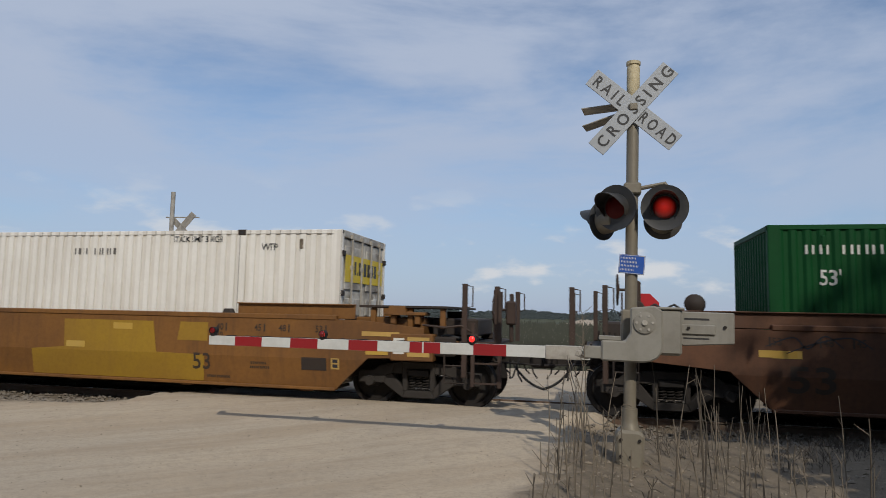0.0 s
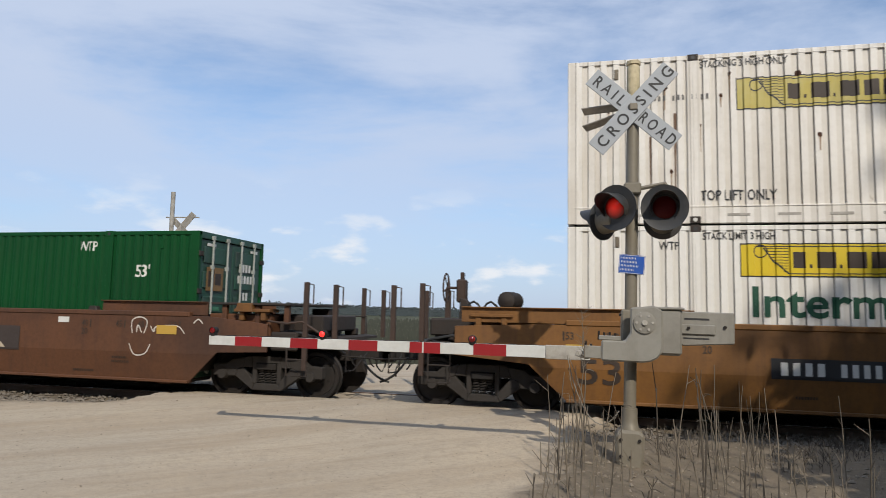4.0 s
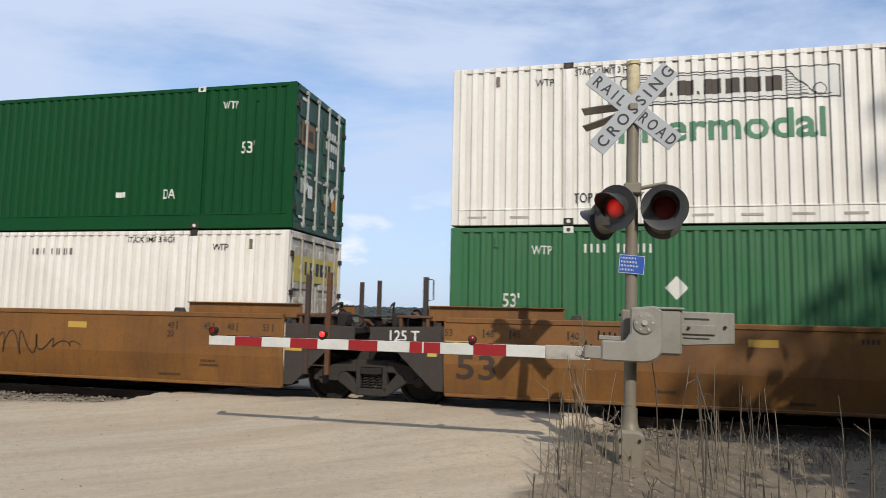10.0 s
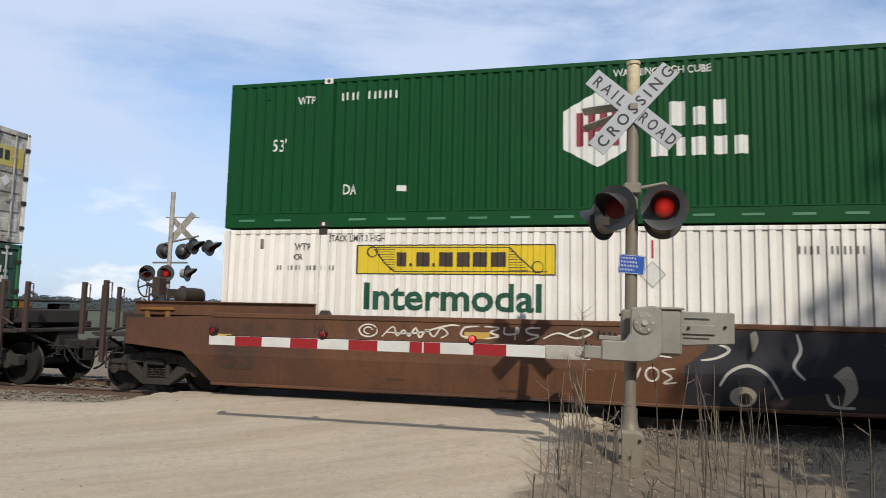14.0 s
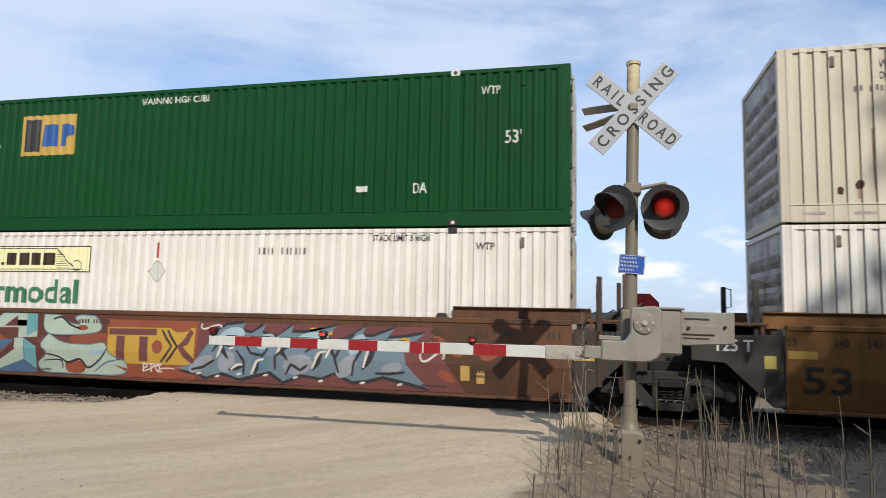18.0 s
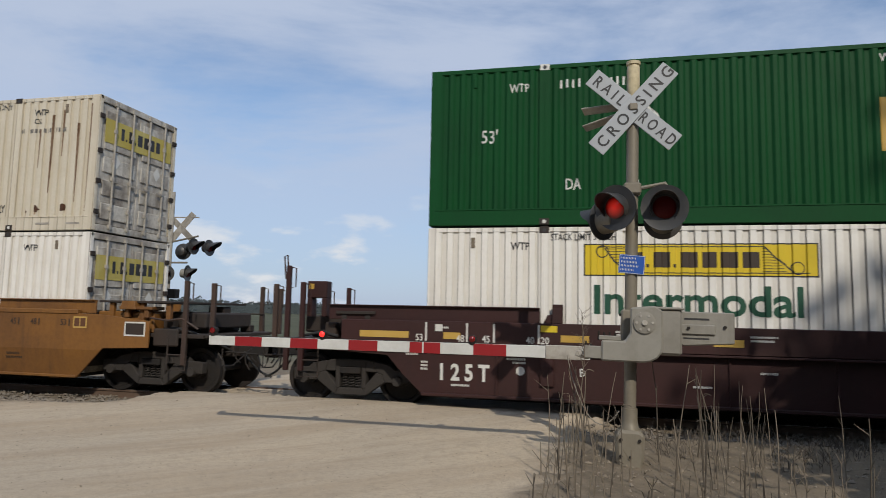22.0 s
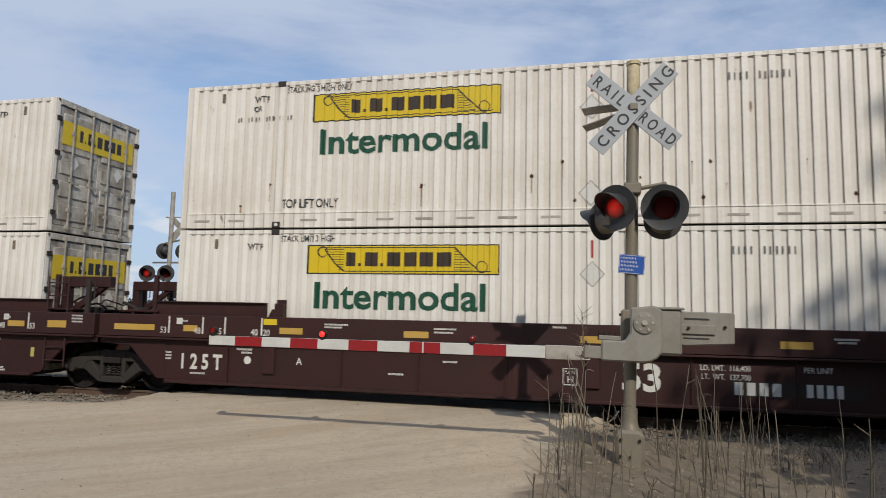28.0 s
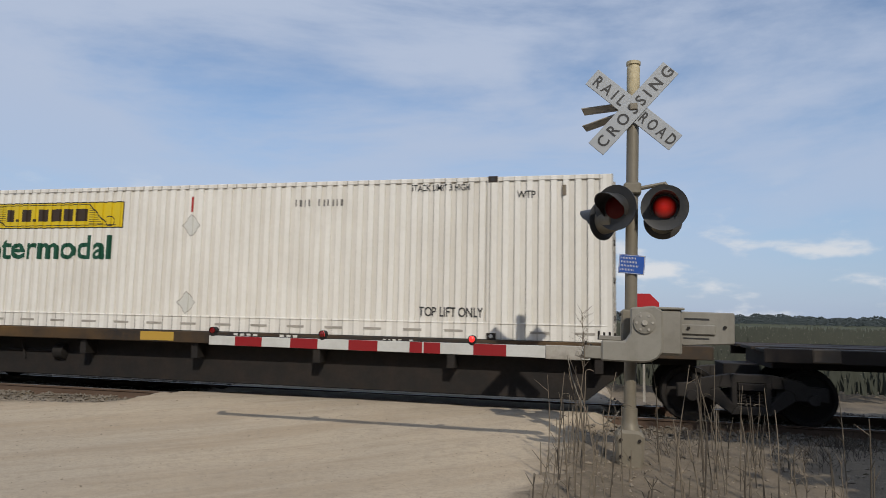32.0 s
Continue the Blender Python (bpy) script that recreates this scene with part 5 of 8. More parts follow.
            if style == "maroon":
                for yy in (-1.15, 1.0):
                    br = Shape().box(*sgn(8.45, 9.62), yy - 0.05, yy + 0.12, 2.1, 2.32).box(*sgn(8.45, 8.62), yy - 0.05, yy + 0.12, 1.5, 2.1)
                    br.slab([(e * 8.75, 1.55), (e * 9.5, 2.1), (e * 9.3, 2.1), (e * 8.65, 1.65)] if e > 0 else [(e * 8.65, 1.65), (e * 9.3, 2.1), (e * 9.5, 2.1), (e * 8.75, 1.55)], yy - 0.02, yy + 0.08)
                    if e > 0:
                        part("support_bracket", br, MAROON, car, "angled steel support bracket", bevel=0.01)
        else:
            truck(car, e * 9.56)
            a, b = sgn(8.3, 10.9)
            part("draft_sill", Shape().box(a, b, -0.3, 0.3, 0.72, 1.15), SOOT, car, bevel=0.02)
            part("end_platform", Shape().box(*sgn(8.3, 10.85), -1.35, 1.35, 1.12, 1.2), SOOT, car, bevel=0.01)
            part("end_cabinet", Shape().box(*sgn(8.4, 9.7), -1.3, 1.3, 1.2, 1.62), paint if style == "tan" else MAROON, car, bevel=0.02)
            part("walkway", Shape().box(*sgn(9.0, 9.75), -1.45, -1.05, 1.66, 1.72).box(*sgn(9.1, 9.2), -1.42, -1.1, 1.5, 1.66).box(*sgn(9.55, 9.65), -1.42, -1.1, 1.5, 1.66), TAN if style == "tan" else SOOT, car, "tread plate step", bevel=0.01)
            part("cushion_housing", Shape().box(*sgn(9.75, 10.6), -0.9, 0.9, 1.3, 1.62).box(*sgn(9.9, 10.2), -1.1, 1.1, 1.2, 1.32), SOOT, car, bevel=0.03)
            near, far = (10.45, 11.02) if e > 0 or style == "maroon" else (10.63, 11.18)
            for yy, dx in ((-1.36, 0.0), (1.36, 0.15)):
                stake(car, e * (near + dx), yy, 0.6 if yy < 0 else 1.2, 2.24, STAKEPAINT if style == "tan" else MAROON, loop=True)
                stake(car, e * (far + dx * 0.4), yy * 0.97, 1.15, 2.2, STAKEPAINT, loop=True)
            for x, y, w, d, z1 in ((9.95, -1.1, 0.22, 0.2, 1.5), (10.45, -0.55, 0.2, 0.3, 1.42), (9.9, 0.7, 0.4, 0.3, 1.75), (10.5, 0.9, 0.25, 0.2, 1.35)):
                part("valve_box", Shape().box(e * x - w / 2, e * x + w / 2, y - d / 2, y + d / 2, 1.2, z1), SOOT, car, bevel=0.02)
            part("brake_pipe", Shape().tube([(e * 9.8, -1.2, 1.25), (e * 10.1, -1.22, 1.32), (e * 10.5, -1.2, 1.24), (e * 10.85, -0.9, 1.05), (e * 10.9, -0.4, 0.85)], 0.028, 7), RUBBER, car, smooth=True)
            part("handrail", Shape().tube([(e * 9.85, 1.3, 1.25), (e * 9.85, 1.3, 1.6), (e * 10.7, 1.3, 1.6), (e * 10.7, 1.3, 1.2)], 0.018, 6), SOOT, car)
            if style == "tan" and e > 0:
                part("roof_walk", Shape().box(8.5, 10.15, -1.42, 1.42, 1.79, 1.835), SOOT, car, "dark tread plate over the end", bevel=0.008)
                for x in (8.75, 9.45, 10.05):
                    part("walk_post", Shape().box(x - 0.05, x + 0.05, -1.36, -1.26, 1.44, 1.79), paint, car, bevel=0.01)
                part("step_box", Shape().slab([(9.05, 1.66), (9.42, 1.66), (9.38, 1.83), (9.1, 1.83)], -1.5, -1.2), TAN, car, "tan step box", bevel=0.01)
                part("side_bracket", Shape().box(9.75, 10.3, -1.38, -1.3, 0.95, 1.3), SOOT, car, bevel=0.03)
                part("air_pipe", Shape().tube([(9.7, -1.4, 1.5), (10.1, -1.42, 1.46), (10.4, -1.4, 1.5), (10.7, -1.3, 1.3)], 0.022, 6), STAKEPAINT, car, smooth=True)
            if u < -130 and e > 0:
                cab = part("equipment_cabinet", Shape().box(9.14, 9.92, -1.52, -1.2, 0.86, 1.34), TAN, car, "tan equipment cabinet", bevel=0.02)
                part("notice_plate", Shape().box(9.2, 9.4, -1.526, -1.52, 0.98, 1.26), WHITEINK, cab, "white paper notice")
                part("notice_plate", Shape().box(9.46, 9.86, -1.526, -1.52, 0.94, 1.28), STRAW, cab)
                part("reflector", Shape().box(8.68, 9.1, -1.512, -1.506, 0.95, 1.11), GOLD, car, "amber reflective plate")
                part("air_tank", Shape().tube([(10.05, -1.15, 1.12), (10.62, -1.15, 1.12)], 0.11, 12), TAN, car, "tan air cylinder", smooth=True)
                part("side_ladder", Shape().box(10.58, 10.64, -1.42, -1.36, 0.45, 1.55).box(11.05, 11.11, -1.42, -1.36, 0.45, 2.1).box(10.6, 11.08, -1.41, -1.37, 0.5, 0.53).box(10.6, 11.08, -1.41, -1.37, 0.84, 0.87).box(10.6, 11.08, -1.41, -1.37, 1.2, 1.23), STAKEPAINT, car, "rusty side ladder")
            step = Shape()
            x = e * 10.3
            step.tube([(x - 0.2, -1.38, 1.15), (x - 0.2, -1.38, 0.5), (x + 0.2, -1.38, 0.5), (x + 0.2, -1.38, 1.15)], 0.018, 6).tube([(x - 0.2, -1.38, 0.8), (x + 0.2, -1.38, 0.8)], 0.015, 6)
            part("sill_step", step, SOOT, car, "bent bar step")
            part("crossover_platform", Shape().box(*sgn(10.55, 10.95), -1.3, 1.3, 1.14, 1.19), SOOT, car, "tread plate crossover platform")
            coupler(car, e * 10.75, e)
            if style == "maroon":
                x = e * 10.25
                part("brake_box", Shape().box(x - 0.2, x + 0.2, -1.2, -0.95, 1.95, 2.27).box(x - 0.2, x - 0.1, -1.2, -0.95, 1.6, 1.95).box(x + 0.1, x + 0.2, -1.2, -0.95, 1.6, 1.95), MAROON, car, "maroon brake equipment box", bevel=0.015)
                part("warning_label", Shape().box(x - 0.16, x - 0.06, -1.204, -1.2, 2.12, 2.22), GOLD, car)
                stake(car, e * 10.75, -1.36, 0.6, 2.55, MAROON)
                part("grab_iron", Shape().tube([(e * 10.75, -1.36, 2.3), (e * 10.8, -1.36, 2.75), (e * 10.86, -1.36, 2.72), (e * 10.82, -1.36, 2.3)], 0.014, 6), MAROON, car)
            elif e < 0:
                brake_wheel(car, -10.2, -0.45, 2.2, STAKEPAINT)
            elif u < -130:
                brake_wheel(car, 11.05, -0.45, 1.8, STAKEPAINT, 1.2)
            if e < 0 and style == "tan":
                tank = Shape().lathe([(0.06, -0.32), (0.16, -0.26), (0.17, 0.0), (0.16, 0.26), (0.06, 0.32)], Matrix.Translation((-9.12, -0.75, 1.96)) @ Euler((radians(90), 0, radians(-12))).to_matrix().to_4x4(), 18)
                part("air_tank", tank, SOOT, car, "round steel air tank", smooth=True)
                part("tank_saddle", Shape().box(-9.24, -9.0, -1.0, -0.5, 1.6, 1.82), SOOT, car, bevel=0.02)
                if style == "tan":
                    part("brake_bracket", Shape().slab([(-10.12, 1.5), (-9.8, 1.5), (-9.86, 1.78), (-9.98, 1.98), (-10.1, 2.02)], -0.62, -0.4), SOOT, car, "sooty brake stand bracket", bevel=0.02)
                pts = [(-9.95 + 0.08 * i, -0.85, 1.78 + 0.16 * abs(math.sin(i * 0.8))) for i in range(9)]
                part("brake_pipe", Shape().tube(pts, 0.022, 6), RUBBER, car)
    if style == "tan" and lj:
        part("lettering", text_shape("125 T", 0.18, -9.12, -1.456, 1.21, 0.95, 0.015), WHITEINK, car)
        part("notice_plate", Shape().face([(-8.42, 0.95), (-8.25, 0.95), (-8.25, 1.15), (-8.42, 1.15)], -1.455), OLDYELLOW, car, "small yellow notice plate")
    if style == "tan" and rj:
        part("reflector", Shape().face([(8.14, 0.97), (8.48, 0.97), (8.48, 1.17), (8.14, 1.17)], -1.455), GOLD, car, "amber reflective plate")
    if style == "tan" and not rj and u > 0:
        for x0, x1, z0, z1, mt in ((8.0, 8.32, 1.27, 1.5, STRAW), (8.03, 8.15, 1.3, 1.47, RUSTBROWN), (8.17, 8.29, 1.3, 1.47, RUSTBROWN), (9.2, 9.67, 1.14, 1.42, WHITEINK), (9.23, 9.64, 1.17, 1.39, SOOT)):
            part("notice_plate", Shape().box(x0, x1, CY - (0.004 if mt in (RUSTBROWN, SOOT) else 0.002), CY + 0.002, z0, z1), mt, car)
    elif style == "tan" and not rj and not -120 < u < -100:
        for x0, x1, z0, z1, mt in ((7.44, 7.93, 0.63, 0.86, SOOT), (8.02, 8.18, 0.66, 0.86, STRAW)):
            part("notice_plate", folded(Shape().face([(x0, z0), (x1, z0), (x1, z1), (x0, z1)], CY - 0.002)), mt, car)
        for z0 in (0.69, 0.78):
            part("notice_plate", folded(Shape().face([(8.05, z0), (8.15, z0), (8.15, z0 + 0.06), (8.05, z0 + 0.06)], CY - 0.004)), NIGHT, car)
        if u > -60:
            for x0, x1, z0, z1, mt in ((7.15, 7.5, 0.96, 1.2, STRAW), (7.19, 7.46, 1.0, 1.16, RUSTBROWN), (6.3, 6.85, 0.4, 0.6, STRAW), (7.4, 7.97, 0.6, 0.89, WHITEINK)):
                part("notice_plate", folded(Shape().face([(x0, z0), (x1, z0), (x1, z1), (x0, z1)], CY - (0.003 if mt is RUSTBROWN else 0.0015))), mt, car)
            part("notice_mark", Shape().face([(7.31, 0.99), (7.33, 0.99), (7.33, 1.17), (7.31, 1.17)], CY - 0.004), STRAW, car)
        part("notice_plate", Shape().box(8.6, 9.3, CY - 0.004, CY - 0.002, 1.28, 1.36), STRAW, car)
    put_marks(car, marks, folded if style == "tan" else None)
    MOVERS.append((car, u + HL, 0.0, 0.0))
    return car


CY = -1.505  # plane of a tan wagon's side
CT = -1.545  # plane of a maroon wagon's top chord
CL = -1.445  # plane of a maroon wagon's lower plate


def car_text(body, h, x, z, mat, y=None, stretch=1.0, bold=0.0):
    return (text_shape(body, h, x, (y or CY) - 0.003, z, stretch, bold), mat, "lettering", "")


def car_rect(x0, x1, z0, z1, mat, name="marking_plate", lab="", y=None, lift=0.0):
    return (Shape().face([(x0, z0), (x1, z0), (x1, z1), (x0, z1)], (y or CY) - 0.002 - lift), mat, name, lab)


def tan_marks(plate=False, left53=True, right53=False, name_x=-5.4, wornplate=False, nums=True, refl=((-3.2, 1.28), (3.4, 1.28))):
    out = []
    if left53:
        out.append(car_text("53", 0.4, -7.89, 0.6, BROWNINK, stretch=1.3, bold=0.015))
    if right53:
        out.append(car_text("53", 0.3, 5.2, 0.57, BROWNINK, stretch=0.95, bold=0.01))
    if nums:
        for x, n, d in ((-8.1, "53", -1), (-7.38, "48", -1), (-6.92, "45", -1), (-5.95, "40", -1), (5.68, "40", 1), (6.47, "45", 1), (6.97, "48", 1), (7.7, "53", 1)):
            out.append(car_text(n, 0.12, x, 1.32, BROWNINK, stretch=0.85, bold=0.01))
            out.append(car_rect(x - 0.05 if d < 0 else x + 0.19, x - 0.02 if d < 0 else x + 0.22, 1.3, 1.45, BROWNINK, "tick_mark"))
            if n == "40":
                out.append(car_text("20", 0.12, x, 1.16, BROWNINK, stretch=0.85, bold=0.01))
    for x, z in refl:
        out.append(car_rect(x, x + 0.44, z, z + 0.12, GOLD, "reflector", "amber reflective strip"))
    out.append(car_rect(-8.1, -7.68, 1.12, 1.24, GOLD, "reflector", "amber reflective strip"))
    out.append((bars((0.5,) * 4 + (0,) + (0.5,) * 6, 0.08, -1.6, CY - 0.003, 1.37, 0.35), BROWNINK, "lettering", ""))
    for x, z, n in ((-2.6, 0.4, 9), (6.4, 0.62, 10), (6.42, 0.7, 8), (5.5, 0.42, 12), (-4.6, 0.5, 8)):
        out.append((bars((0.6,) * n, 0.045, x, CY - 0.003, z, 0.3), BROWNINK, "lettering", ""))
    if plate:
        out.append(car_rect(name_x, name_x + 2.75, 0.8, 1.12, INK, "number_panel", "dark painted number panel"))
        out.append((bars((0.5,) * 4 + (0,) + (0.42,) * 6, 0.2, name_x + 0.14, CY - 0.005, 0.86, 0.36), WHITEINK, "lettering", ""))
    return out


def maroon_marks(a="B"):
    out = []
    far, box = (1.43, -0.47) if a == "C" else (0.0, 0.0)
    for x, n in ((-8.2, "53"), (-7.47, "48"), (-7.02, "45"), (-6.27, "40"), (-6.02, "20"), (5.88, "20"), (6.11, "40"), (6.87, "45"), (7.32, "48"), (8.07, "53")):
        out.append(car_text(n, 0.115, x, 1.23, WHITEINK, CT, 0.85, 0.01))
    for x in (-8.03, -7.3, -6.83, -6.07, 6.06, 6.82, 7.27, 8.02):
        out.append(car_rect(x, x + 0.032, 1.23, 1.55, WHITEINK, "tick_mark", "", CT))
    for x0, x1 in ((-9.24, -8.33), (-7.7, -7.4), (-5.69, -5.23), (-3.3, -2.85), (-0.25, 0.2), (2.79, 3.25), (5.03, 5.51), (6.3, 6.73), (7.53, 7.94)):
        out.append(car_rect(x0, x1, 1.27, 1.385, GOLD, "reflector", "amber reflective strip", CT))
    out.append(car_rect(8.5, 8.95, 1.27, 1.41, GOLD, "reflector", "amber reflective strip", CT))
    for z in (1.38, 1.44, 1.5):
        out.append((bars((0.6,) * 9, 0.032, 9.08, CT - 0.003, z, 0.3), WHITEINK, "lettering", ""))
    for x0, x1, z0 in ((-6.02, -5.75, 1.43), (5.56, 5.84, 1.32)):
        out.append(car_rect(x0, x1, z0, z0 + 0.11, YELLOW, "reflector", "bright yellow reflective square", CT))
    for x, z, n in ((-4.8, 1.45, 16), (-4.8, 1.4, 12), (-2.75, 1.42, 14), (-2.75, 1.36, 12), (-0.7, 1.5, 8), (3.55, 1.42, 12), (3.6, 1.37, 9), (5.58, 1.5, 14), (5.6, 1.455, 12), (7.45, 1.44, 5), (-7.75, 1.45, 5)):
        out.append((bars((0.6,) * n, 0.032, x, CT - 0.003, z, 0.3), WHITEINK, "lettering", ""))
    for x in (7.42, -7.85):
        out.append(car_rect(x, x + 0.13, 1.4, 1.52, WHITEINK, "notice_plate", "small white notice plate", CT, 0.001))
    out += [car_text("1 2 5 T", 0.27, -7.77, 0.565, WHITEINK, CL, 0.8, 0.03), car_text("53", 0.42, 0.42 + far, 0.53, WHITEINK, CL, 1.05, 0.034), car_text(a, 0.13, -5.38, 0.71, WHITEINK, CL, 0.9, 0.01),
            car_rect(8.05, 8.19, 0.66, 0.85, OLDYELLOW, "notice_plate", "small yellow notice plate", CL)]
    for x in (-6.37, 6.4):
        out.append((Shape().face([(x + 0.075 * math.cos(i * 0.52), 0.76 + 0.075 * math.sin(i * 0.52)) for i in range(12)], CL - 0.002), WHITEINK, "round_mark", "white round mark"))
    out += [car_text("LD. LMT.  116,400", 0.085, 1.63 + far, 0.895, WHITEINK, CL, 0.8, 0.008), car_text("PER UNIT", 0.085, 3.14 + far, 0.905, WHITEINK, CL, 0.8, 0.008), car_text("LT.  WT.  137,700", 0.085, 1.64 + far, 0.755, WHITEINK, CL, 0.8, 0.008)]
    out.append(car_rect(2.09 + far, 4.0 + far, 0.5, 0.745, SOOT, "number_panel", "dark repainted number panel", CL))
    out.append((bars((0.62, 0.62, 0.62, 0.62), 0.2, 2.13 + far, CL - 0.004, 0.525, 0.3), WHITEINK, "lettering", ""))
    out.append((bars((0.46, 0.46, 0.46, 0.46), 0.2, 3.17 + far, CL - 0.004, 0.53, 0.24), WHITEINK, "lettering", ""))
    fr = Shape()
    for x0, x1, z0, z1 in ((-0.54, -0.3, 0.56, 0.575), (-0.54, -0.3, 0.825, 0.84), (-0.54, -0.525, 0.56, 0.84), (-0.315, -0.3, 0.56, 0.84)):
        fr.face([(x0 + box, z0), (x1 + box, z0), (x1 + box, z1), (x0 + box, z1)], CL - 0.003)
    out += [(fr, WHITEINK, "notice_frame", ""), car_text("PLATE", 0.05, -0.515 + box, 0.75, WHITEINK, CL, 0.9), car_text("H", 0.11, -0.465 + box, 0.6, WHITEINK, CL)]
    for x, z, n in ((-7.57, 0.46, 10), (5.0, 0.92, 7), (4.9, 0.85, 10), (7.05, 0.4, 11), (7.0, 0.35, 14), (-8.42, 1.03, 8), (-8.4, 0.97, 7), (-8.12, 0.84, 4), (-8.12, 0.78, 4), (-8.12, 0.72, 4), (-6.6, 0.94, 10), (-6.5, 0.88, 7), (6.9, 0.98, 12), (-3.6, 0.6, 9), (-2.6, 0.85, 8)):
        out.append((bars((0.6,) * n, 0.036, x, CL - 0.003, z, 0.3), WHITEINK, "lettering", ""))
    return out


def spine_car(name, label, x_lo, x_hi, left_truck, right_truck, u0, marks=(), loaded=True):
    """A flat wagon with a deep centre sill."""
    car = thing(name, label, "flat car", "flat cars of the train")
    part("deck", Shape().box(x_lo, x_hi, -1.3, -0.75, 1.2, 1.255).box(x_lo, x_hi, 0.75, 1.3, 1.2, 1.255).box(x_lo, x_hi, -0.4, 0.4, 1.2, 1.26), SOOT, car, bevel=0.01)
    for s in (-1, 1):
        part("side_sill", Shape().box(x_lo, x_hi, min(s * 1.28, s * 1.34), max(s * 1.28, s * 1.34), 1.04, 1.265), SILLPAINT if loaded else SOOT, car, "dark steel side sill", bevel=0.012)
    a, b = x_lo + 2.9, x_hi - 1.2
    low = 0.26 if loaded else 0.5
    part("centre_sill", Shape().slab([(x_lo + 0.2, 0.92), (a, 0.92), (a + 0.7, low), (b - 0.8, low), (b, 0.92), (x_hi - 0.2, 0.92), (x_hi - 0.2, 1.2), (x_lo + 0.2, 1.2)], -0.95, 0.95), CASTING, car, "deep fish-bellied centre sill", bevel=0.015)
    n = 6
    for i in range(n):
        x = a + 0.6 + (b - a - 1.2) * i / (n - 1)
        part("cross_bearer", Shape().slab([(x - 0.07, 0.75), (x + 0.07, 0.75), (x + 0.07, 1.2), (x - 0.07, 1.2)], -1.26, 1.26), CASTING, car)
    for x in (x_lo + 0.9, x_hi - 1.1):
        part("support_block", Shape().box(x - 0.2, x + 0.2, -1.36, -1.2, 1.05, 1.27), TIE, car, "weathered timber-coloured bracket", bevel=0.02)
    if left_truck is not None:
        truck(car, left_truck)
        coupler(car, x_lo, -1)
        brake_wheel(car, x_lo + 0.15, -0.5, 2.0, SOOT)
        stake(car, x_lo + 0.1, -1.2, 1.2, 2.15, SOOT)
    if right_truck is not None:
        truck(car, right_truck)
    gear = Shape().tube([(a + 1.0, -0.95, 0.75), (a + 2.2, -0.95, 0.75)], 0.03, 8).tube([(a + 1.4, -1.0, 0.95), (a + 1.5, -1.0, 0.6)], 0.02, 6)
    gear.lathe([(0.06, 0), (0.16, 0.02), (0.16, 0.25), (0.06, 0.28)], Matrix.Translation((a + 2.25, -0.95, 0.75)) @ Euler((0, radians(90), 0)).to_matrix().to_4x4(), 14)
    part("brake_gear", gear, CASTING, car, "brake cylinder and levers", smooth=True)
    put_marks(car, marks)
    MOVERS.append((car, u0, 0.0, 0.0))
    return car


# ---- painted pieces on the wagons' sides ----
def patch(pts, mat, name="graffiti", lab="", lift=0.0):
    return (Shape().face(pts, CY - 0.001 - lift), mat, name, lab)


def oval(cx, cz, rx, rz, mat, lift=0.0, lab="", turn=0.0):
    pts = []
    for i in range(22):
        a = -i * 2 * math.pi / 22
        x, z = rx * math.cos(a), rz * math.sin(a)
        pts.append((cx + x * math.cos(turn) - z * math.sin(turn), min(1.535, max(0.335, cz + x * math.sin(turn) + z * math.cos(turn)))))
    return patch(pts[::-1], mat, lab=lab, lift=lift)


def stroke(pts, width, mat, lift=0.003, lab=""):
    pts = [(x, min(1.53, max(0.345, z))) for x, z in pts]
    return (Shape().ribbon(pts, width, CY - 0.001 - lift), mat, "graffiti", lab)


def loop(cx, cz, rx, rz, width, mat, a0=0.0, a1=6.6, lift=0.003):
    return stroke([(cx + rx * math.cos(a0 + (a1 - a0) * i / 20), cz + rz * math.sin(a0 + (a1 - a0) * i / 20)) for i in range(21)], width, mat, lift)


def scaled(pts, x0, zx, kx, z0, zy, kz):
    return [(x0 + (a - zx) / kx, min(1.535, max(0.335, z0 - (b - zy) / kz))) for a, b in pts][::-1]


def eased(pts, n=5):
    """A smooth curve through points."""
    out = []
    for i in range(len(pts) - 1):
        a, b, c, d = (pts[min(max(i + k, 0), len(pts) - 1)] for k in (-1, 0, 1, 2))
        for j in range(n):
            t = j / n
            out.append(tuple(0.5 * (2 * b[m] + (c[m] - a[m]) * t + (2 * a[m] - 5 * b[m] + 4 * c[m] - d[m]) * t * t + (3 * b[m] - a[m] - 3 * c[m] + d[m]) * t ** 3) for m in (0, 1)))
    return out + [tuple(pts[-1])]


def scribble(x0, x1, z0, z1, width, mat, seed, n=60):
    r = random.Random(seed)
    f1, f2, p = r.uniform(4, 6), r.uniform(9, 12), r.uniform(0, 6)
    pts = []
    for i in range(n):
        t = i / (n - 1)
        a = t * 2 * math.pi * (x1 - x0) * 3.2 + p
        pts.append((x0 + (x1 - x0) * t + 0.09 * math.cos(a * 0.77), (z0 + z1) / 2 + (z1 - z0) * 0.5 * math.sin(a) * (0.6 + 0.4 * math.sin(f1 * t))))
    return stroke(pts, width, mat)


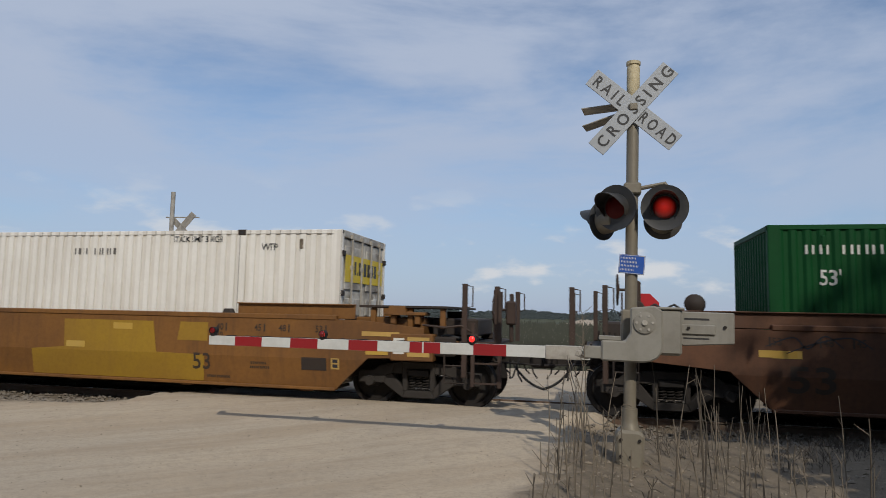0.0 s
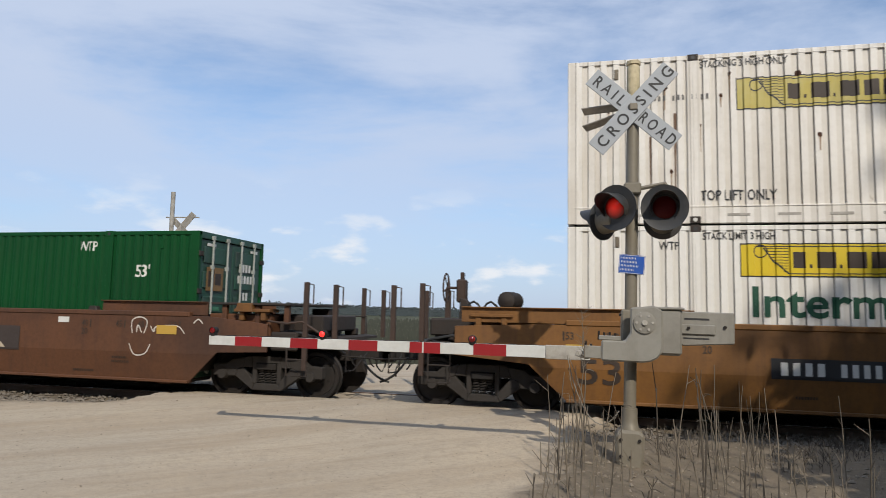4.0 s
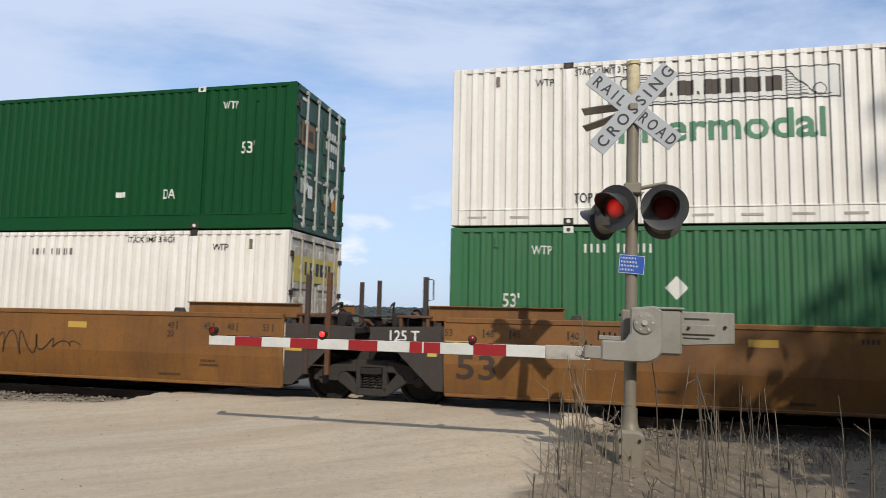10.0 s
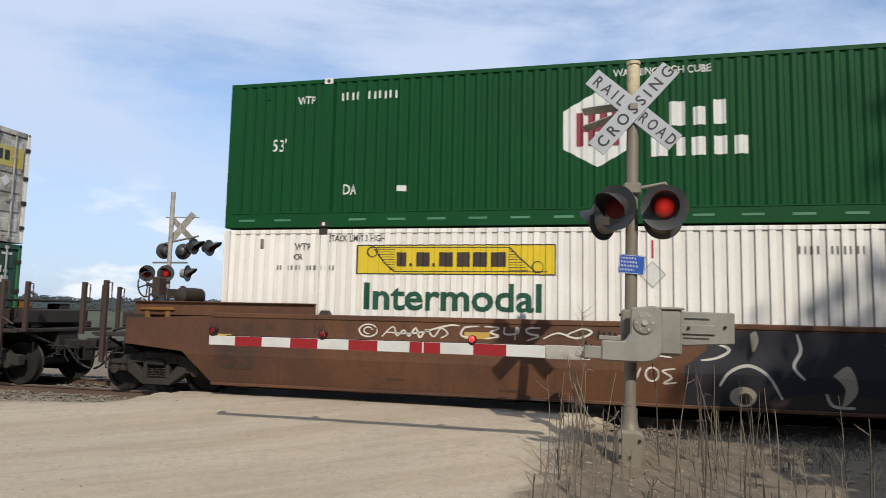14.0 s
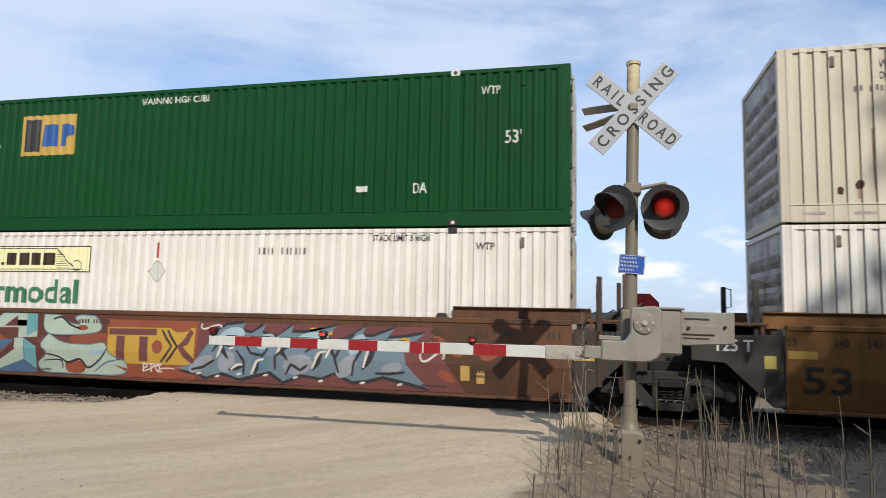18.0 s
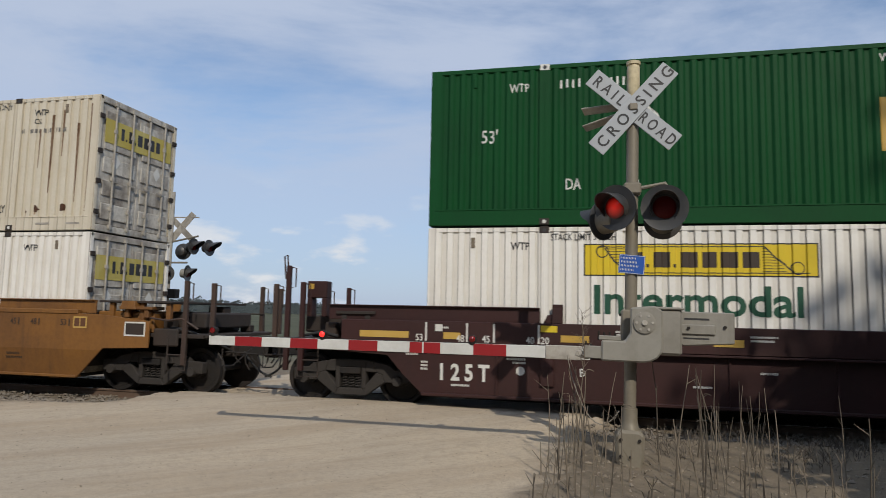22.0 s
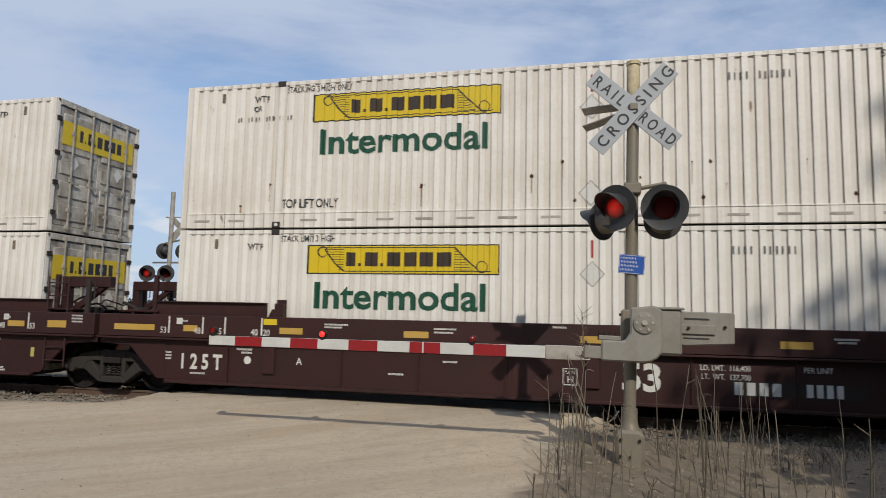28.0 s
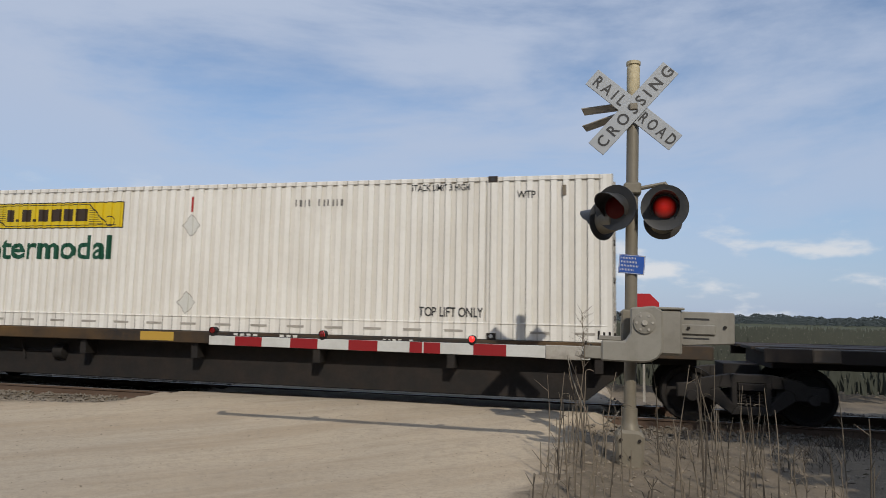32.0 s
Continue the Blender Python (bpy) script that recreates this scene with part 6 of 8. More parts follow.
def graffiti_pale_blue():
    q = lambda pts: scaled(pts, -6.35, 60, 262, 1.52, 45, 300)
    out = [patch(q([(50, 300), (75, 150), (200, 40), (1100, 55), (1110, 150), (1250, 160), (1405, 315), (1400, 440), (640, 405), (110, 385)]), NIGHT, lab="black outlined graffiti"),
           patch(q([(80, 60), (190, 40), (75, 150)]), LIME, lift=0.001), patch(q([(1110, 60), (1230, 65), (1305, 120), (1300, 200), (1112, 150)]), LIME, lift=0.001), patch(q([(1405, 320), (1450, 380), (1460, 425), (1405, 432)]), LIME, lift=0.001),
           patch(q([(470, 50), (600, 50), (540, 105)]), LIME, lift=0.001), patch(q([(160, 170), (190, 90), (240, 260), (185, 255)]), LIME, lift=0.0015),
           patch(q([(65, 290), (90, 160), (150, 75), (125, 170), (150, 270), (250, 285), (205, 60), (262, 90), (290, 200), (370, 340), (300, 380), (110, 370)]), SKYBLUE, lift=0.001),
           patch(q([(280, 110), (330, 60), (480, 100), (485, 140), (430, 190), (560, 200), (480, 290), (540, 345), (400, 355), (290, 190)]), SKYBLUE, lift=0.002),
           patch(q([(540, 120), (610, 60), (750, 100), (730, 150), (820, 200), (690, 240), (600, 285), (860, 350), (880, 390), (430, 375), (590, 230)]), SKYBLUE, lift=0.001),
           patch(q([(850, 60), (1040, 90), (1045, 170), (830, 165)]), SKYBLUE, lift=0.001),
           patch(q([(690, 310), (830, 265), (900, 380), (980, 370), (880, 235), (1010, 240), (1180, 375), (1060, 230), (1200, 240), (1350, 320), (1350, 425), (900, 400)]), SKYBLUE, lift=0.002)]
    for a, b, c in (((100, 180), (90, 290), (150, 350)), ((300, 90), (350, 80), (420, 120)), ((420, 330), (480, 340), (540, 345)), ((560, 130), (610, 200), (700, 120)), ((680, 320), (780, 350), (870, 380)), ((860, 80), (850, 130), (840, 165)),
                    ((1060, 250), (1180, 310), (1340, 390)), ((1080, 350), (1090, 390), (1080, 410)), ((830, 270), (850, 330), (880, 380)), ((330, 280), (350, 320), (370, 350))):
        out.append(stroke(q([a, b, c]), 0.1, SLATE, 0.004))
    for a, b, c in (((350, 225), (420, 240), (470, 250)), ((430, 150), (460, 135), (480, 130)), ((980, 130), (1010, 128), (1030, 120)), ((1080, 235), (1140, 250), (1200, 290)), ((700, 270), (760, 250), (800, 270)), ((480, 290), (570, 240), (580, 320))):
        out.append(stroke(q([a, b, c]), 0.08, NIGHT, 0.004))
    return out


def moved(shape, dx):
    shape.v = [(x + dx, y, z) for x, y, z in shape.v]
    return shape


def graffiti_letters():
    """Four rounded letters, mint green and rose, on a dark red ground."""
    out = [patch([(-7.1, 0.34), (-0.3, 0.34), (-0.4, 1.535), (-6.9, 1.535)], DARKRED, lab="dark red ground of a graffiti piece")]
    for cx, cz, rx, rz, mat in ((-5.0, 1.4, 0.5, 0.16, BRICKRED), (-3.6, 0.9, 0.3, 0.2, BRICKRED), (-1.2, 1.05, 0.6, 0.14, BRICKRED), (-6.75, 1.2, 0.2, 0.3, WINE), (-2.2, 1.0, 0.4, 0.1, WINE)):
        out.append(oval(cx, cz, rx, rz, mat, 0.0008))
    # first letter
    c = [(-6.61, 1.2), (-6.39, 1.41), (-6.06, 1.53), (-5.69, 1.54), (-5.44, 1.47), (-5.33, 1.25), (-5.41, 1.11), (-5.23, 0.92), (-5.2, 0.61), (-5.3, 0.36), (-5.94, 0.36), (-6.48, 0.37), (-6.73, 0.6), (-6.73, 0.95)]
    hole = [(-6.01, 0.82), (-5.83, 0.79), (-5.47, 0.84), (-5.38, 0.72), (-5.53, 0.48), (-5.81, 0.47), (-5.95, 0.61)]
    out += [blot(c, MINT, 0.001, "mint green graffiti letter"), blot(hole, DARKRED, 0.0022), oval(-5.66, 0.62, 0.16, 0.1, BRICKRED, 0.0026), blot([(-5.8, 1.46), (-5.6, 1.39), (-5.53, 1.27), (-5.7, 1.32)], CHALK, 0.002), tag([(-5.99, 1.02), (-6.07, 0.84), (-6.02, 0.63), (-5.81, 0.44), (-5.5, 0.41)], 0.05, NIGHT, 0.003),
            tag([(-6.66, 0.5), (-6.5, 0.46), (-6.4, 0.55), (-6.3, 0.42), (-6.1, 0.4)], 0.03, NIGHT, 0.003), blot([(-6.6, 0.62), (-6.5, 1.1), (-6.3, 1.3), (-6.42, 0.9), (-6.4, 0.6)], SKYBLUE, 0.0018), tag(c + c[:1], 0.028, SLATE, 0.0028), tag([(-5.36, 1.02), (-5.3, 0.85), (-5.34, 0.6), (-5.42, 0.42)], 0.04, SLATE, 0.003)]
    # second letter, two bowls
    up = [(-5.24, 1.4), (-4.97, 1.52), (-4.43, 1.53), (-4.16, 1.43), (-4.18, 1.22), (-4.45, 1.06), (-4.94, 1.05), (-5.16, 1.19)]
    low = [(-4.93, 0.98), (-4.18, 1.0), (-3.75, 0.8), (-3.68, 0.48), (-3.83, 0.36), (-5.0, 0.36), (-5.23, 0.54), (-5.11, 0.73)]
    out += [blot(up, ROSE, 0.001, "rose graffiti letter"), blot(low, ROSE, 0.0014), oval(-4.9, 1.3, 0.2, 0.13, DARKRED, 0.002), oval(-4.84, 1.29, 0.12, 0.08, NIGHT, 0.0024), oval(-4.67, 0.63, 0.28, 0.2, DARKRED, 0.002), oval(-4.7, 0.62, 0.15, 0.11, BRICKRED, 0.0024), tag([(-4.9, 0.95), (-4.55, 0.98), (-4.4, 1.08), (-4.6, 1.1)], 0.1, ROSE, 0.0026),
            tag([(-4.8, 1.48), (-4.45, 1.46), (-4.28, 1.34), (-4.35, 1.18)], 0.07, PINK, 0.0022), tag([(-4.5, 0.9), (-4.1, 0.86), (-3.88, 0.66), (-3.92, 0.46)], 0.09, PINK, 0.0022), tag([(-5.1, 0.62), (-4.98, 0.76), (-4.84, 0.72), (-4.86, 0.56), (-5.0, 0.5)], 0.06, PINK, 0.0026), tag(up + up[:1], 0.022, WINE, 0.0028), tag(low + low[:1], 0.022, WINE, 0.0028)]
    # third letter, cut like folded ribbon
    out += [patch([(-3.83, 1.23), (-3.43, 1.53), (-2.61, 1.535), (-2.58, 1.07), (-3.04, 1.04), (-3.05, 1.25)][::-1], MINT, lift=0.001), patch([(-3.41, 1.27), (-3.09, 1.49), (-3.08, 1.28)][::-1], DARKRED, lift=0.002), patch([(-2.86, 1.53), (-2.6, 1.53), (-2.58, 1.21), (-2.84, 1.07)][::-1], TEAL, lift=0.002),
            patch([(-3.14, 1.03), (-2.91, 1.04), (-2.89, 0.6), (-3.59, 0.36), (-3.6, 0.52), (-3.13, 0.8)][::-1], MINT, lift=0.001), patch([(-2.91, 1.04), (-2.6, 0.87), (-2.58, 0.4), (-2.89, 0.6)][::-1], TEAL, lift=0.002), patch([(-3.73, 0.98), (-3.14, 1.0), (-3.49, 0.74)][::-1], DEEPBLUE, lift=0.001), patch([(-3.59, 0.345), (-2.89, 0.58), (-2.58, 0.38), (-2.6, 0.345)][::-1], DEEPBLUE, lift=0.0015),
            stroke([(-3.83, 1.23), (-3.43, 1.52), (-3.05, 1.53)], 0.03, SKYBLUE, 0.003), stroke([(-2.9, 1.04), (-2.89, 0.6), (-3.55, 0.37)], 0.03, SLATE, 0.003)]
    # fourth letter
    s1 = [(-2.43, 1.53), (-2.06, 1.52), (-1.79, 1.37), (-1.57, 1.35), (-1.69, 1.47), (-1.55, 1.53), (-1.34, 1.53), (-1.17, 1.48), (-1.06, 1.26), (-1.37, 1.16), (-2.19, 1.13), (-2.42, 1.26)]
    s2 = [(-2.3, 1.15), (-1.94, 0.98), (-1.36, 0.95), (-0.99, 0.99), (-0.84, 0.77), (-0.49, 0.63), (-0.6, 0.38), (-1.82, 0.36), (-2.41, 0.38), (-2.54, 0.55), (-2.35, 0.74), (-2.48, 0.92)]
    out += [blot(s1, MINT, 0.001, "mint green graffiti letter"), blot(s2, MINT, 0.0014), blot([(-1.9, 0.56), (-1.69, 0.63), (-1.42, 0.57), (-1.48, 0.39), (-1.83, 0.39)], BRICKRED, 0.0022), tag([(-2.35, 0.74), (-2.03, 0.68), (-1.83, 0.58), (-1.54, 0.65), (-1.35, 0.49), (-1.07, 0.67), (-0.91, 0.88)], 0.045, NIGHT, 0.003), tag([(-2.21, 1.43), (-2.01, 1.48), (-1.79, 1.33), (-1.54, 1.25)], 0.045, NIGHT, 0.003),
            tag([(-2.4, 0.6), (-2.0, 0.62), (-1.95, 0.45)], 0.03, NIGHT, 0.003), tag([(-1.2, 0.42), (-0.95, 0.6), (-0.7, 0.66)], 0.035, SLATE, 0.003), blot([(-1.3, 0.84), (-1.0, 0.88), (-0.95, 0.78), (-1.3, 0.74)], SKYBLUE, 0.002), tag(s1 + s1[:1], 0.022, SLATE, 0.0028), tag(s2 + s2[:1], 0.022, SLATE, 0.0028), oval(-1.5, 1.28, 0.13, 0.05, BRICKRED, 0.003)]
    # signatures
    out += [car_text("2018", 0.17, -7.75, 0.45, CHALK, stretch=1.05, bold=0.012), car_text("PTC", 0.17, -0.1, 0.46, CHALK, stretch=1.0, bold=0.01)]
    for way in ([(-7.75, 1.1), (-7.6, 1.22), (-7.5, 1.08), (-7.38, 1.2), (-7.25, 1.1), (-7.1, 1.22)], [(-7.8, 0.7), (-7.7, 0.86), (-7.58, 0.7), (-7.45, 0.86), (-7.35, 0.72), (-7.2, 0.84)], [(-7.5, 1.32), (-7.35, 1.44), (-7.25, 1.32), (-7.1, 1.44)], [(-7.85, 0.95), (-7.6, 1.0), (-7.4, 0.92)]):
        out.append(tag(way, 0.035, CHALK))
    return out


def graffiti_mint():
    out = []
    # older orange panel with broken dark red blocks
    out.append(patch([(-1.15, 0.34), (0.95, 0.34), (0.9, 1.46), (-1.15, 1.46)], BRICKRED, lift=0.0005))
    out.append(patch([(-1.12, 0.6), (0.8, 0.62), (0.82, 1.33), (-1.12, 1.3)], GOLD, "repainted_panel", "old yellow panel under graffiti", 0.001))
    for x, w in ((-0.92, 0.19), (-0.4, 0.19)):
        out.append(patch([(x, 0.66), (x + w, 0.66), (x + w, 1.14), (x, 1.14)], WINE, "red_block", lift=0.002))
    out += [patch([(-1.1, 1.16), (-0.02, 1.17), (-0.02, 1.3), (-1.1, 1.28)], WINE, "red_block", lift=0.002), oval(0.0, 0.95, 0.12, 0.13, BRICKRED, 0.002), oval(0.5, 1.34, 0.22, 0.1, BRICKRED, 0.002),
            patch([(-1.0, 0.58), (-0.2, 0.4), (0.9, 0.36), (-0.5, 0.36)], BRICKRED, lift=0.0022)]
    for d in (0.0, 0.12):
        out += [stroke([(0.1 + d, 1.28), (0.2 + d, 1.12), (0.32 + d, 0.97)], 0.05, NIGHT), stroke([(0.32 + d, 0.97), (0.2 + d, 0.8), (0.08 + d, 0.66)], 0.05, NIGHT)]
    out.append(stroke([(0.75, 1.28), (0.62, 1.05), (0.5, 0.97), (0.62, 0.82), (0.8, 0.68)], 0.14, WINE, 0.0025))
    # swooping blue piece on wine red
    out.append(patch([(0.8, 0.34), (6.1, 0.34), (5.7, 0.9), (5.5, 1.46), (0.9, 1.46)], WINE, lift=0.0008))
    edge = [(0.38, 0.58), (0.62, 0.6), (0.85, 0.74), (1.1, 1.05), (1.3, 1.3), (1.5, 1.4), (1.88, 1.45), (1.78, 1.3), (2.0, 1.26), (2.3, 1.44), (2.22, 1.28), (2.5, 1.2), (2.85, 1.44), (2.82, 1.3), (3.1, 1.3), (3.72, 1.44), (3.5, 1.26), (3.7, 1.12),
            (3.95, 1.25), (4.25, 1.44), (4.2, 1.26), (4.4, 1.26), (4.8, 1.42), (4.66, 1.24), (5.0, 1.26), (5.36, 1.34), (5.1, 1.16), (4.98, 1.0), (5.02, 0.8), (5.2, 0.6), (5.42, 0.4), (5.0, 0.5), (4.6, 0.58), (4.3, 0.5), (4.0, 0.46), (3.7, 0.62),
            (3.4, 0.5), (3.0, 0.55), (2.65, 0.4), (2.4, 0.58), (2.05, 0.5), (1.75, 0.42), (1.4, 0.52), (1.05, 0.42), (0.85, 0.5), (0.65, 0.52)]
    wide = [(x + 0.05 * math.cos(i * 1.7), z + (0.05 if z > 0.85 else -0.06)) for i, (x, z) in enumerate(edge)]
    out.append(patch([(x, min(1.535, max(0.336, z))) for x, z in wide][::-1], NIGHT, lift=0.001, lab="black edge of a blue graffiti piece"))
    out.append(patch(edge[::-1], AZURE, lift=0.0016, lab="swooping blue and lilac graffiti letters"))
    for cx, cz, rx, rz, tn, mat in ((0.95, 0.66, 0.3, 0.12, 0.5, LILAC), (1.6, 1.2, 0.28, 0.16, 0.3, SKYBLUE), (1.5, 0.72, 0.22, 0.16, 1.0, LILAC), (2.3, 1.12, 0.2, 0.12, 0.6, SKYBLUE), (2.2, 0.75, 0.2, 0.18, 0.4, SLATE), (2.95, 0.72, 0.3, 0.18, 0.2, LILAC),
                                    (3.25, 1.22, 0.3, 0.1, 0.1, SKYBLUE), (3.9, 0.72, 0.26, 0.14, 0.8, LILAC), (4.1, 1.12, 0.22, 0.12, 0.9, SKYBLUE), (4.75, 0.72, 0.2, 0.1, 0.3, LILAC), (4.75, 1.16, 0.26, 0.08, 0.2, LILAC)):
        out.append(oval(cx, cz, rx, rz, mat, 0.002, turn=tn))
    for cx, cz, rx, rz, tn in ((1.42, 0.93, 0.05, 0.17, 0.6), (1.7, 0.62, 0.2, 0.05, 0.3), (2.12, 0.62, 0.04, 0.14, -0.3), (2.62, 0.95, 0.05, 0.17, 0.7), (3.35, 0.78, 0.05, 0.16, -0.6), (4.34, 0.9, 0.07, 0.24, -0.5), (3.62, 0.98, 0.04, 0.15, 0.4)):
        out.append(blot([(cx - rx * math.cos(tn), cz - rx * math.sin(tn)), (cx + rz * math.sin(tn) * 1.3, cz - rz), (cx + rx * math.cos(tn), cz + rx * math.sin(tn)), (cx - rz * math.sin(tn), cz + rz * 1.2)], NIGHT, 0.0026))
        out.append(tag([(cx - 0.12, cz - rz * 0.8), (cx - 0.06, cz), (cx + 0.02, cz + rz), (cx + 0.16, cz + rz * 1.25)], 0.05, CHALK, 0.0032))
    for pts in ([(1.2, 0.9), (1.32, 1.06), (1.6, 1.02), (1.85, 1.14)], [(1.85, 0.48), (1.86, 0.75), (1.7, 0.95)], [(1.9, 1.05), (2.0, 0.9), (2.25, 0.86), (2.35, 1.0)], [(2.5, 0.6), (2.5, 0.85), (2.75, 1.05), (3.1, 1.08)],
                [(2.7, 0.52), (2.82, 0.72), (3.0, 0.62), (3.15, 0.72)], [(3.1, 0.95), (3.3, 1.1), (3.6, 1.12)], [(3.75, 0.6), (3.68, 0.85), (3.8, 1.1), (4.05, 1.3)], [(4.0, 0.55), (4.05, 0.8), (4.2, 1.05), (4.6, 1.12), (4.95, 1.1)],
                [(4.45, 0.62), (4.7, 0.62), (5.0, 0.66)], [(0.75, 0.55), (1.0, 0.6), (1.25, 0.75)]):
        fine = []
        for i in range(len(pts) - 1):
            fine += [(pts[i][0] + (pts[i + 1][0] - pts[i][0]) * k / 4, pts[i][1] + (pts[i + 1][1] - pts[i][1]) * k / 4) for k in range(4)]
        out.append(stroke(fine + [pts[-1]], 0.055, NIGHT, 0.004))
    for x, z in ((0.9, 0.48), (1.3, 0.44), (1.75, 0.5), (2.3, 0.5), (2.9, 0.48), (3.4, 0.44), (4.2, 0.44), (4.9, 0.44), (1.6, 0.98), (2.7, 1.08)):
        out.append(oval(x, z, 0.055, 0.022, CHALK, 0.0045, turn=0.3))
    out += [oval(5.0, 1.22, 0.1, 0.05, GOLD, 0.005), scribble(5.3, 5.8, 0.86, 1.05, 0.04, CHALK, 3, 24), scribble(0.9, 1.4, 1.32, 1.43, 0.035, CHALK, 9, 24), scribble(-0.25, 0.3, 0.46, 0.6, 0.035, CHALK, 15, 24),
            car_rect(6.0, 6.16, 0.56, 0.82, STRAW, "paint_patch", "small yellow paint patch"), car_rect(6.28, 6.42, 0.52, 0.74, STRAW, "paint_patch", "")]
    for cx, cz in ((5.75, 0.62), (5.9, 1.05), (6.2, 1.1), (6.5, 1.0), (5.65, 1.2)):
        out.append(oval(cx, cz, 0.16, 0.08, BRICKRED, 0.002, turn=cx))
    return out


def tag(points, width, mat, lift=0.003, lab=""):
    """A smooth sprayed line."""
    return stroke(eased(points), width, mat, lift, lab)


def blot(points, mat, lift=0.003, lab=""):
    """A sprayed field with a rounded edge."""
    return patch([(x, min(1.535, max(0.335, z))) for x, z in eased(points + points[:1])[:-1]], mat, lab=lab, lift=lift)


def graffiti_black():
    out = [patch([(0.42, 0.34), (7.95, 0.34), (7.75, 0.75), (7.6, 1.12), (7.25, 1.2), (7.3, 1.535), (0.82, 1.535), (0.72, 1.2), (0.4, 0.95)], NIGHT, lab="black graffiti piece with beige curves"),
           patch([(1.2, 0.34), (7.9, 0.34), (7.72, 0.6), (6.9, 0.72), (5.9, 0.55), (4.0, 0.5), (2.4, 0.62)], SMOKE, lift=0.001)]
    for way, w, mat in (([(0.77, 1.5), (0.86, 1.35), (1.07, 1.23), (0.9, 1.1), (0.65, 1.05)], 0.045, CHALK), ([(0.92, 0.65), (1.07, 0.88), (1.35, 0.99), (1.63, 0.84), (1.83, 0.49)], 0.05, CHALK), ([(2.05, 1.5), (2.1, 1.25), (2.0, 1.0), (2.15, 0.8)], 0.05, CHALK),
                        ([(3.67, 1.35), (3.81, 1.0), (4.1, 0.78), (4.36, 0.72), (4.19, 0.37)], 0.06, CHALK), ([(5.74, 1.47), (5.63, 1.16), (5.7, 0.9), (6.06, 0.6), (6.2, 0.35)], 0.055, CHALK), ([(6.35, 0.92), (6.73, 1.38), (6.69, 1.08), (6.93, 0.97), (6.96, 1.39)], 0.04, CHALK),
                        ([(6.13, 0.74), (6.5, 0.78), (6.56, 0.6), (6.83, 0.6), (6.89, 0.37)], 0.05, BEIGE), ([(7.02, 0.49), (7.13, 0.75), (7.33, 0.89), (7.65, 0.81), (7.97, 0.64), (8.08, 0.72)], 0.045, CHALK), ([(4.85, 1.12), (5.25, 1.0), (5.5, 1.12), (5.56, 1.45)], 0.05, CHALK), ([(2.45, 0.6), (2.55, 0.42), (2.85, 0.4)], 0.05, CHALK)):
        out.append(tag(way, w, mat, 0.0035))
    for way in ([(1.38, 1.48), (1.46, 1.53), (1.5, 1.38), (1.41, 1.2)], [(2.54, 0.88), (2.77, 1.03), (2.88, 0.65), (2.68, 0.41), (2.71, 0.69)], [(4.25, 1.4), (4.57, 1.4), (4.75, 1.2), (4.9, 1.0), (4.98, 0.82), (4.76, 0.66), (4.6, 0.86), (4.5, 1.1)],
                [(6.02, 1.48), (5.92, 1.25), (6.06, 1.02), (6.18, 0.95), (6.2, 1.08), (6.09, 1.21), (6.13, 1.48)], [(7.12, 0.35), (7.24, 0.49), (7.45, 0.53), (7.71, 0.37)], [(7.0, 1.48), (7.2, 1.43), (7.35, 1.25), (7.17, 1.2), (7.03, 1.35)]):
        out.append(blot(way, BEIGE, 0.0025, "beige graffiti shape"))
    out += [patch([(3.26, 1.37), (3.52, 1.34), (3.59, 1.11), (3.84, 0.76), (3.44, 0.97), (3.5, 1.05)][::-1], BEIGE, lift=0.0025), patch([(7.71, 1.16), (7.99, 1.17), (7.99, 0.93), (8.08, 0.84), (7.91, 0.82), (7.8, 1.04)], BEIGE, lift=0.0028),
            oval(6.67, 0.87, 0.2, 0.14, BEIGE, 0.0028), oval(1.27, 0.5, 0.2, 0.16, BEIGE, 0.002), oval(1.3, 0.47, 0.1, 0.09, SMOKE, 0.003), oval(3.73, 0.46, 0.13, 0.1, BEIGE, 0.0025), oval(3.75, 0.44, 0.06, 0.05, NIGHT, 0.003), oval(5.02, 0.52, 0.18, 0.14, BEIGE, 0.0025), oval(5.08, 0.48, 0.08, 0.08, NIGHT, 0.003),
            oval(7.42, 0.4, 0.12, 0.07, SMOKE, 0.003), oval(6.62, 1.44, 0.2, 0.09, BRICKRED, 0.0025)]
    # the white signature beside it
    out += [loop(-4.96, 1.38, 0.17, 0.11, 0.03, CHALK, 0.5, 6.6), loop(-4.96, 1.38, 0.08, 0.06, 0.025, CHALK, 0.0, 5.0)]
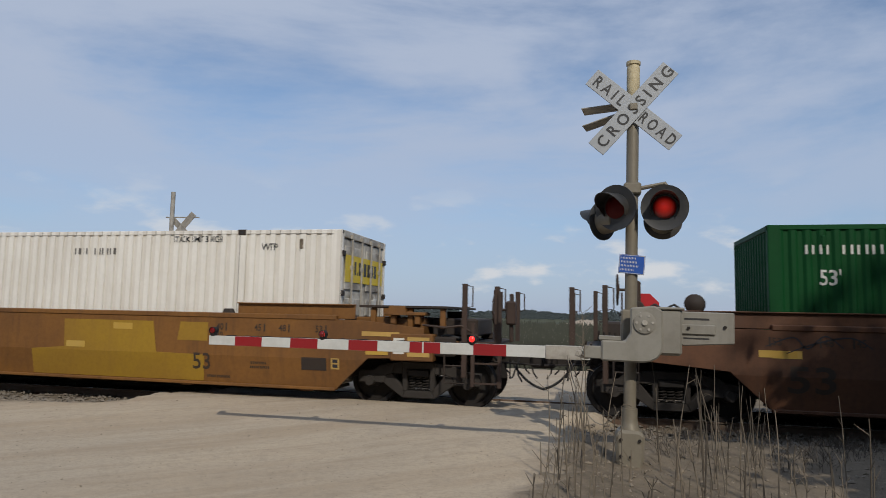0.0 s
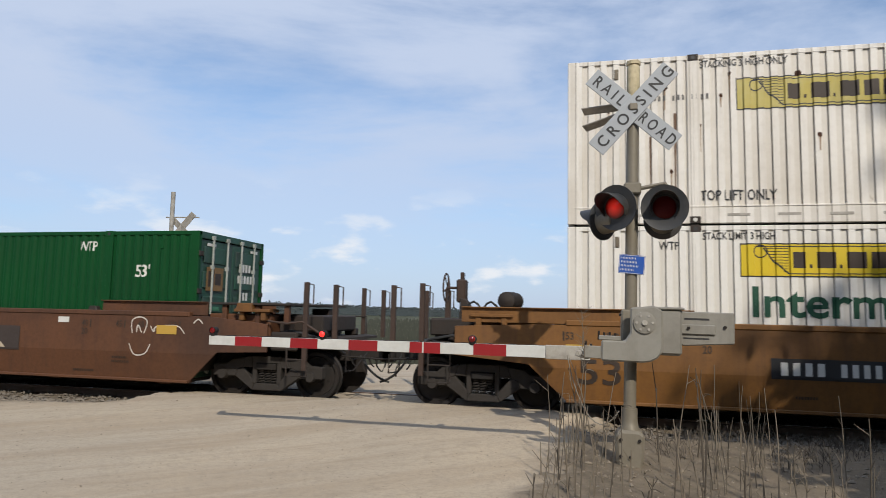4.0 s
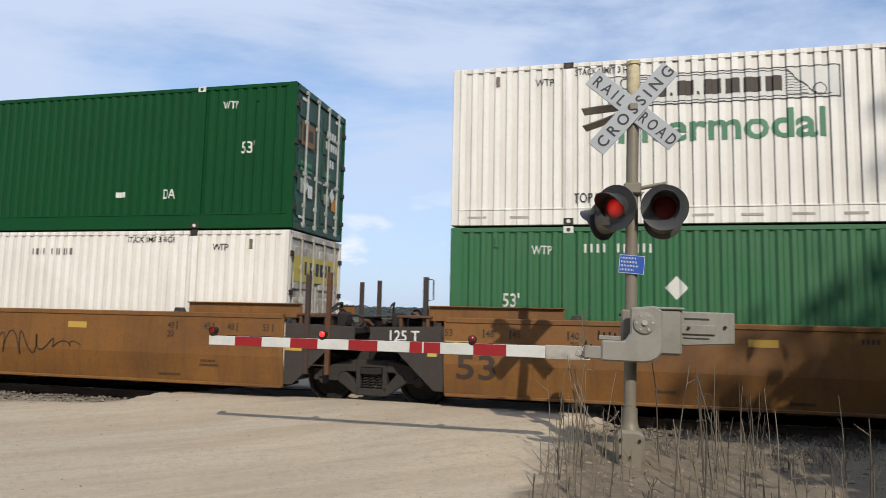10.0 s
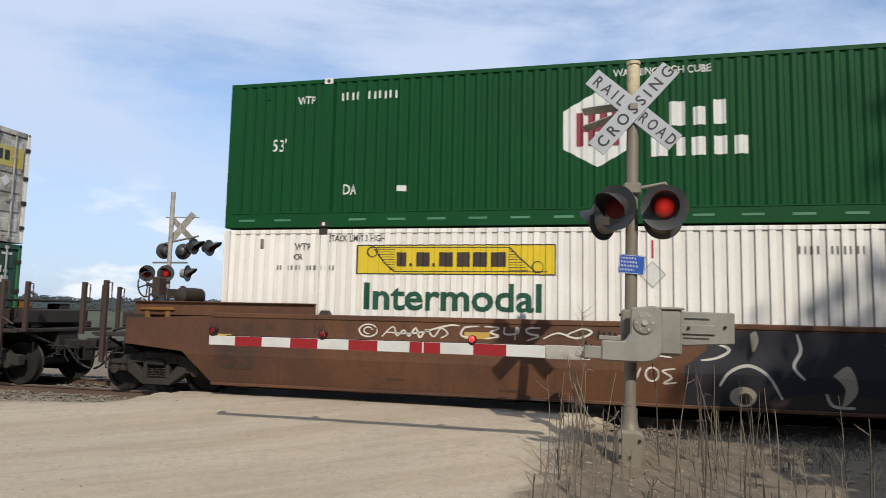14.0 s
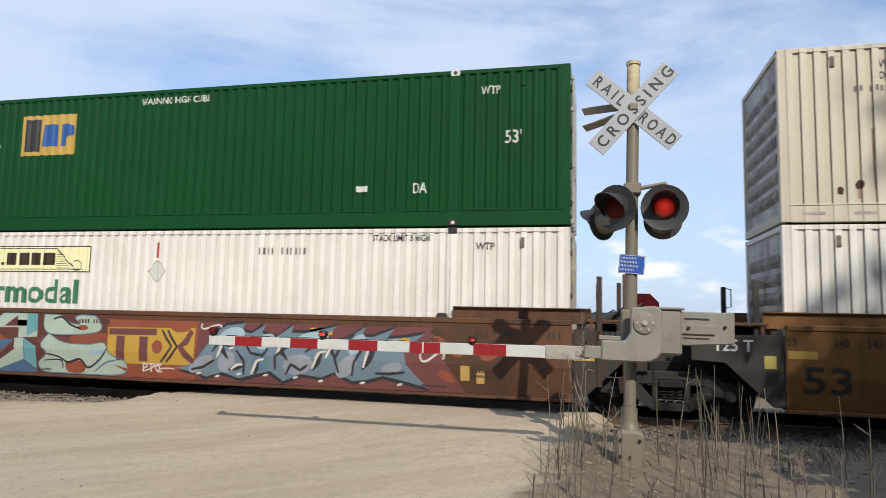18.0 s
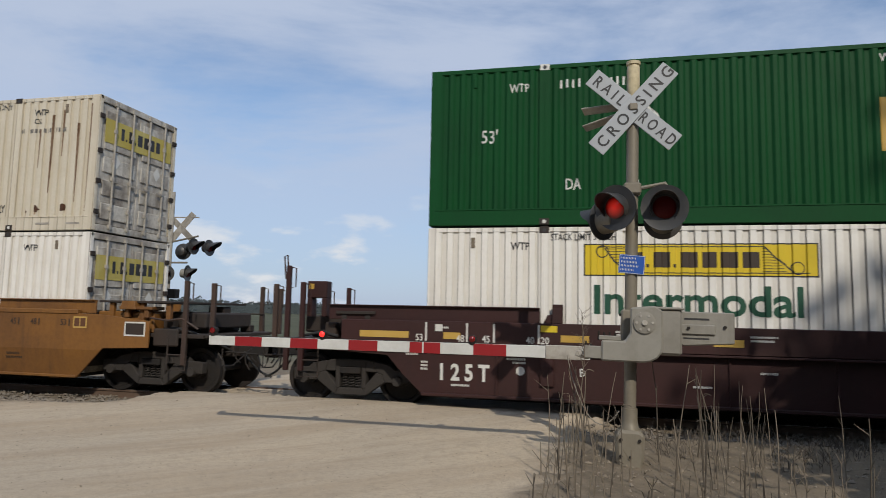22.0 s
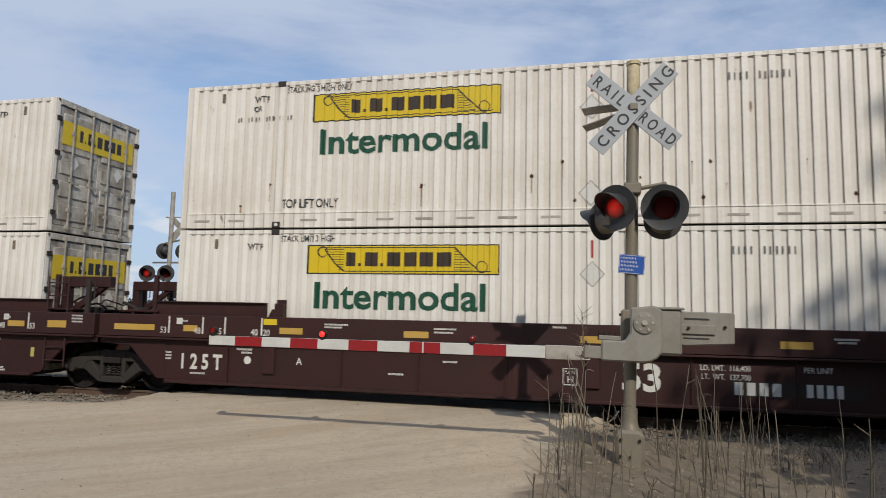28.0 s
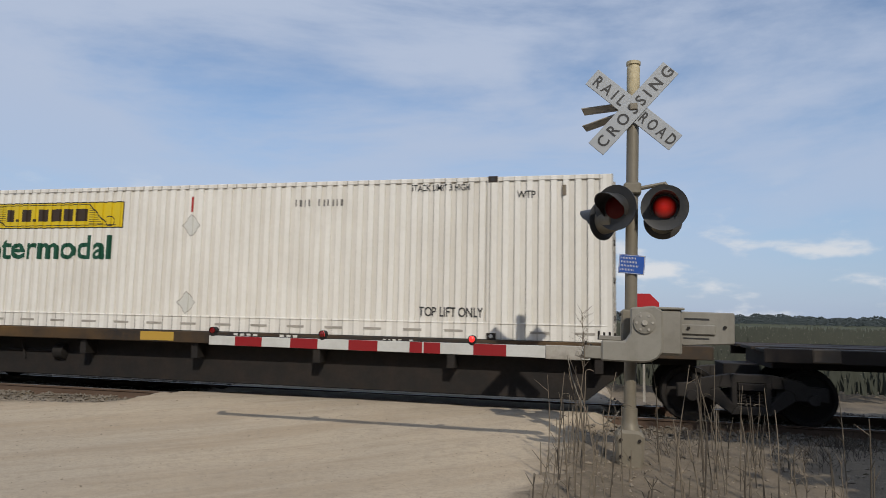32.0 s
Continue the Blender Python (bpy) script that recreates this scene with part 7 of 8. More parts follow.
    for way in ([(-4.7, 1.28), (-4.5, 1.46), (-4.42, 1.3), (-4.3, 1.4), (-4.2, 1.3), (-4.08, 1.44), (-4.0, 1.28), (-3.88, 1.42), (-3.75, 1.3), (-3.62, 1.45), (-3.5, 1.36), (-3.62, 1.28)], [(-4.62, 1.36), (-4.1, 1.35), (-3.5, 1.5), (-3.3, 1.5)], [(-2.95, 1.5), (-3.2, 1.47), (-3.25, 1.33), (-3.0, 1.3)],
                [(-2.85, 1.5), (-2.6, 1.48), (-2.75, 1.4), (-2.6, 1.34), (-2.85, 1.29)], [(-2.5, 1.5), (-2.5, 1.38), (-2.28, 1.4), (-2.3, 1.5), (-2.33, 1.28)], [(-1.9, 1.5), (-2.12, 1.48), (-2.1, 1.4), (-1.92, 1.36), (-2.12, 1.28)], [(-1.85, 1.32), (-1.6, 1.42), (-1.3, 1.34), (-1.05, 1.44), (-1.2, 1.5), (-1.45, 1.4)],
                [(-0.75, 1.36), (-0.45, 1.42), (-0.4, 1.25), (-0.2, 1.42), (-0.1, 1.24), (0.1, 1.4), (0.35, 1.3), (0.55, 1.4)], [(-0.5, 0.9), (-0.38, 0.7), (-0.28, 0.9)], [(0.25, 0.9), (0.06, 0.86), (0.2, 0.76), (0.08, 0.66), (0.28, 0.68)], [(-0.8, 1.1), (-0.3, 1.12), (0.2, 1.08)]):
        out.append(tag(way, 0.034, CHALK))
    out.append(loop(-0.1, 0.8, 0.1, 0.11, 0.034, CHALK))
    return out


def graffiti_bubbles():
    out = []
    for way in ([(-5.71, 0.84), (-5.89, 0.94), (-5.86, 1.25), (-5.8, 1.48), (-5.56, 1.52), (-5.37, 1.4), (-5.46, 1.23), (-5.6, 1.16)], [(-5.89, 0.94), (-5.83, 0.78), (-5.59, 0.74), (-5.36, 0.9), (-5.3, 1.04), (-5.42, 1.2)], [(-5.47, 1.46), (-5.26, 1.53), (-5.02, 1.47), (-4.85, 1.5), (-4.61, 1.37), (-4.55, 1.2)],
                [(-5.27, 0.99), (-5.21, 0.83), (-5.06, 0.94), (-4.88, 0.72), (-4.77, 0.93), (-4.85, 1.1)], [(-4.82, 0.74), (-4.6, 0.8), (-4.48, 1.07), (-4.55, 1.25)], [(-5.01, 1.14), (-4.9, 1.33), (-4.81, 1.2)], [(-5.62, 0.95), (-5.6, 1.1), (-5.5, 1.02)],
                [(-3.1, 1.17), (-3.08, 1.41), (-2.94, 1.5), (-2.78, 1.41), (-2.62, 1.48), (-2.46, 1.4), (-2.43, 1.21), (-2.55, 1.1)], [(-3.1, 1.2), (-3.12, 0.98), (-2.96, 0.75), (-2.67, 0.72), (-2.4, 0.9), (-2.43, 1.06), (-2.6, 1.12)], [(-2.57, 1.48), (-2.41, 1.53), (-2.2, 1.5), (-2.12, 1.35), (-2.25, 1.27)],
                [(-2.4, 0.93), (-2.32, 0.75), (-2.09, 0.74), (-1.94, 0.97), (-2.05, 1.12)], [(-2.1, 1.5), (-1.79, 1.5), (-1.6, 1.32), (-1.58, 1.04), (-1.7, 0.68), (-1.91, 0.87), (-1.85, 1.1)], [(-2.25, 1.27), (-2.09, 1.38), (-1.94, 1.23), (-1.86, 1.3)], [(-2.85, 1.0), (-2.75, 1.2), (-2.65, 1.0)]):
        out.append(tag(way, 0.075, CHALK, lab="white sprayed outline letters"))
    out += [car_text("DEAD", 0.19, -4.47, 1.3, CHALK, stretch=0.8, bold=0.02), car_text("FSW", 0.26, -3.6, 0.46, CHALK, stretch=0.95, bold=0.015), car_rect(-4.55, -2.0, 0.9, 1.14, SMOKE, "number_panel", "dark number panel under graffiti"),
            (bars((0.5,) * 4 + (0,) + (0.42,) * 6, 0.17, -4.4, CY - 0.0035, 0.94, 0.42), BEIGE, "lettering", ""), car_rect(-5.2, -4.93, 1.42, 1.53, WHITEINK, "notice_plate", "small white notice plate", None, 0.003)]
    for way in ([(-4.02, 1.22), (-3.95, 1.38), (-3.88, 1.22), (-3.82, 1.38)], [(-3.6, 1.4), (-3.75, 1.38), (-3.7, 1.3), (-3.75, 1.22), (-3.6, 1.22)], [(-3.55, 1.4), (-3.35, 1.38), (-3.44, 1.36), (-3.44, 1.22)]):
        out.append(tag(way, 0.04, CHALK))
    for way in ([(-8.2, 1.3), (-7.8, 1.45), (-7.6, 1.28), (-7.35, 1.48), (-7.1, 1.3)], [(-7.9, 1.2), (-7.5, 1.36), (-7.0, 1.46), (-6.7, 1.3)], [(-6.45, 1.25), (-6.2, 1.42), (-6.1, 1.25)], [(-1.3, 1.4), (-1.0, 1.25), (-0.6, 1.42), (-0.2, 1.3)], [(-0.1, 1.0), (0.3, 1.3), (0.6, 1.45), (0.9, 1.3), (0.7, 1.1)], [(0.1, 0.9), (0.5, 0.8), (0.9, 1.0), (1.4, 1.4)]):
        out.append(tag(way, 0.024, NIGHT if way[0][0] < -6 else BROWNINK))
    # the worn dark name panel and what is scrawled beside it
    out += [patch([(1.6, 0.79), (4.2, 0.79), (4.2, 1.28), (1.6, 1.28)], SMOKE, "number_panel", "worn dark name panel", 0.001)]
    for pts in ([(1.83, 1.2), (2.3, 1.2), (2.3, 1.07), (2.16, 1.07), (2.2, 0.84), (1.9, 0.84), (1.98, 1.07), (1.83, 1.07)], [(2.45, 1.2), (2.95, 1.2), (2.95, 1.08), (2.8, 1.08), (2.84, 0.84), (2.52, 0.84), (2.6, 1.08), (2.45, 1.08)], [(3.1, 1.2), (3.4, 1.2), (3.6, 1.06), (3.86, 0.84), (3.55, 0.84), (3.42, 0.95), (3.3, 0.84), (3.02, 0.84), (3.25, 1.05)]):
        out.append(patch(pts[::-1], BEIGE, "worn_block", lift=0.003))
    for way in ([(6.86, 1.2), (6.84, 1.44), (7.01, 1.52), (7.18, 1.44), (7.12, 1.2)], [(6.95, 1.22), (6.98, 1.36), (7.07, 1.22)], [(6.8, 1.0), (6.93, 0.79), (7.17, 0.82), (7.27, 1.0)], [(7.26, 1.35), (7.34, 1.24), (7.4, 1.34), (7.85, 1.36), (8.02, 1.21)], [(8.2, 1.42), (8.3, 1.5), (8.4, 1.42)]):
        out.append(tag(way, 0.025, CHALK))
    out += [car_rect(5.11, 5.37, 1.38, 1.49, WHITEINK, "notice_plate", "small white notice plate"), car_rect(-8.3, -7.75, 1.13, 1.24, GOLD, "reflector", "amber reflective strip", None, 0.001), car_rect(7.4, 7.84, 1.2, 1.37, GOLD, "reflector", "amber reflective strip", None, 0.003)]
    return out


def worn_patch():
    """A faded yellow panel with broken red blocks."""
    out = [patch([(-1.56, 0.42), (1.35, 0.42), (1.35, 1.28), (-1.56, 1.28)], GOLDCAR, "repainted_panel", "faded yellow repainted panel", 0.0005)]
    for x, w in ((-1.05, 0.55), (-0.3, 0.5), (0.4, 0.55)):
        out.append(patch([(x, 0.62), (x + w * 0.5, 0.62), (x + w * 0.55, 1.12), (x, 1.13)], ROSE, "red_block", lift=0.002))
    out += [scribble(-5.1, -3.6, 1.15, 1.35, 0.02, NIGHT, 17, 50), car_text("C", 0.24, -3.15, 0.88, NIGHT, stretch=0.85, bold=0.02), scribble(0.3, 1.3, 0.95, 1.4, 0.03, BROWNINK, 61, 40), scribble(1.5, 3.7, 0.7, 1.2, 0.03, BROWNINK, 19, 60)]
    return out


def thin_scrawl():
    return [scribble(1.4, 2.4, 0.5, 1.3, 0.028, BROWNINK, 41, 40), scribble(2.6, 3.9, 0.5, 1.0, 0.03, BROWNINK, 42, 36), loop(3.4, 0.75, 0.25, 0.3, 0.03, BROWNINK, 0, 4.5)]


# ---- crossing signals ----
TURN_X = Euler((radians(90), 0, 0)).to_matrix().to_4x4()
ROTORS = []


def lamp_unit(parent, at, facing, disc=0.262, lens_r=0.13, phase=None, hood=0.3, back=BLACKPAINT):
    """One flashing light: round backing plate, hood, lens and a lit reflector that turns behind the lens."""
    d = Vector(facing).normalized()
    q = d.to_track_quat("Z", "Y").to_matrix().to_4x4()
    m = Matrix.Translation(at) @ q
    u = part("light_unit", Shape().lathe([(disc - 0.03, -0.012), (disc, 0.0), (disc, 0.012), (disc - 0.04, 0.004), (lens_r + 0.03, 0.0)], m, 32), BLACKPAINT, parent, "black round flashing light unit", smooth=True)
    part("housing", Shape().lathe([(0.05, -0.24), (0.13, -0.2), (lens_r + 0.02, -0.1), (lens_r + 0.03, -0.005)], m, 24), back, u, "weathered lamp housing", smooth=True)
    hd = Shape()
    n = 22
    vs = []
    for rr in (lens_r + 0.025, lens_r + 0.033):
        for i in range(n + 1):
            a = radians(-35 + 250 * i / n)
            ln = hood * (0.35 + 0.65 * max(0.0, math.sin(a)) ** 0.7) if math.sin(a) > 0 else hood * 0.35 * (1 + math.sin(a))
            vs += [m @ Vector((rr * math.cos(a), rr * math.sin(a), 0.0)), m @ Vector((rr * math.cos(a), rr * math.sin(a) * 1.0, max(0.03, ln)))]
    k = 2 * (n + 1)
    fs = [(2 * i, 2 * i + 1, 2 * i + 3, 2 * i + 2) for i in range(n)] + [(k + 2 * i + 2, k + 2 * i + 3, k + 2 * i + 1, k + 2 * i) for i in range(n)]
    fs += [(2 * i + 1, k + 2 * i + 1, k + 2 * i + 3, 2 * i + 3) for i in range(n)]
    hd.add(vs, fs)
    part("hood", hd, BLACKPAINT, u, "black visor hood", smooth=True)
    # the lens is a disc with a bright and a dark face that turns over as the light flashes
    if phase is None:
        part("lens", Shape().lathe([(0.001, 0.03), (0.07, 0.025), (0.12, 0.014), (lens_r, 0.0)], m, 24, False), DARKLENS, u, "dark red lens", smooth=True)
    else:
        rotor = part("lens", Shape().lathe([(lens_r - 0.002, 0.002), (lens_r - 0.01, 0.008), (0.08, 0.02), (0.001, 0.024)], Matrix(), 24, False), LIT, u, "round red signal lens", smooth=True, m=m @ pose(0, 0, 0.012))
        part("lens_back", Shape().lathe([(0.001, -0.024), (0.08, -0.02), (lens_r - 0.01, -0.008), (lens_r - 0.002, -0.002)], Matrix(), 24, False), DARKLENS, rotor, "unlit dark red face", smooth=True)
        ROTORS.append((rotor, m @ pose(0, 0, 0.012), phase))
    return u


def blade(parent, x, z, y, angle, label=""):
    m = Matrix.Translation((x, y, z)) @ Euler((0, radians(angle), 0)).to_matrix().to_4x4()
    b = part("crossbuck_blade", Shape().box(-0.635, 0.635, -0.006, 0.006, -0.115, 0.115), SHEETING, parent, label or "white crossbuck blade with black lettering", m=m, bevel=0.004)
    return b


def near_signal():
    g = thing("crossing_signal", "railway crossing signal with crossbuck, flashing lights and lowered gate", "crossing signal")
    g.matrix_basis = pose(0.385, -4.8, 0.02, 0, 1.0, 0)
    # local space: mast axis at x=0, y=0
    part("mast", Shape().tube([(0, 0, 0.3), (0, 0, 4.62)], 0.07, 20), MAST, g, "weathered metal mast", smooth=True)
    cap = part("mast_cap", Shape().lathe([(0.07, 4.28), (0.076, 4.3), (0.076, 4.66), (0.07, 4.69), (0.083, 4.7), (0.083, 4.74), (0.02, 4.755)], Matrix(), 20), OCHRE, g, "yellowed mast cap", smooth=True)
    part("band", Shape().lathe([(0.072, 4.22), (0.08, 4.23), (0.08, 4.27), (0.072, 4.28)], Matrix(), 20), MAST, g)
    base = Shape().lathe([(0.085, 0.66), (0.085, 0.54), (0.095, 0.47), (0.115, 0.43), (0.12, 0.38)], Matrix(), 18)
    part("base_collar", base, MAST, g, smooth=True)
    bb = Shape().slab([(-0.16, 0.39), (-0.15, 0.12), (-0.1, -0.1), (0.1, -0.1), (0.15, 0.12), (0.16, 0.39), (0.1, 0.43), (-0.1, 0.43)], -0.16, 0.16)
    part("base_casting", bb, MAST, g, "pitted base casting", bevel=0.03)
    for x, z in ((-0.1, 0.33), (0.1, 0.33), (0.0, 0.14), (-0.1, 0.15)):
        part("bolt", Shape().tube([(x, -0.18, z), (x, -0.15, z)], 0.02, 6), CASTING, g)
    # crossbuck
    b1 = blade(g, -0.005, 4.135, -0.09, 41.0)
    part("lettering", text_shape("R A I L", 0.13, -0.57, -0.009, -0.065, 0.83, 0.016), INK, b1, "black lettering")
    part("lettering", text_shape("R O A D", 0.13, 0.13, -0.009, -0.065, 0.72, 0.016), INK, b1, "black lettering")
    b2 = blade(g, -0.005, 4.135, -0.105, -48.5)
    part("lettering", text_shape("C R O S S I N G", 0.13, -0.57, -0.009, -0.065, 0.95, 0.016), INK, b2, "black lettering")
    part("blade_bracket", Shape().box(-0.09, 0.09, -0.085, 0.06, 4.1, 4.22).box(-0.045, 0.045, -0.13, -0.11, 4.12, 4.2), MAST, g, bevel=0.01)
    for p0, p1 in (((-0.1, 4.22), (-0.63, 4.2)), ((-0.1, 4.12), (-0.54, 4.0))):
        way = Vector((p1[0] - p0[0], 0.12, p1[1] - p0[1])).normalized()
        wide = Vector((0, 0.95, -0.2)).normalized()
        wide = (wide - way * wide.dot(way)).normalized()
        m = Matrix.Translation((p0[0], 0.06, p0[1])) @ Matrix((way, wide.cross(way), wide)).transposed().to_4x4()
        part("side_blade", Shape().box(0.0, 0.5, -0.008, 0.008, -0.085, 0.085), GREYWOOD, g, "weathered crossbuck blade seen edge-on", m=m, bevel=0.004)
    # lights on their cross arm
    arm = Shape().tube([(-0.3, -0.06, 3.18), (0.12, -0.06, 3.2), (0.36, -0.1, 3.24), (0.42, -0.12, 3.14)], 0.025, 8)
    part("light_arm", arm, MAST, g, "bent pipe cross arm", smooth=True)
    part("arm_clamp", Shape().box(-0.1, 0.1, -0.1, 0.09, 3.12, 3.26), MAST, g, bevel=0.02)
    lamp_unit(g, (0.345, -0.2, 2.945), (-0.08, -1.0, -0.03), phase="right")
    lamp_unit(g, (-0.19, -0.22, 2.94), (-0.62, -1.0, -0.12), phase="left")
    lamp_unit(g, (0.36, 0.14, 2.84), (0.15, 1.0, -0.02), disc=0.22, back=MAST)
    lamp_unit(g, (-0.33, 0.05, 2.82), (-0.85, 0.75, -0.02), disc=0.23, back=MAST)
    # small blue notice
    sg = part("notice_sign", Shape().box(-0.145, 0.145, -0.085, -0.08, 2.19, 2.41), SHEETBLUE, g, "blue emergency notice sign", bevel=0.004, m=Matrix.Translation((0, 0, 2.3)) @ pose(0, 0, 0, 0, 4.0, 0) @ Matrix.Translation((0, 0, -2.3)))
    for i, (z, n) in enumerate(((2.36, 10), (2.315, 11), (2.27, 12), (2.225, 9))):
        part("lettering", bars((0.32,) * n, 0.022, -0.12, -0.088, z, 0.45), WHITEINK, sg)
    part("sign_border", Shape().box(-0.14, 0.14, -0.0875, -0.085, 2.4, 2.405).box(-0.14, 0.14, -0.0875, -0.085, 2.195, 2.2).box(-0.14, -0.135, -0.0875, -0.085, 2.2, 2.4).box(0.135, 0.14, -0.0875, -0.085, 2.2, 2.4), WHITEINK, sg)
    # gate machine round the mast
    body = [(-0.33, 1.2), (0.12, 1.2), (0.2, 1.215), (0.27, 1.255), (0.31, 1.31), (0.32, 1.36), (0.32, 1.78), (0.24, 1.83), (-0.02, 1.8), (-0.02, 1.52), (-0.08, 1.43), (-0.33, 1.43)]
    part("crank_casting", Shape().slab(body, -0.33, -0.24), ALU, g, "grey gate crank casting", bevel=0.018)
    part("machine_case", Shape().box(0.16, 0.53, -0.3, 0.28, 1.29, 1.8), ALU, g, "grey gate machine case", bevel=0.03)
    part("machine_lid", Shape().box(0.14, 0.55, -0.32, 0.3, 1.79, 1.82), ALU, g, bevel=0.01)
    part("mast_clamp", Shape().box(-0.11, 0.2, -0.12, 0.12, 1.35, 1.78), MAST, g, bevel=0.02)
    hub = part("crank_hub", Shape().lathe([(0.12, 0.0), (0.12, 0.02), (0.05, 0.03)], Matrix.Translation((0.13, -0.33, 1.64)) @ TURN_X, 20), ALU, g, smooth=True)
    for i in range(6):
        a = i * math.pi / 3
        part("bolt", Shape().lathe([(0.016, 0), (0.016, 0.018)], Matrix.Translation((0.13 + 0.085 * math.cos(a), -0.345, 1.64 + 0.085 * math.sin(a))) @ TURN_X, 6), GREYWOOD, hub)
    part("bolt", Shape().lathe([(0.03, 0), (0.03, 0.03)], Matrix.Translation((0.13, -0.35, 1.64)) @ TURN_X, 8), GREYWOOD, hub)
    cw = part("counterweight_arm", Shape().slab([(0.5, 1.43), (0.55, 1.4), (1.08, 1.44), (1.08, 1.78), (0.5, 1.78)], -0.2, -0.16), ALU, g, "grey counterweight arm", bevel=0.012)
    part("slot", Shape().box(0.56, 0.82, -0.204, -0.2, 1.69, 1.71).box(0.6, 0.8, -0.204, -0.2, 1.585, 1.6).box(0.55, 0.82, -0.204, -0.2, 1.48, 1.495), INK, cw)
    part("clamp_plate", Shape().box(0.52, 0.88, -0.225, -0.2, 1.53, 1.64), ALU, cw, bevel=0.01)
    part("bolt", Shape().lathe([(0.018, 0), (0.018, 0.02)], Matrix.Translation((0.98, -0.2, 1.62)) @ TURN_X, 6), CASTING, cw)
    part("bolt", Shape().lathe([(0.018, 0), (0.018, 0.02)], Matrix.Translation((0.6, -0.225, 1.6)) @ TURN_X, 6), CASTING, cw)
    brk = Shape().box(-0.52, -0.3, -0.3, -0.27, 1.22, 1.36).box(-0.55, -0.35, -0.28, -0.2, 1.24, 1.27).box(-0.36, -0.12, -0.32, -0.24, 1.43, 1.48)
    part("arm_bracket", brk, ALU, g, "bolted gate arm bracket", bevel=0.008)
    for i, (x, z, h) in enumerate(((-0.5, 1.36, 0.05), (-0.44, 1.34, 0.04), (-0.36, 1.48, 0.05), (-0.3, 1.48, 0.035), (-0.24, 1.47, 0.05), (-0.18, 1.48, 0.03))):
        part("bolt", Shape().tube([(x, -0.27, z - 0.05), (x, -0.27, z + h)], 0.014, 6), CASTING, g)
    part("pinch_plate", Shape().slab([(-0.62, 1.24), (-0.5, 1.2), (-0.36, 1.24), (-0.4, 1.29), (-0.6, 1.3)], -0.24, -0.2), GREYWOOD, g, bevel=0.006)
    for z in (1.42, 1.72):
        part("mast_ubolt", Shape().tube([(-0.1, -0.1, z), (-0.12, 0.02, z), (0.0, 0.12, z)], 0.016, 6), CASTING, g)
    # the lowered arm
    ga = part("gate_arm", Shape().slab([(-0.45, ARM_Z - 0.005), (-0.45, ARM_Z + 0.149), (-1.3, ARM_Z + 0.145), (-5.55, ARM_Z + 0.124), (-5.55, ARM_Z), (-1.3, ARM_Z)][::-1], 0.18, 0.24), ARMWHITE, g, "long white gate arm with red stripes", bevel=0.004, m=Matrix.Translation((-0.5, 0, ARM_Z)) @ pose(0, 0, 0, 0, -0.75, 0) @ Matrix.Translation((0.5, 0, -ARM_Z)))
    for x0, x1 in ARM_RED:
        part("red_stripe", Shape().slab([(x0, ARM_Z + 0.002), (x1, ARM_Z + 0.0), (x1, ARM_Z + 0.149 + 0.0046 * x1), (x0, ARM_Z + 0.149 + 0.0046 * x0)], 0.1755, 0.1795), SHEETRED, ga)
    part("splice", Shape().box(-0.98, -0.55, 0.17, 0.25, ARM_Z - 0.012, ARM_Z + 0.155), GREYWOOD, ga, "bare metal splice sleeve", bevel=0.006)
    for x, ph in ((-5.495, None), (-3.883, "second"), (-1.885, "third")):
        al = part("arm_light", Shape().lathe([(0.035, 0.0), (0.05, 0.02), (0.045, 0.05), (0.02, 0.055)], Matrix.Translation((x, 0.21, ARM_Z + 0.12)), 12), CASTING, ga, "small arm light")
        m = Matrix.Translation((x, 0.21, ARM_Z + 0.195)) @ TURN_X
        part("bezel", Shape().lathe([(0.047, -0.045), (0.05, 0.05), (0.043, 0.052)], m, 16, False), CASTING, al, smooth=True)
        if ph is None:
            part("lens", Shape().lathe([(0.042, 0.045), (0.032, 0.06), (0.001, 0.066)], m, 14, False), REDLENS, al, "unlit red arm light lens", smooth=True)
        else:
            rot = part("lens", Shape().lathe([(0.039, 0.002), (0.03, 0.012), (0.001, 0.018)], Matrix(), 14, False), LITSMALL, al, "round red arm light lens", smooth=True, m=m @ pose(0, 0, 0.05))
            part("lens_back", Shape().lathe([(0.001, -0.018), (0.03, -0.012), (0.039, -0.002)], Matrix(), 14, False), REDLENS, rot, "unlit red face", smooth=True)
            ROTORS.append((rot, m @ pose(0, 0, 0.05), ph))
    wire = [(-5.3 + i * 0.1, 0.21, ARM_Z + 0.13 + 0.004 * i * 0.1 + 0.006 * math.sin(i * 2.3)) for i in range(44)]
    part("arm_cable", Shape().tube(wire, 0.006, 5), CASTING, ga, "thin cable along the arm")
    loop = [(-0.72 + 0.067 * i, 0.1 - 0.015 * i, 1.22 - 0.6 * math.sin(math.pi * i / 10.5) ** 0.75 - 0.03 * i) for i in range(10)]
    part("hanging_cable", Shape().tube(loop, 0.0065, 6), WIRE, g, "loop of grey cable", smooth=True)
    return g


ARM_Z = 1.171
ARM_RED = [(-5.149, -4.755), (-4.335, -3.948), (-3.514, -3.12), (-2.69, -2.527), (-2.504, -2.291), (-1.866, -1.457)]


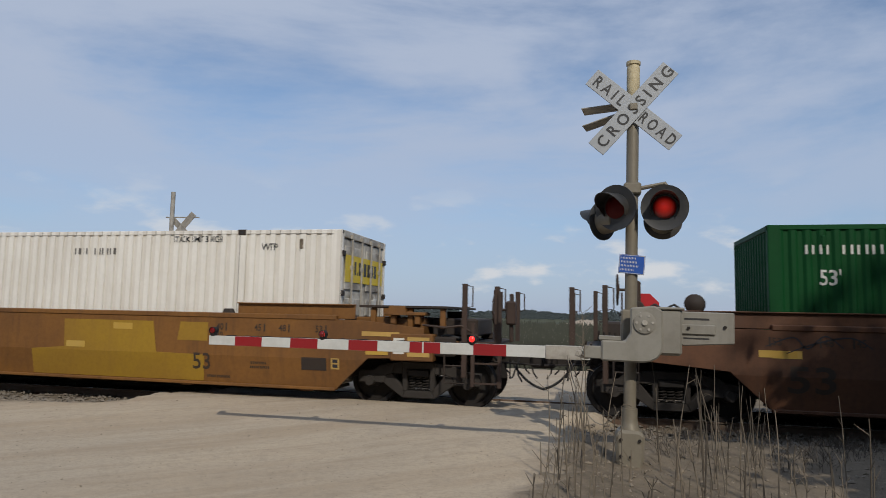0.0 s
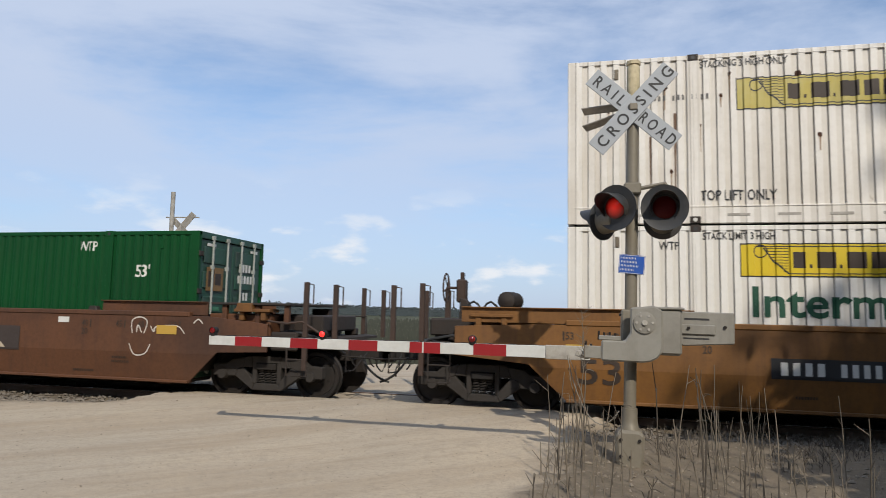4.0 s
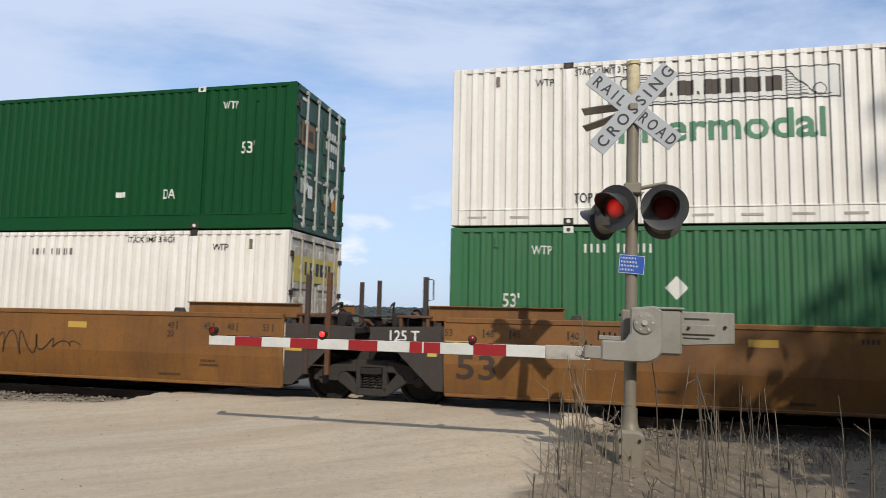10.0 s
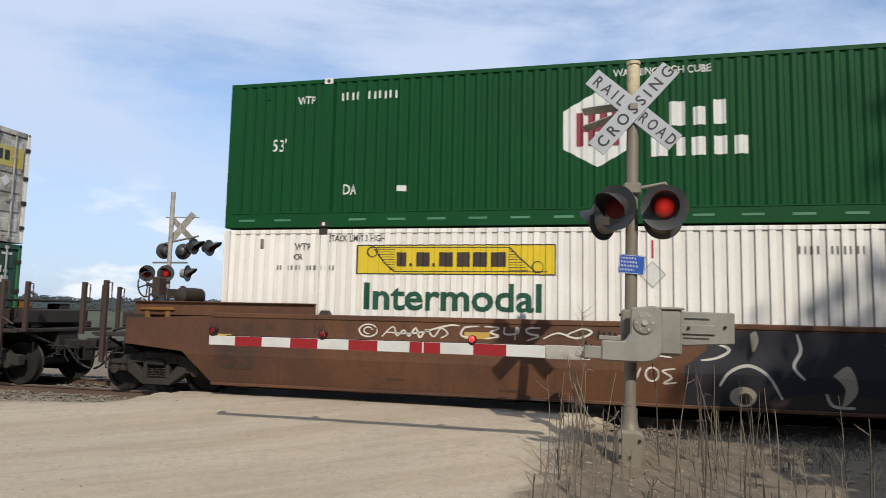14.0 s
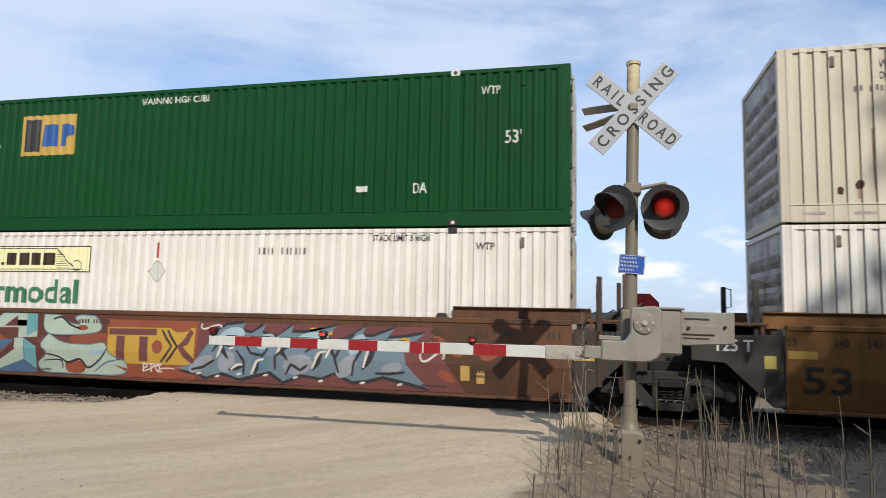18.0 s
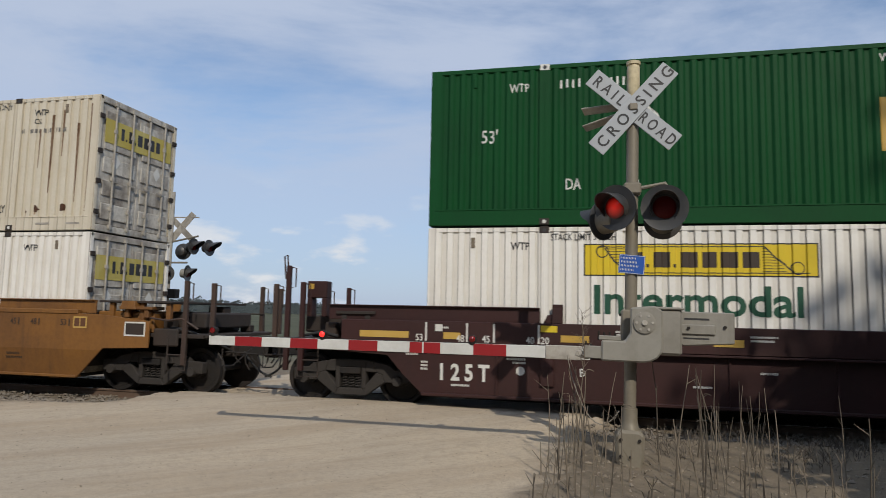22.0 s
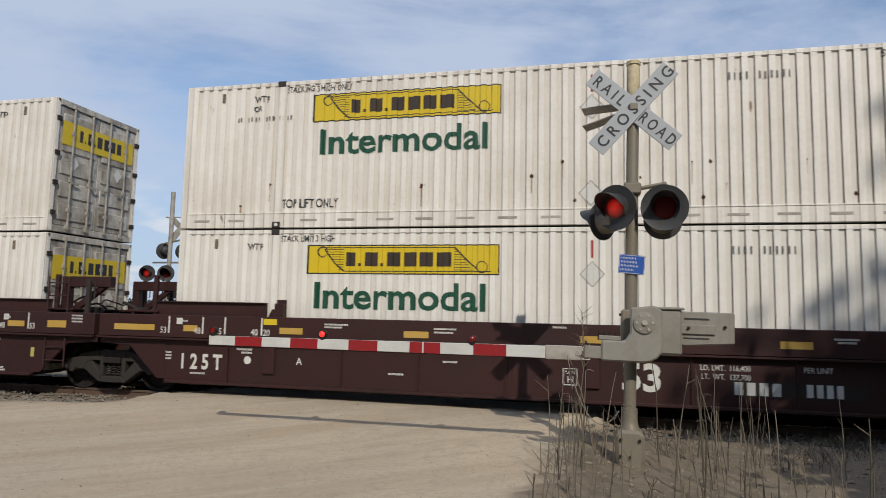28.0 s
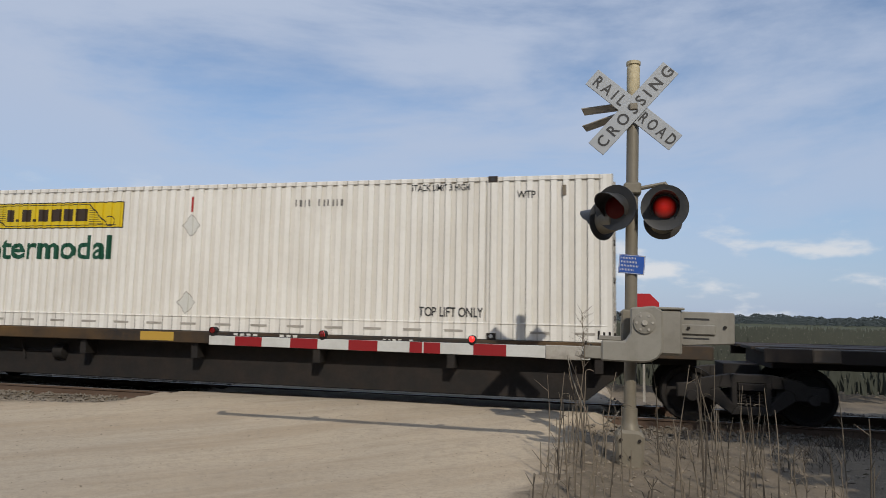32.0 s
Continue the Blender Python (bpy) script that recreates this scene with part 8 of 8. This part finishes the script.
def far_signal():
    g = thing("crossing_signal", "weathered crossing signal with many lights across the track", "crossing signal")
    g.matrix_basis = pose(-13.33, 5.7, -0.35)
    part("mast", Shape().tube([(0, 0, 0), (0, 0, 5.8)], 0.07, 14), GREYWOOD, g, smooth=True)
    for z, a, ln in ((4.98, 90, 1.22), (4.65, -48, 1.2), (4.6, 42, 1.2)):
        m = Matrix.Translation((0.32, 0.1, z)) @ Euler((radians(12), radians(a if a != 90 else 1), 0)).to_matrix().to_4x4()
        h = 0.1 if a != 90 else 0.02
        part("crossbuck_blade", Shape().box(-ln / 2, ln / 2, -0.012, 0.012, -h, h), GREYWOOD, g, "back of a crossbuck blade", m=m)
    part("light_arm", Shape().tube([(-0.6, 0, 3.5), (0.65, 0, 3.5)], 0.03, 8), MAST, g)
    part("light_arm", Shape().tube([(-0.3, 0, 4.1), (1.0, 0, 4.35)], 0.03, 8), MAST, g)
    part("junction_box", Shape().box(0.05, 0.35, -0.1, 0.15, 2.35, 2.65), SOOT, g, bevel=0.02)
    lamp_unit(g, (-0.68, -0.15, 3.14), (0.25, -1, 0), phase="left")
    lamp_unit(g, (0.02, -0.16, 3.14), (0.4, -1, 0), phase="right")
    lamp_unit(g, (0.72, -0.05, 3.15), (0.98, 0.15, 0), back=ALU)
    lamp_unit(g, (-0.25, 0.05, 3.88), (-0.9, 0.5, 0))
    lamp_unit(g, (0.45, 0.05, 3.86), (-0.2, 1, 0))
    lamp_unit(g, (0.85, 0.0, 4.02), (0.99, -0.1, 0), hood=0.4)
    lamp_unit(g, (1.35, 0.1, 3.98), (0.99, -0.1, 0.05), hood=0.45)
    return g


def stop_sign():
    g = thing("stop_sign", "red octagonal stop sign on a post beyond the track", "road sign")
    g.matrix_basis = pose(1.22, 4.6, 0.0)
    pts = [(0.38 / math.cos(radians(22.5)) * math.cos(radians(22.5 + 45 * i)), 1.93 + 0.38 / math.cos(radians(22.5)) * math.sin(radians(22.5 + 45 * i))) for i in range(8)]
    part("sign_face", Shape().slab(pts, -0.004, 0.004), STOPRED, g, "red octagon", bevel=0.002)
    part("post", Shape().box(-0.03, 0.03, 0.006, 0.05, -0.9, 2.25), GREYWOOD, g)


# ---- plants ----
def build_weeds():
    rng = random.Random(21)
    for i in range(112):
        for _ in range(50):
            x, y = (rng.gauss(-0.2, 0.28) if rng.random() < 0.38 else rng.gauss(1.15, 0.6)), rng.uniform(-7.2, -4.2)
            if road_weight(x, y) < 0.5 and abs(x - 0.39) + abs(y + 4.8) > 0.3 and y < -4.1 + 0.2 * x:
                break
        z = ground_z(x, y) - 0.02
        h = rng.choice((0.3, 0.45, 0.6, 0.75, 0.9, 1.05, 1.2)) * (0.75 if y < -5.6 else 1.0)
        lean = Vector((rng.gauss(0, 0.045), rng.gauss(0, 0.05), 1.0))
        pts, p, d = [Vector((x, y, z))], Vector((x, y, z)), lean.normalized()
        n = 6
        for k in range(n):
            d = (d + Vector((rng.gauss(0, 0.035), rng.gauss(0, 0.035), 0.0))).normalized()
            p = p + d * h / n
            pts.append(p.copy())
        if rng.random() < 0.16:
            hook = rng.choice((-1, 1))
            for k in range(4):
                d = (d + Vector((hook * 0.5, 0, -0.55))).normalized()
                p = p + d * 0.025
                pts.append(p.copy())
        r = rng.uniform(0.0045, 0.0095)
        sh = Shape().tube(pts, r, 5, r * 0.5)
        for k in range(rng.randint(0, 3)):
            q = pts[rng.randint(2, 5)]
            e = q + Vector((rng.gauss(0, 0.06), rng.gauss(0, 0.05), rng.uniform(0.05, 0.16)))
            sh.tube([q, e], r * 0.55, 4, r * 0.3)
        tagged(new("dry_weed", mesh_of("dry_weed", sh, STALK)), "thin dry leafless weed stalk in the verge", "weed", "weeds by the signal")
    # one tall feathery stalk beside the mast
    sh = Shape()
    base = Vector((-0.12, -5.4, 0.0))
    pts = [base + Vector((0.02 * math.sin(i), 0, i * 0.17)) for i in range(11)]
    sh.tube(pts, 0.008, 5, 0.003)
    for i in range(60):
        z = rng.uniform(1.15, 1.75)
        q = base + Vector((0, 0, z))
        e = q + Vector((rng.gauss(0, 0.07), rng.gauss(0, 0.07), rng.uniform(0.02, 0.12)))
        sh.tube([q, e], 0.0022, 3, 0.001)
    tagged(new("dry_weed", mesh_of("dry_weed", sh, STALK)), "tall dry weed with a feathery seed head", "weed", "weeds by the signal")
    # low scrub and litter on the verge
    sh = Shape()
    for _ in range(4200):
        x, y = rng.uniform(-1.0, 9.0), rng.uniform(-8.5, -2.1)
        if road_weight(x, y) > 0.25 + 0.3 * rng.random() or noise.noise(Vector((x * 0.8, y * 0.8, 4.0))) < -0.1 + 0.3 * rng.random():
            continue
        z = ground_z(x, y) - 0.01
        a, h = rng.uniform(0, 6.28), rng.uniform(0.02, 0.09)
        dx, dy = math.cos(a) * 0.004, math.sin(a) * 0.004
        lx, ly = rng.gauss(0, 0.06), rng.gauss(0, 0.06)
        sh.add([(x - dx, y - dy, z), (x + dx, y + dy, z), (x + lx, y + ly, z + h)], [(0, 1, 2)])
    tw = Shape()
    for _ in range(1500):
        x, y = rng.uniform(0.7, 7.0), rng.uniform(-4.9, -2.0)
        if noise.noise(Vector((x * 1.1, y * 1.1, 7.0))) < 0.15 * rng.random():
            continue
        z = ground_z(x, y) - 0.01
        p, d = Vector((x, y, z)), Vector((rng.gauss(0, 0.35), rng.gauss(0, 0.35), 1.0)).normalized()
        for k in range(3):
            e = p + d * rng.uniform(0.04, 0.12)
            tw.tube([p, e], 0.0035, 3, 0.002)
            p, d = e, (d + Vector((rng.gauss(0, 0.5), rng.gauss(0, 0.5), 0.1))).normalized()
    tagged(new("brush", mesh_of("brush", tw, TWIG)), "low tangle of dark dry twigs on the stony shoulder", "brush", kind="stuff")
    tagged(new("dry_grass", mesh_of("dry_grass", sh, STALK)), "short dry grass and twigs on the verge", "grass", kind="stuff")


def build_field():
    rng = random.Random(5)
    sh, tf = Shape(), Shape()
    for _ in range(26000):
        d = 16 * (9.0 ** rng.random())
        a = rng.uniform(-1.0, 0.62)
        x, y = d * math.tan(a) * 0.9, -12.6 + d + 6
        if y < 12 or (x < -0.35 * (y + 14)):
            continue
        z = -0.75
        h = rng.uniform(0.5, 1.25)
        w = rng.uniform(0.02, 0.06) * (1 + d / 60)
        lx = rng.gauss(0, 0.12)
        sh.add([(x - w, y, z), (x + w, y, z), (x + w * 0.5 + lx, y, z + h), (x - w * 0.5 + lx, y, z + h * 0.96)], [(0, 1, 2, 3)])
        if rng.random() < 0.26:
            r = rng.uniform(0.015, 0.04) * (1 + d / 120)
            zz = z + h * rng.uniform(0.75, 1.05)
            tf.add([(x + lx - r * 0.9, y - 0.03, zz), (x + lx, y - 0.03, zz - r), (x + lx + r, y - 0.03, zz), (x + lx, y - 0.03, zz + r * 1.1)], [(0, 1, 2, 3)])
    tagged(new("reeds", mesh_of("reeds", sh, REED)), "field of tall dull green reeds", "reeds", kind="stuff")
    tagged(new("seed_heads", mesh_of("seed_heads", tf, TUFT)), "pale fluffy seed heads over the reeds", "reeds", kind="stuff")
    wood = Shape()
    for _ in range(24000):
        a = rng.uniform(-1.25, 1.0)
        d = rng.uniform(330, 430)
        x, y = d * math.sin(a), d * math.cos(a)
        top = 3.4 + 1.6 * noise.noise(Vector((a * 14, 0, 0))) + 1.6 * noise.noise(Vector((a * 90, 1, 0))) + 2.2 * smooth01(-0.1, -0.6, a)
        z = rng.uniform(-0.8, max(1.0, top)) if rng.random() < 0.7 else top * rng.uniform(0.86, 1.03)
        wood.add(*lump(rng, (x, y, z), rng.uniform(0.25, 0.6)))
    ridge = [-1.3 + 2.4 * i / 700 for i in range(701)]
    vs = []
    for a in ridge:
        top = 3.0 + 1.5 * noise.noise(Vector((a * 14, 0, 0))) + 1.2 * noise.noise(Vector((a * 90, 1, 0))) + 0.5 * noise.noise(Vector((a * 400, 2, 0))) + 2.2 * smooth01(-0.1, -0.6, a)
        for d in (432, 440):
            vs += [(d * math.sin(a), d * math.cos(a), -1.5), (d * math.sin(a), d * math.cos(a), top - (0.6 if d > 435 else 0.0))]
    wood.add(vs, [(4 * i, 4 * i + 4, 4 * i + 5, 4 * i + 1) for i in range(700)] + [(4 * i + 1, 4 * i + 5, 4 * i + 7, 4 * i + 3) for i in range(700)] + [(4 * i + 2, 4 * i + 3, 4 * i + 7, 4 * i + 6) for i in range(700)])
    tagged(new("far_wood", mesh_of("far_wood", wood, HAZELEAF)), "line of trees on the horizon with haze in its colour", "trees", kind="stuff")


def shade_tree(x, y, height, crown_lo, radius, seed, clumps, size=1.0):
    """An unseen tree beside or behind the camera, placed so that its shade falls on the verge and the train."""
    rng = random.Random(seed)
    t = thing("tree", "unseen roadside tree with a broad leafy crown, placed for its shade", "tree", "roadside trees")
    t.matrix_basis = pose(x, y, -0.1)
    part("trunk", Shape().tube([(0, 0, 0), (0.2, 0.1, height * 0.3), (-0.1, 0.15, height * 0.6), (0.05, 0, height * 0.92)], 0.5 * size, 12, 0.08 * size), BARK, t, smooth=True)
    tips = []
    for i in range(40):
        a, z0 = i * 2.4, crown_lo + (height - crown_lo) * (i + 0.5) / 41
        f = (z0 - crown_lo) / (height - crown_lo)
        ln = radius * rng.uniform(0.85, 1.05) * (1.0 - 0.25 * smooth01(0.75, 1.0, f))
        p0 = Vector((0.05, 0.05, z0))
        p1 = p0 + Vector((math.cos(a) * ln * 0.55, math.sin(a) * ln * 0.55, ln * 0.12))
        p2 = p0 + Vector((math.cos(a) * ln, math.sin(a) * ln, ln * 0.16))
        part("limb", Shape().tube([p0, p1, p2], 0.12 * size, 6, 0.03 * size), BARK, t)
        tips += [p1, p2, (p1 + p2) / 2, p0 + (p1 - p0) * 0.5]
    sh = Shape()
    for _ in range(clumps):
        c = rng.choice(tips)
        p = c + Vector((rng.gauss(0, 0.8), rng.gauss(0, 0.8), rng.gauss(0, 0.6))) * size
        r = rng.uniform(0.16, 0.34) * (0.4 + 0.6 * size)
        u = Vector((rng.gauss(0, 1), rng.gauss(0, 1), rng.gauss(0, 1))).normalized()
        v = u.orthogonal().normalized()
        w = u.cross(v)
        sh.add([p - v * r, p + w * r * 0.6, p + v * r, p - w * r * 0.6], [(0, 1, 2, 3)])
    part("crown", sh, CANOPY, t, "broad crown of leaf clumps")
    return t


def build_belt():
    """Dense unseen woods behind the camera, added to hold back sky light."""
    rng = random.Random(77)
    sh = Shape()
    for _ in range(26000):
        x = rng.uniform(-75, 75)
        top = 12.5 + 2.5 * noise.noise(Vector((x * 0.12, 3, 0))) + 1.5 * noise.noise(Vector((x * 0.5, 9, 0)))
        y = -33 - rng.random() * 6
        p = Vector((x, y, rng.uniform(-0.3, top)))
        r = rng.uniform(0.3, 0.6)
        u = Vector((rng.gauss(0, 1), rng.gauss(0, 1), rng.gauss(0, 1))).normalized()
        v = u.orthogonal().normalized()
        w = u.cross(v)
        sh.add([p - v * r, p + w * r * 0.7, p + v * r, p - w * r * 0.7], [(0, 1, 2, 3)])
    tagged(new("roadside_wood", mesh_of("roadside_wood", sh, CANOPY)), "unseen dense green woods added to block sky light", "trees", kind="stuff")


# ---- build the place ----
build_ground()
build_track()
build_stones()
near_signal()
far_signal()
stop_sign()
build_field()
shade_tree(21.6, -27.5, 24.3, 7.0, 7.2, 3, 24000)
# more unseen trees, added to deepen the shade at the right
for n, (x, y, h) in enumerate(((11.2, -9.6, 7.5), (12.5, -7.6, 8.0), (16.0, -8.4, 9.0), (11.5, -13.0, 8.0), (20.0, -10.0, 9.0), (15.0, -13.0, 9.0))):
    shade_tree(x, y, h, 0.5, 2.7, 40 + n, 8000, 0.5)
# two low unseen trees, sized to darken the ground right of the mast
shade_tree(7.9, -9.2, 6.5, 0.3, 2.9, 61, 16000, 0.5)
shade_tree(6.9, -7.2, 3.6, 0.2, 1.9, 62, 7000, 0.4)
shade_tree(34.0, -29.0, 27.0, 8.0, 8.0, 5, 9000)
shade_tree(24.5, -31.0, 33.0, 20.0, 6.0, 7, 1500)

build_belt()

# ---- build the train, from its first wagon to its last ----
LO, UP = 0.35, 3.285
W1, G1 = "white corrugated container with yellow name panel and green lettering", "green corrugated container with gold square emblem"
W2 = "old cream container with rust spots, stacked on another"
well_car("well_car", "yellow and brown well car with dark number", -132.34, TAN, "coupler", "coupler", marks=tan_marks(left53=False, right53=True) + [patch([(1.53, 0.345), (5.42, 0.345), (5.45, 0.84), (4.4, 0.86), (4.3, 1.45), (2.25, 1.45), (2.28, 0.9), (1.5, 0.84)], GOLDCAR, "repainted_panel", "yellow repainted panel"),
         car_rect(2.33, 2.77, 0.9, 1.02, GOLD, "reflector", "amber reflective strip", None, 0.002), patch([(4.85, 1.1), (5.5, 1.1), (5.5, 1.45), (4.9, 1.45)], GOLDCAR, "repainted_panel", "")])
container("shipping_container", "white corrugated container with yellow panel on its doors", -132.34, LO, WHITE, DOORWHITE, "jb", marks=white_marks() + door_banner(YELLOW))
well_car("well_car", "rusty brown well car with white scrawled graffiti", -108.86, RUSTBROWN, "coupler", "coupler", marks=tan_marks(refl=((-1.85, 1.09), (1.07, 1.12))) + graffiti_bubbles())
container("shipping_container", G1, -108.86, LO, GREEN, DOORGREEN, "emp", marks=green_marks(logo=4.42, logo_z=1.72, face=PALEGOLD, blue=PALEBLUEINK, short=True, dia=3.75, dia_z=2.2) + door_marks_green(), fit_paint=GREEN)
well_car("well_car", "orange brown well car with dark number panel", -85.54, TAN, "coupler", "joint", marks=tan_marks(plate=True, name_x=-4.95) + thin_scrawl())
container("shipping_container", W1, -85.54, LO, WHITE, DOORWHITE, "jb", marks=white_marks() + door_banner())
container("shipping_container", "worn white container with faded yellow panel and rust", -85.54, UP, WORN, DOORWHITE, "jb", upper=True, marks=white_marks("old", face=OLDYELLOW, banner_z=1.9, inter=False, lift=True, low_diamond=True) + rust_spots(1, 16, 0.3, 2.5, 0.035, 0.4) + rust_spots(2, 10, 1.2, 2.6, 0.05, 0.5) + rust_runs())
well_car("well_car", "orange brown well car with faded painted patch", -66.23, TAN, "joint", "joint", marks=tan_marks() + worn_patch())
container("shipping_container", W1, -66.23, LO, WHITE, DOORWHITE, "jb", marks=white_marks() + door_banner() + [(flat_poly([(0.45, 2.8), (0.52, 2.1), (0.56, 1.3), (0.62, 1.3), (0.62, 2.8)], 0.0005), BROWNSTAIN, "stain", "brown running stain")])
container("shipping_container", G1, -66.23, UP, GREEN, DOORGREEN, "emp", upper=False, marks=green_marks() + door_marks_green())
well_car("well_car", "orange brown well car with black number panel", -46.94, TAN, "joint", "coupler", marks=tan_marks(plate=True, name_x=2.1))
container("shipping_container", "faded green corrugated container with pale gold emblem", -46.94, LO, FADED, DOORGREEN, "emp", marks=green_marks(logo_z=1.05, face=PALEGOLD) + door_marks_green())
container("shipping_container", "white container with bleached name panel and pale green lettering", -46.94, UP, WHITE, DOORWHITE, "jb", upper=True, marks=white_marks(face=WHITEINK, ink=PALEGREENINK, lift=True, low_diamond=True) + door_banner())
well_car("well_car", "rusty brown well car with black and white graffiti", -23.34, RUSTBROWN, "coupler", "joint", marks=tan_marks() + graffiti_black())
container("shipping_container", W1, -23.34, LO, WHITE, DOORWHITE, "jb", marks=white_marks("pin", face=YELLOW) + door_banner())
container("shipping_container", "green corrugated container with white hexagon emblem", -23.34, UP, GREEN, DOORGREEN, "emp", upper=True, marks=green_marks(hub=True) + door_marks_green())
well_car("well_car", "rusty brown well car covered in colourful graffiti", -3.69, RUSTBROWN, "joint", "joint", marks=tan_marks(left53=False) + [(moved(sh, 0.22), mat, nm, lab) for sh, mat, nm, lab in graffiti_mint()] + graffiti_letters())
container("shipping_container", "white container with bleached yellow panel and green lettering", -3.69, LO, WHITE, DOORWHITE, "jb", marks=white_marks(face=PALEYELLOW, ink=PALEGREENINK) + door_banner())
container("shipping_container", G1, -3.69, UP, GREEN, DOORGREEN, "emp", marks=green_marks(logo=4.45, logo_z=1.62, dia=3.72) + door_marks_green())
well_car("well_car", "orange brown well car with pale blue graffiti", 15.81, TAN, "joint", "coupler", marks=tan_marks(plate=True, name_x=1.75) + graffiti_pale_blue())
container("shipping_container", W1, 15.81, LO, WHITE, DOORWHITE, "jb", marks=white_marks() + door_banner())
container("shipping_container", W2, 15.81, UP, CREAM, DOORWHITE, "jb", upper=True, marks=white_marks("old", face=PALEYELLOW, lift=True, low_diamond=True, red=False) + door_banner() + rust_spots(3, 15, 0.35, 0.62, 0.07, 0.2) + rust_spots(4, 8, 0.3, 1.4, 0.03, 0.3) + rust_runs())
well_car("well_car", "maroon well car with white lettering", 39.17, MAROON, "coupler", "joint", style="maroon", marks=maroon_marks(a="B"))
container("shipping_container", W1, 39.17, LO, WHITE, DOORWHITE, "jb", marks=white_marks() + door_banner())
container("shipping_container", G1, 39.17, UP, GREEN, DOORGREEN, "emp", marks=green_marks() + door_marks_green())
well_car("well_car", "maroon well car with white lettering", 58.46, MAROON, "joint", "joint", style="maroon", marks=maroon_marks(a="C"))
container("shipping_container", W1, 58.46, LO, WHITE, DOORWHITE, "jb", marks=white_marks() + door_banner(YELLOW))
container("shipping_container", "white container with yellow panels, stacked on another", 58.46, UP, WORN, DOORWHITE, "jb", upper=True, marks=white_marks(lift=True) + door_banner(YELLOW) + rust_spots(6, 8, 0.3, 1.0, 0.025, 0.2))
well_car("well_car", "maroon well car with white lettering", 77.78, MAROON, "joint", "coupler", style="maroon", marks=maroon_marks(a="A"))
container("shipping_container", W1, 77.78, LO, WHITE, DOORWHITE, "jb", marks=white_marks() + door_banner(YELLOW))
container("shipping_container", "worn white container with yellow panel and rust marks", 77.78, UP, WORN, DOORWHITE, "jb", upper=True, marks=white_marks("old", face=YELLOW, lift=True, low_diamond=True) + door_banner(OLDYELLOW) + rust_spots(5, 18, 0.3, 1.3, 0.035, 0.35))
spine_car("flat_car", "dark flat car with a deep centre sill", -8.5, 9.6, -7.0, 10.2, 106.82, marks=[
    (bars((0.5,) * 3, 0.17, 1.96, -1.343, 1.08, 0.3), WHITEINK, "lettering", ""), (bars((0.4, 0.2, 0.4, 0.4, 0, 0.4), 0.15, 4.0, -1.343, 1.08, 0.3), WHITEINK, "lettering", ""),
    (bars((0.5,) * 4, 0.17, 1.0, -1.343, 1.08, 0.3), WHITEINK, "lettering", ""), (Shape().box(-1.05, -0.3, -1.346, -1.34, 1.07, 1.24), GOLD, "reflector", "amber reflective strip"),
    (Shape().box(-8.45, -7.6, -1.346, -1.34, 1.07, 1.25), STRAW, "end_patch", "yellow end patch"), (Shape().box(-7.5, -6.9, -1.346, -1.34, 1.08, 1.24), GOLDCAR, "end_patch", ""), (Shape().box(3.0, 3.6, -1.346, -1.34, 1.07, 1.2), GOLD, "reflector", "amber reflective strip")])
container("shipping_container", W1, 98.71, 1.27, WHITE, DOORWHITE, "jb", upper=True, marks=white_marks(lift=True, low_diamond=True))
spine_car("flat_car", "empty dark flat car with a deep centre sill", -8.5, 8.5, None, 10.2, 125.67, loaded=False)
build_weeds()


def motions():
    """The whole train rolls past; wheels turn; lamps flash."""
    ts = sorted([i * 0.5 for i in range(65)] + [17.8, 17.9, 18.1, 18.2, 18.3, 18.4, 18.6, 18.7])
    for ob, u, y, z in MOVERS:
        walk(ob, [(t, pose(u + run(t), y, z)) for t in ts])
    lit = {"right": (1.193, 0.75), "left": (1.193, 0.1535), "third": (1.196, 0.61), "second": (1.196, 0.012)}
    for rotor, home, phase in ROTORS:
        beat, on = lit[phase]
        off = on + beat / 2
        flips = []
        for n in range(-2, 29):
            flips += [(n * beat + on, 0.0), (n * beat + off, 180.0)]
        flips.sort()
        rows, before = {}, 180.0
        for at, angle in flips:
            f = round(at * FPS)
            if -3 <= f <= 32 * FPS - 3:
                for k in range(4):
                    rows[f - 1 + k] = before + (angle - before) * k / 3
            before = angle
        start = [a for at, a in flips if at <= 0][-1]
        rows = {f: a for f, a in rows.items() if f > 0}
        rows[0] = start
        rows[32 * FPS] = [a for at, a in flips if at <= 32][-1]
        walk(rotor, [(f / FPS, home @ pose(0, 0, 0, rows[f], 0, 0)) for f in sorted(rows)])
    steps = [i / 15 for i in range(481)]
    for w, x, r in WHEELSETS:
        walk(w, [(t, pose(x, 0, r, 0, math.degrees(run(t) / r), 0)) for t in steps])


motions()
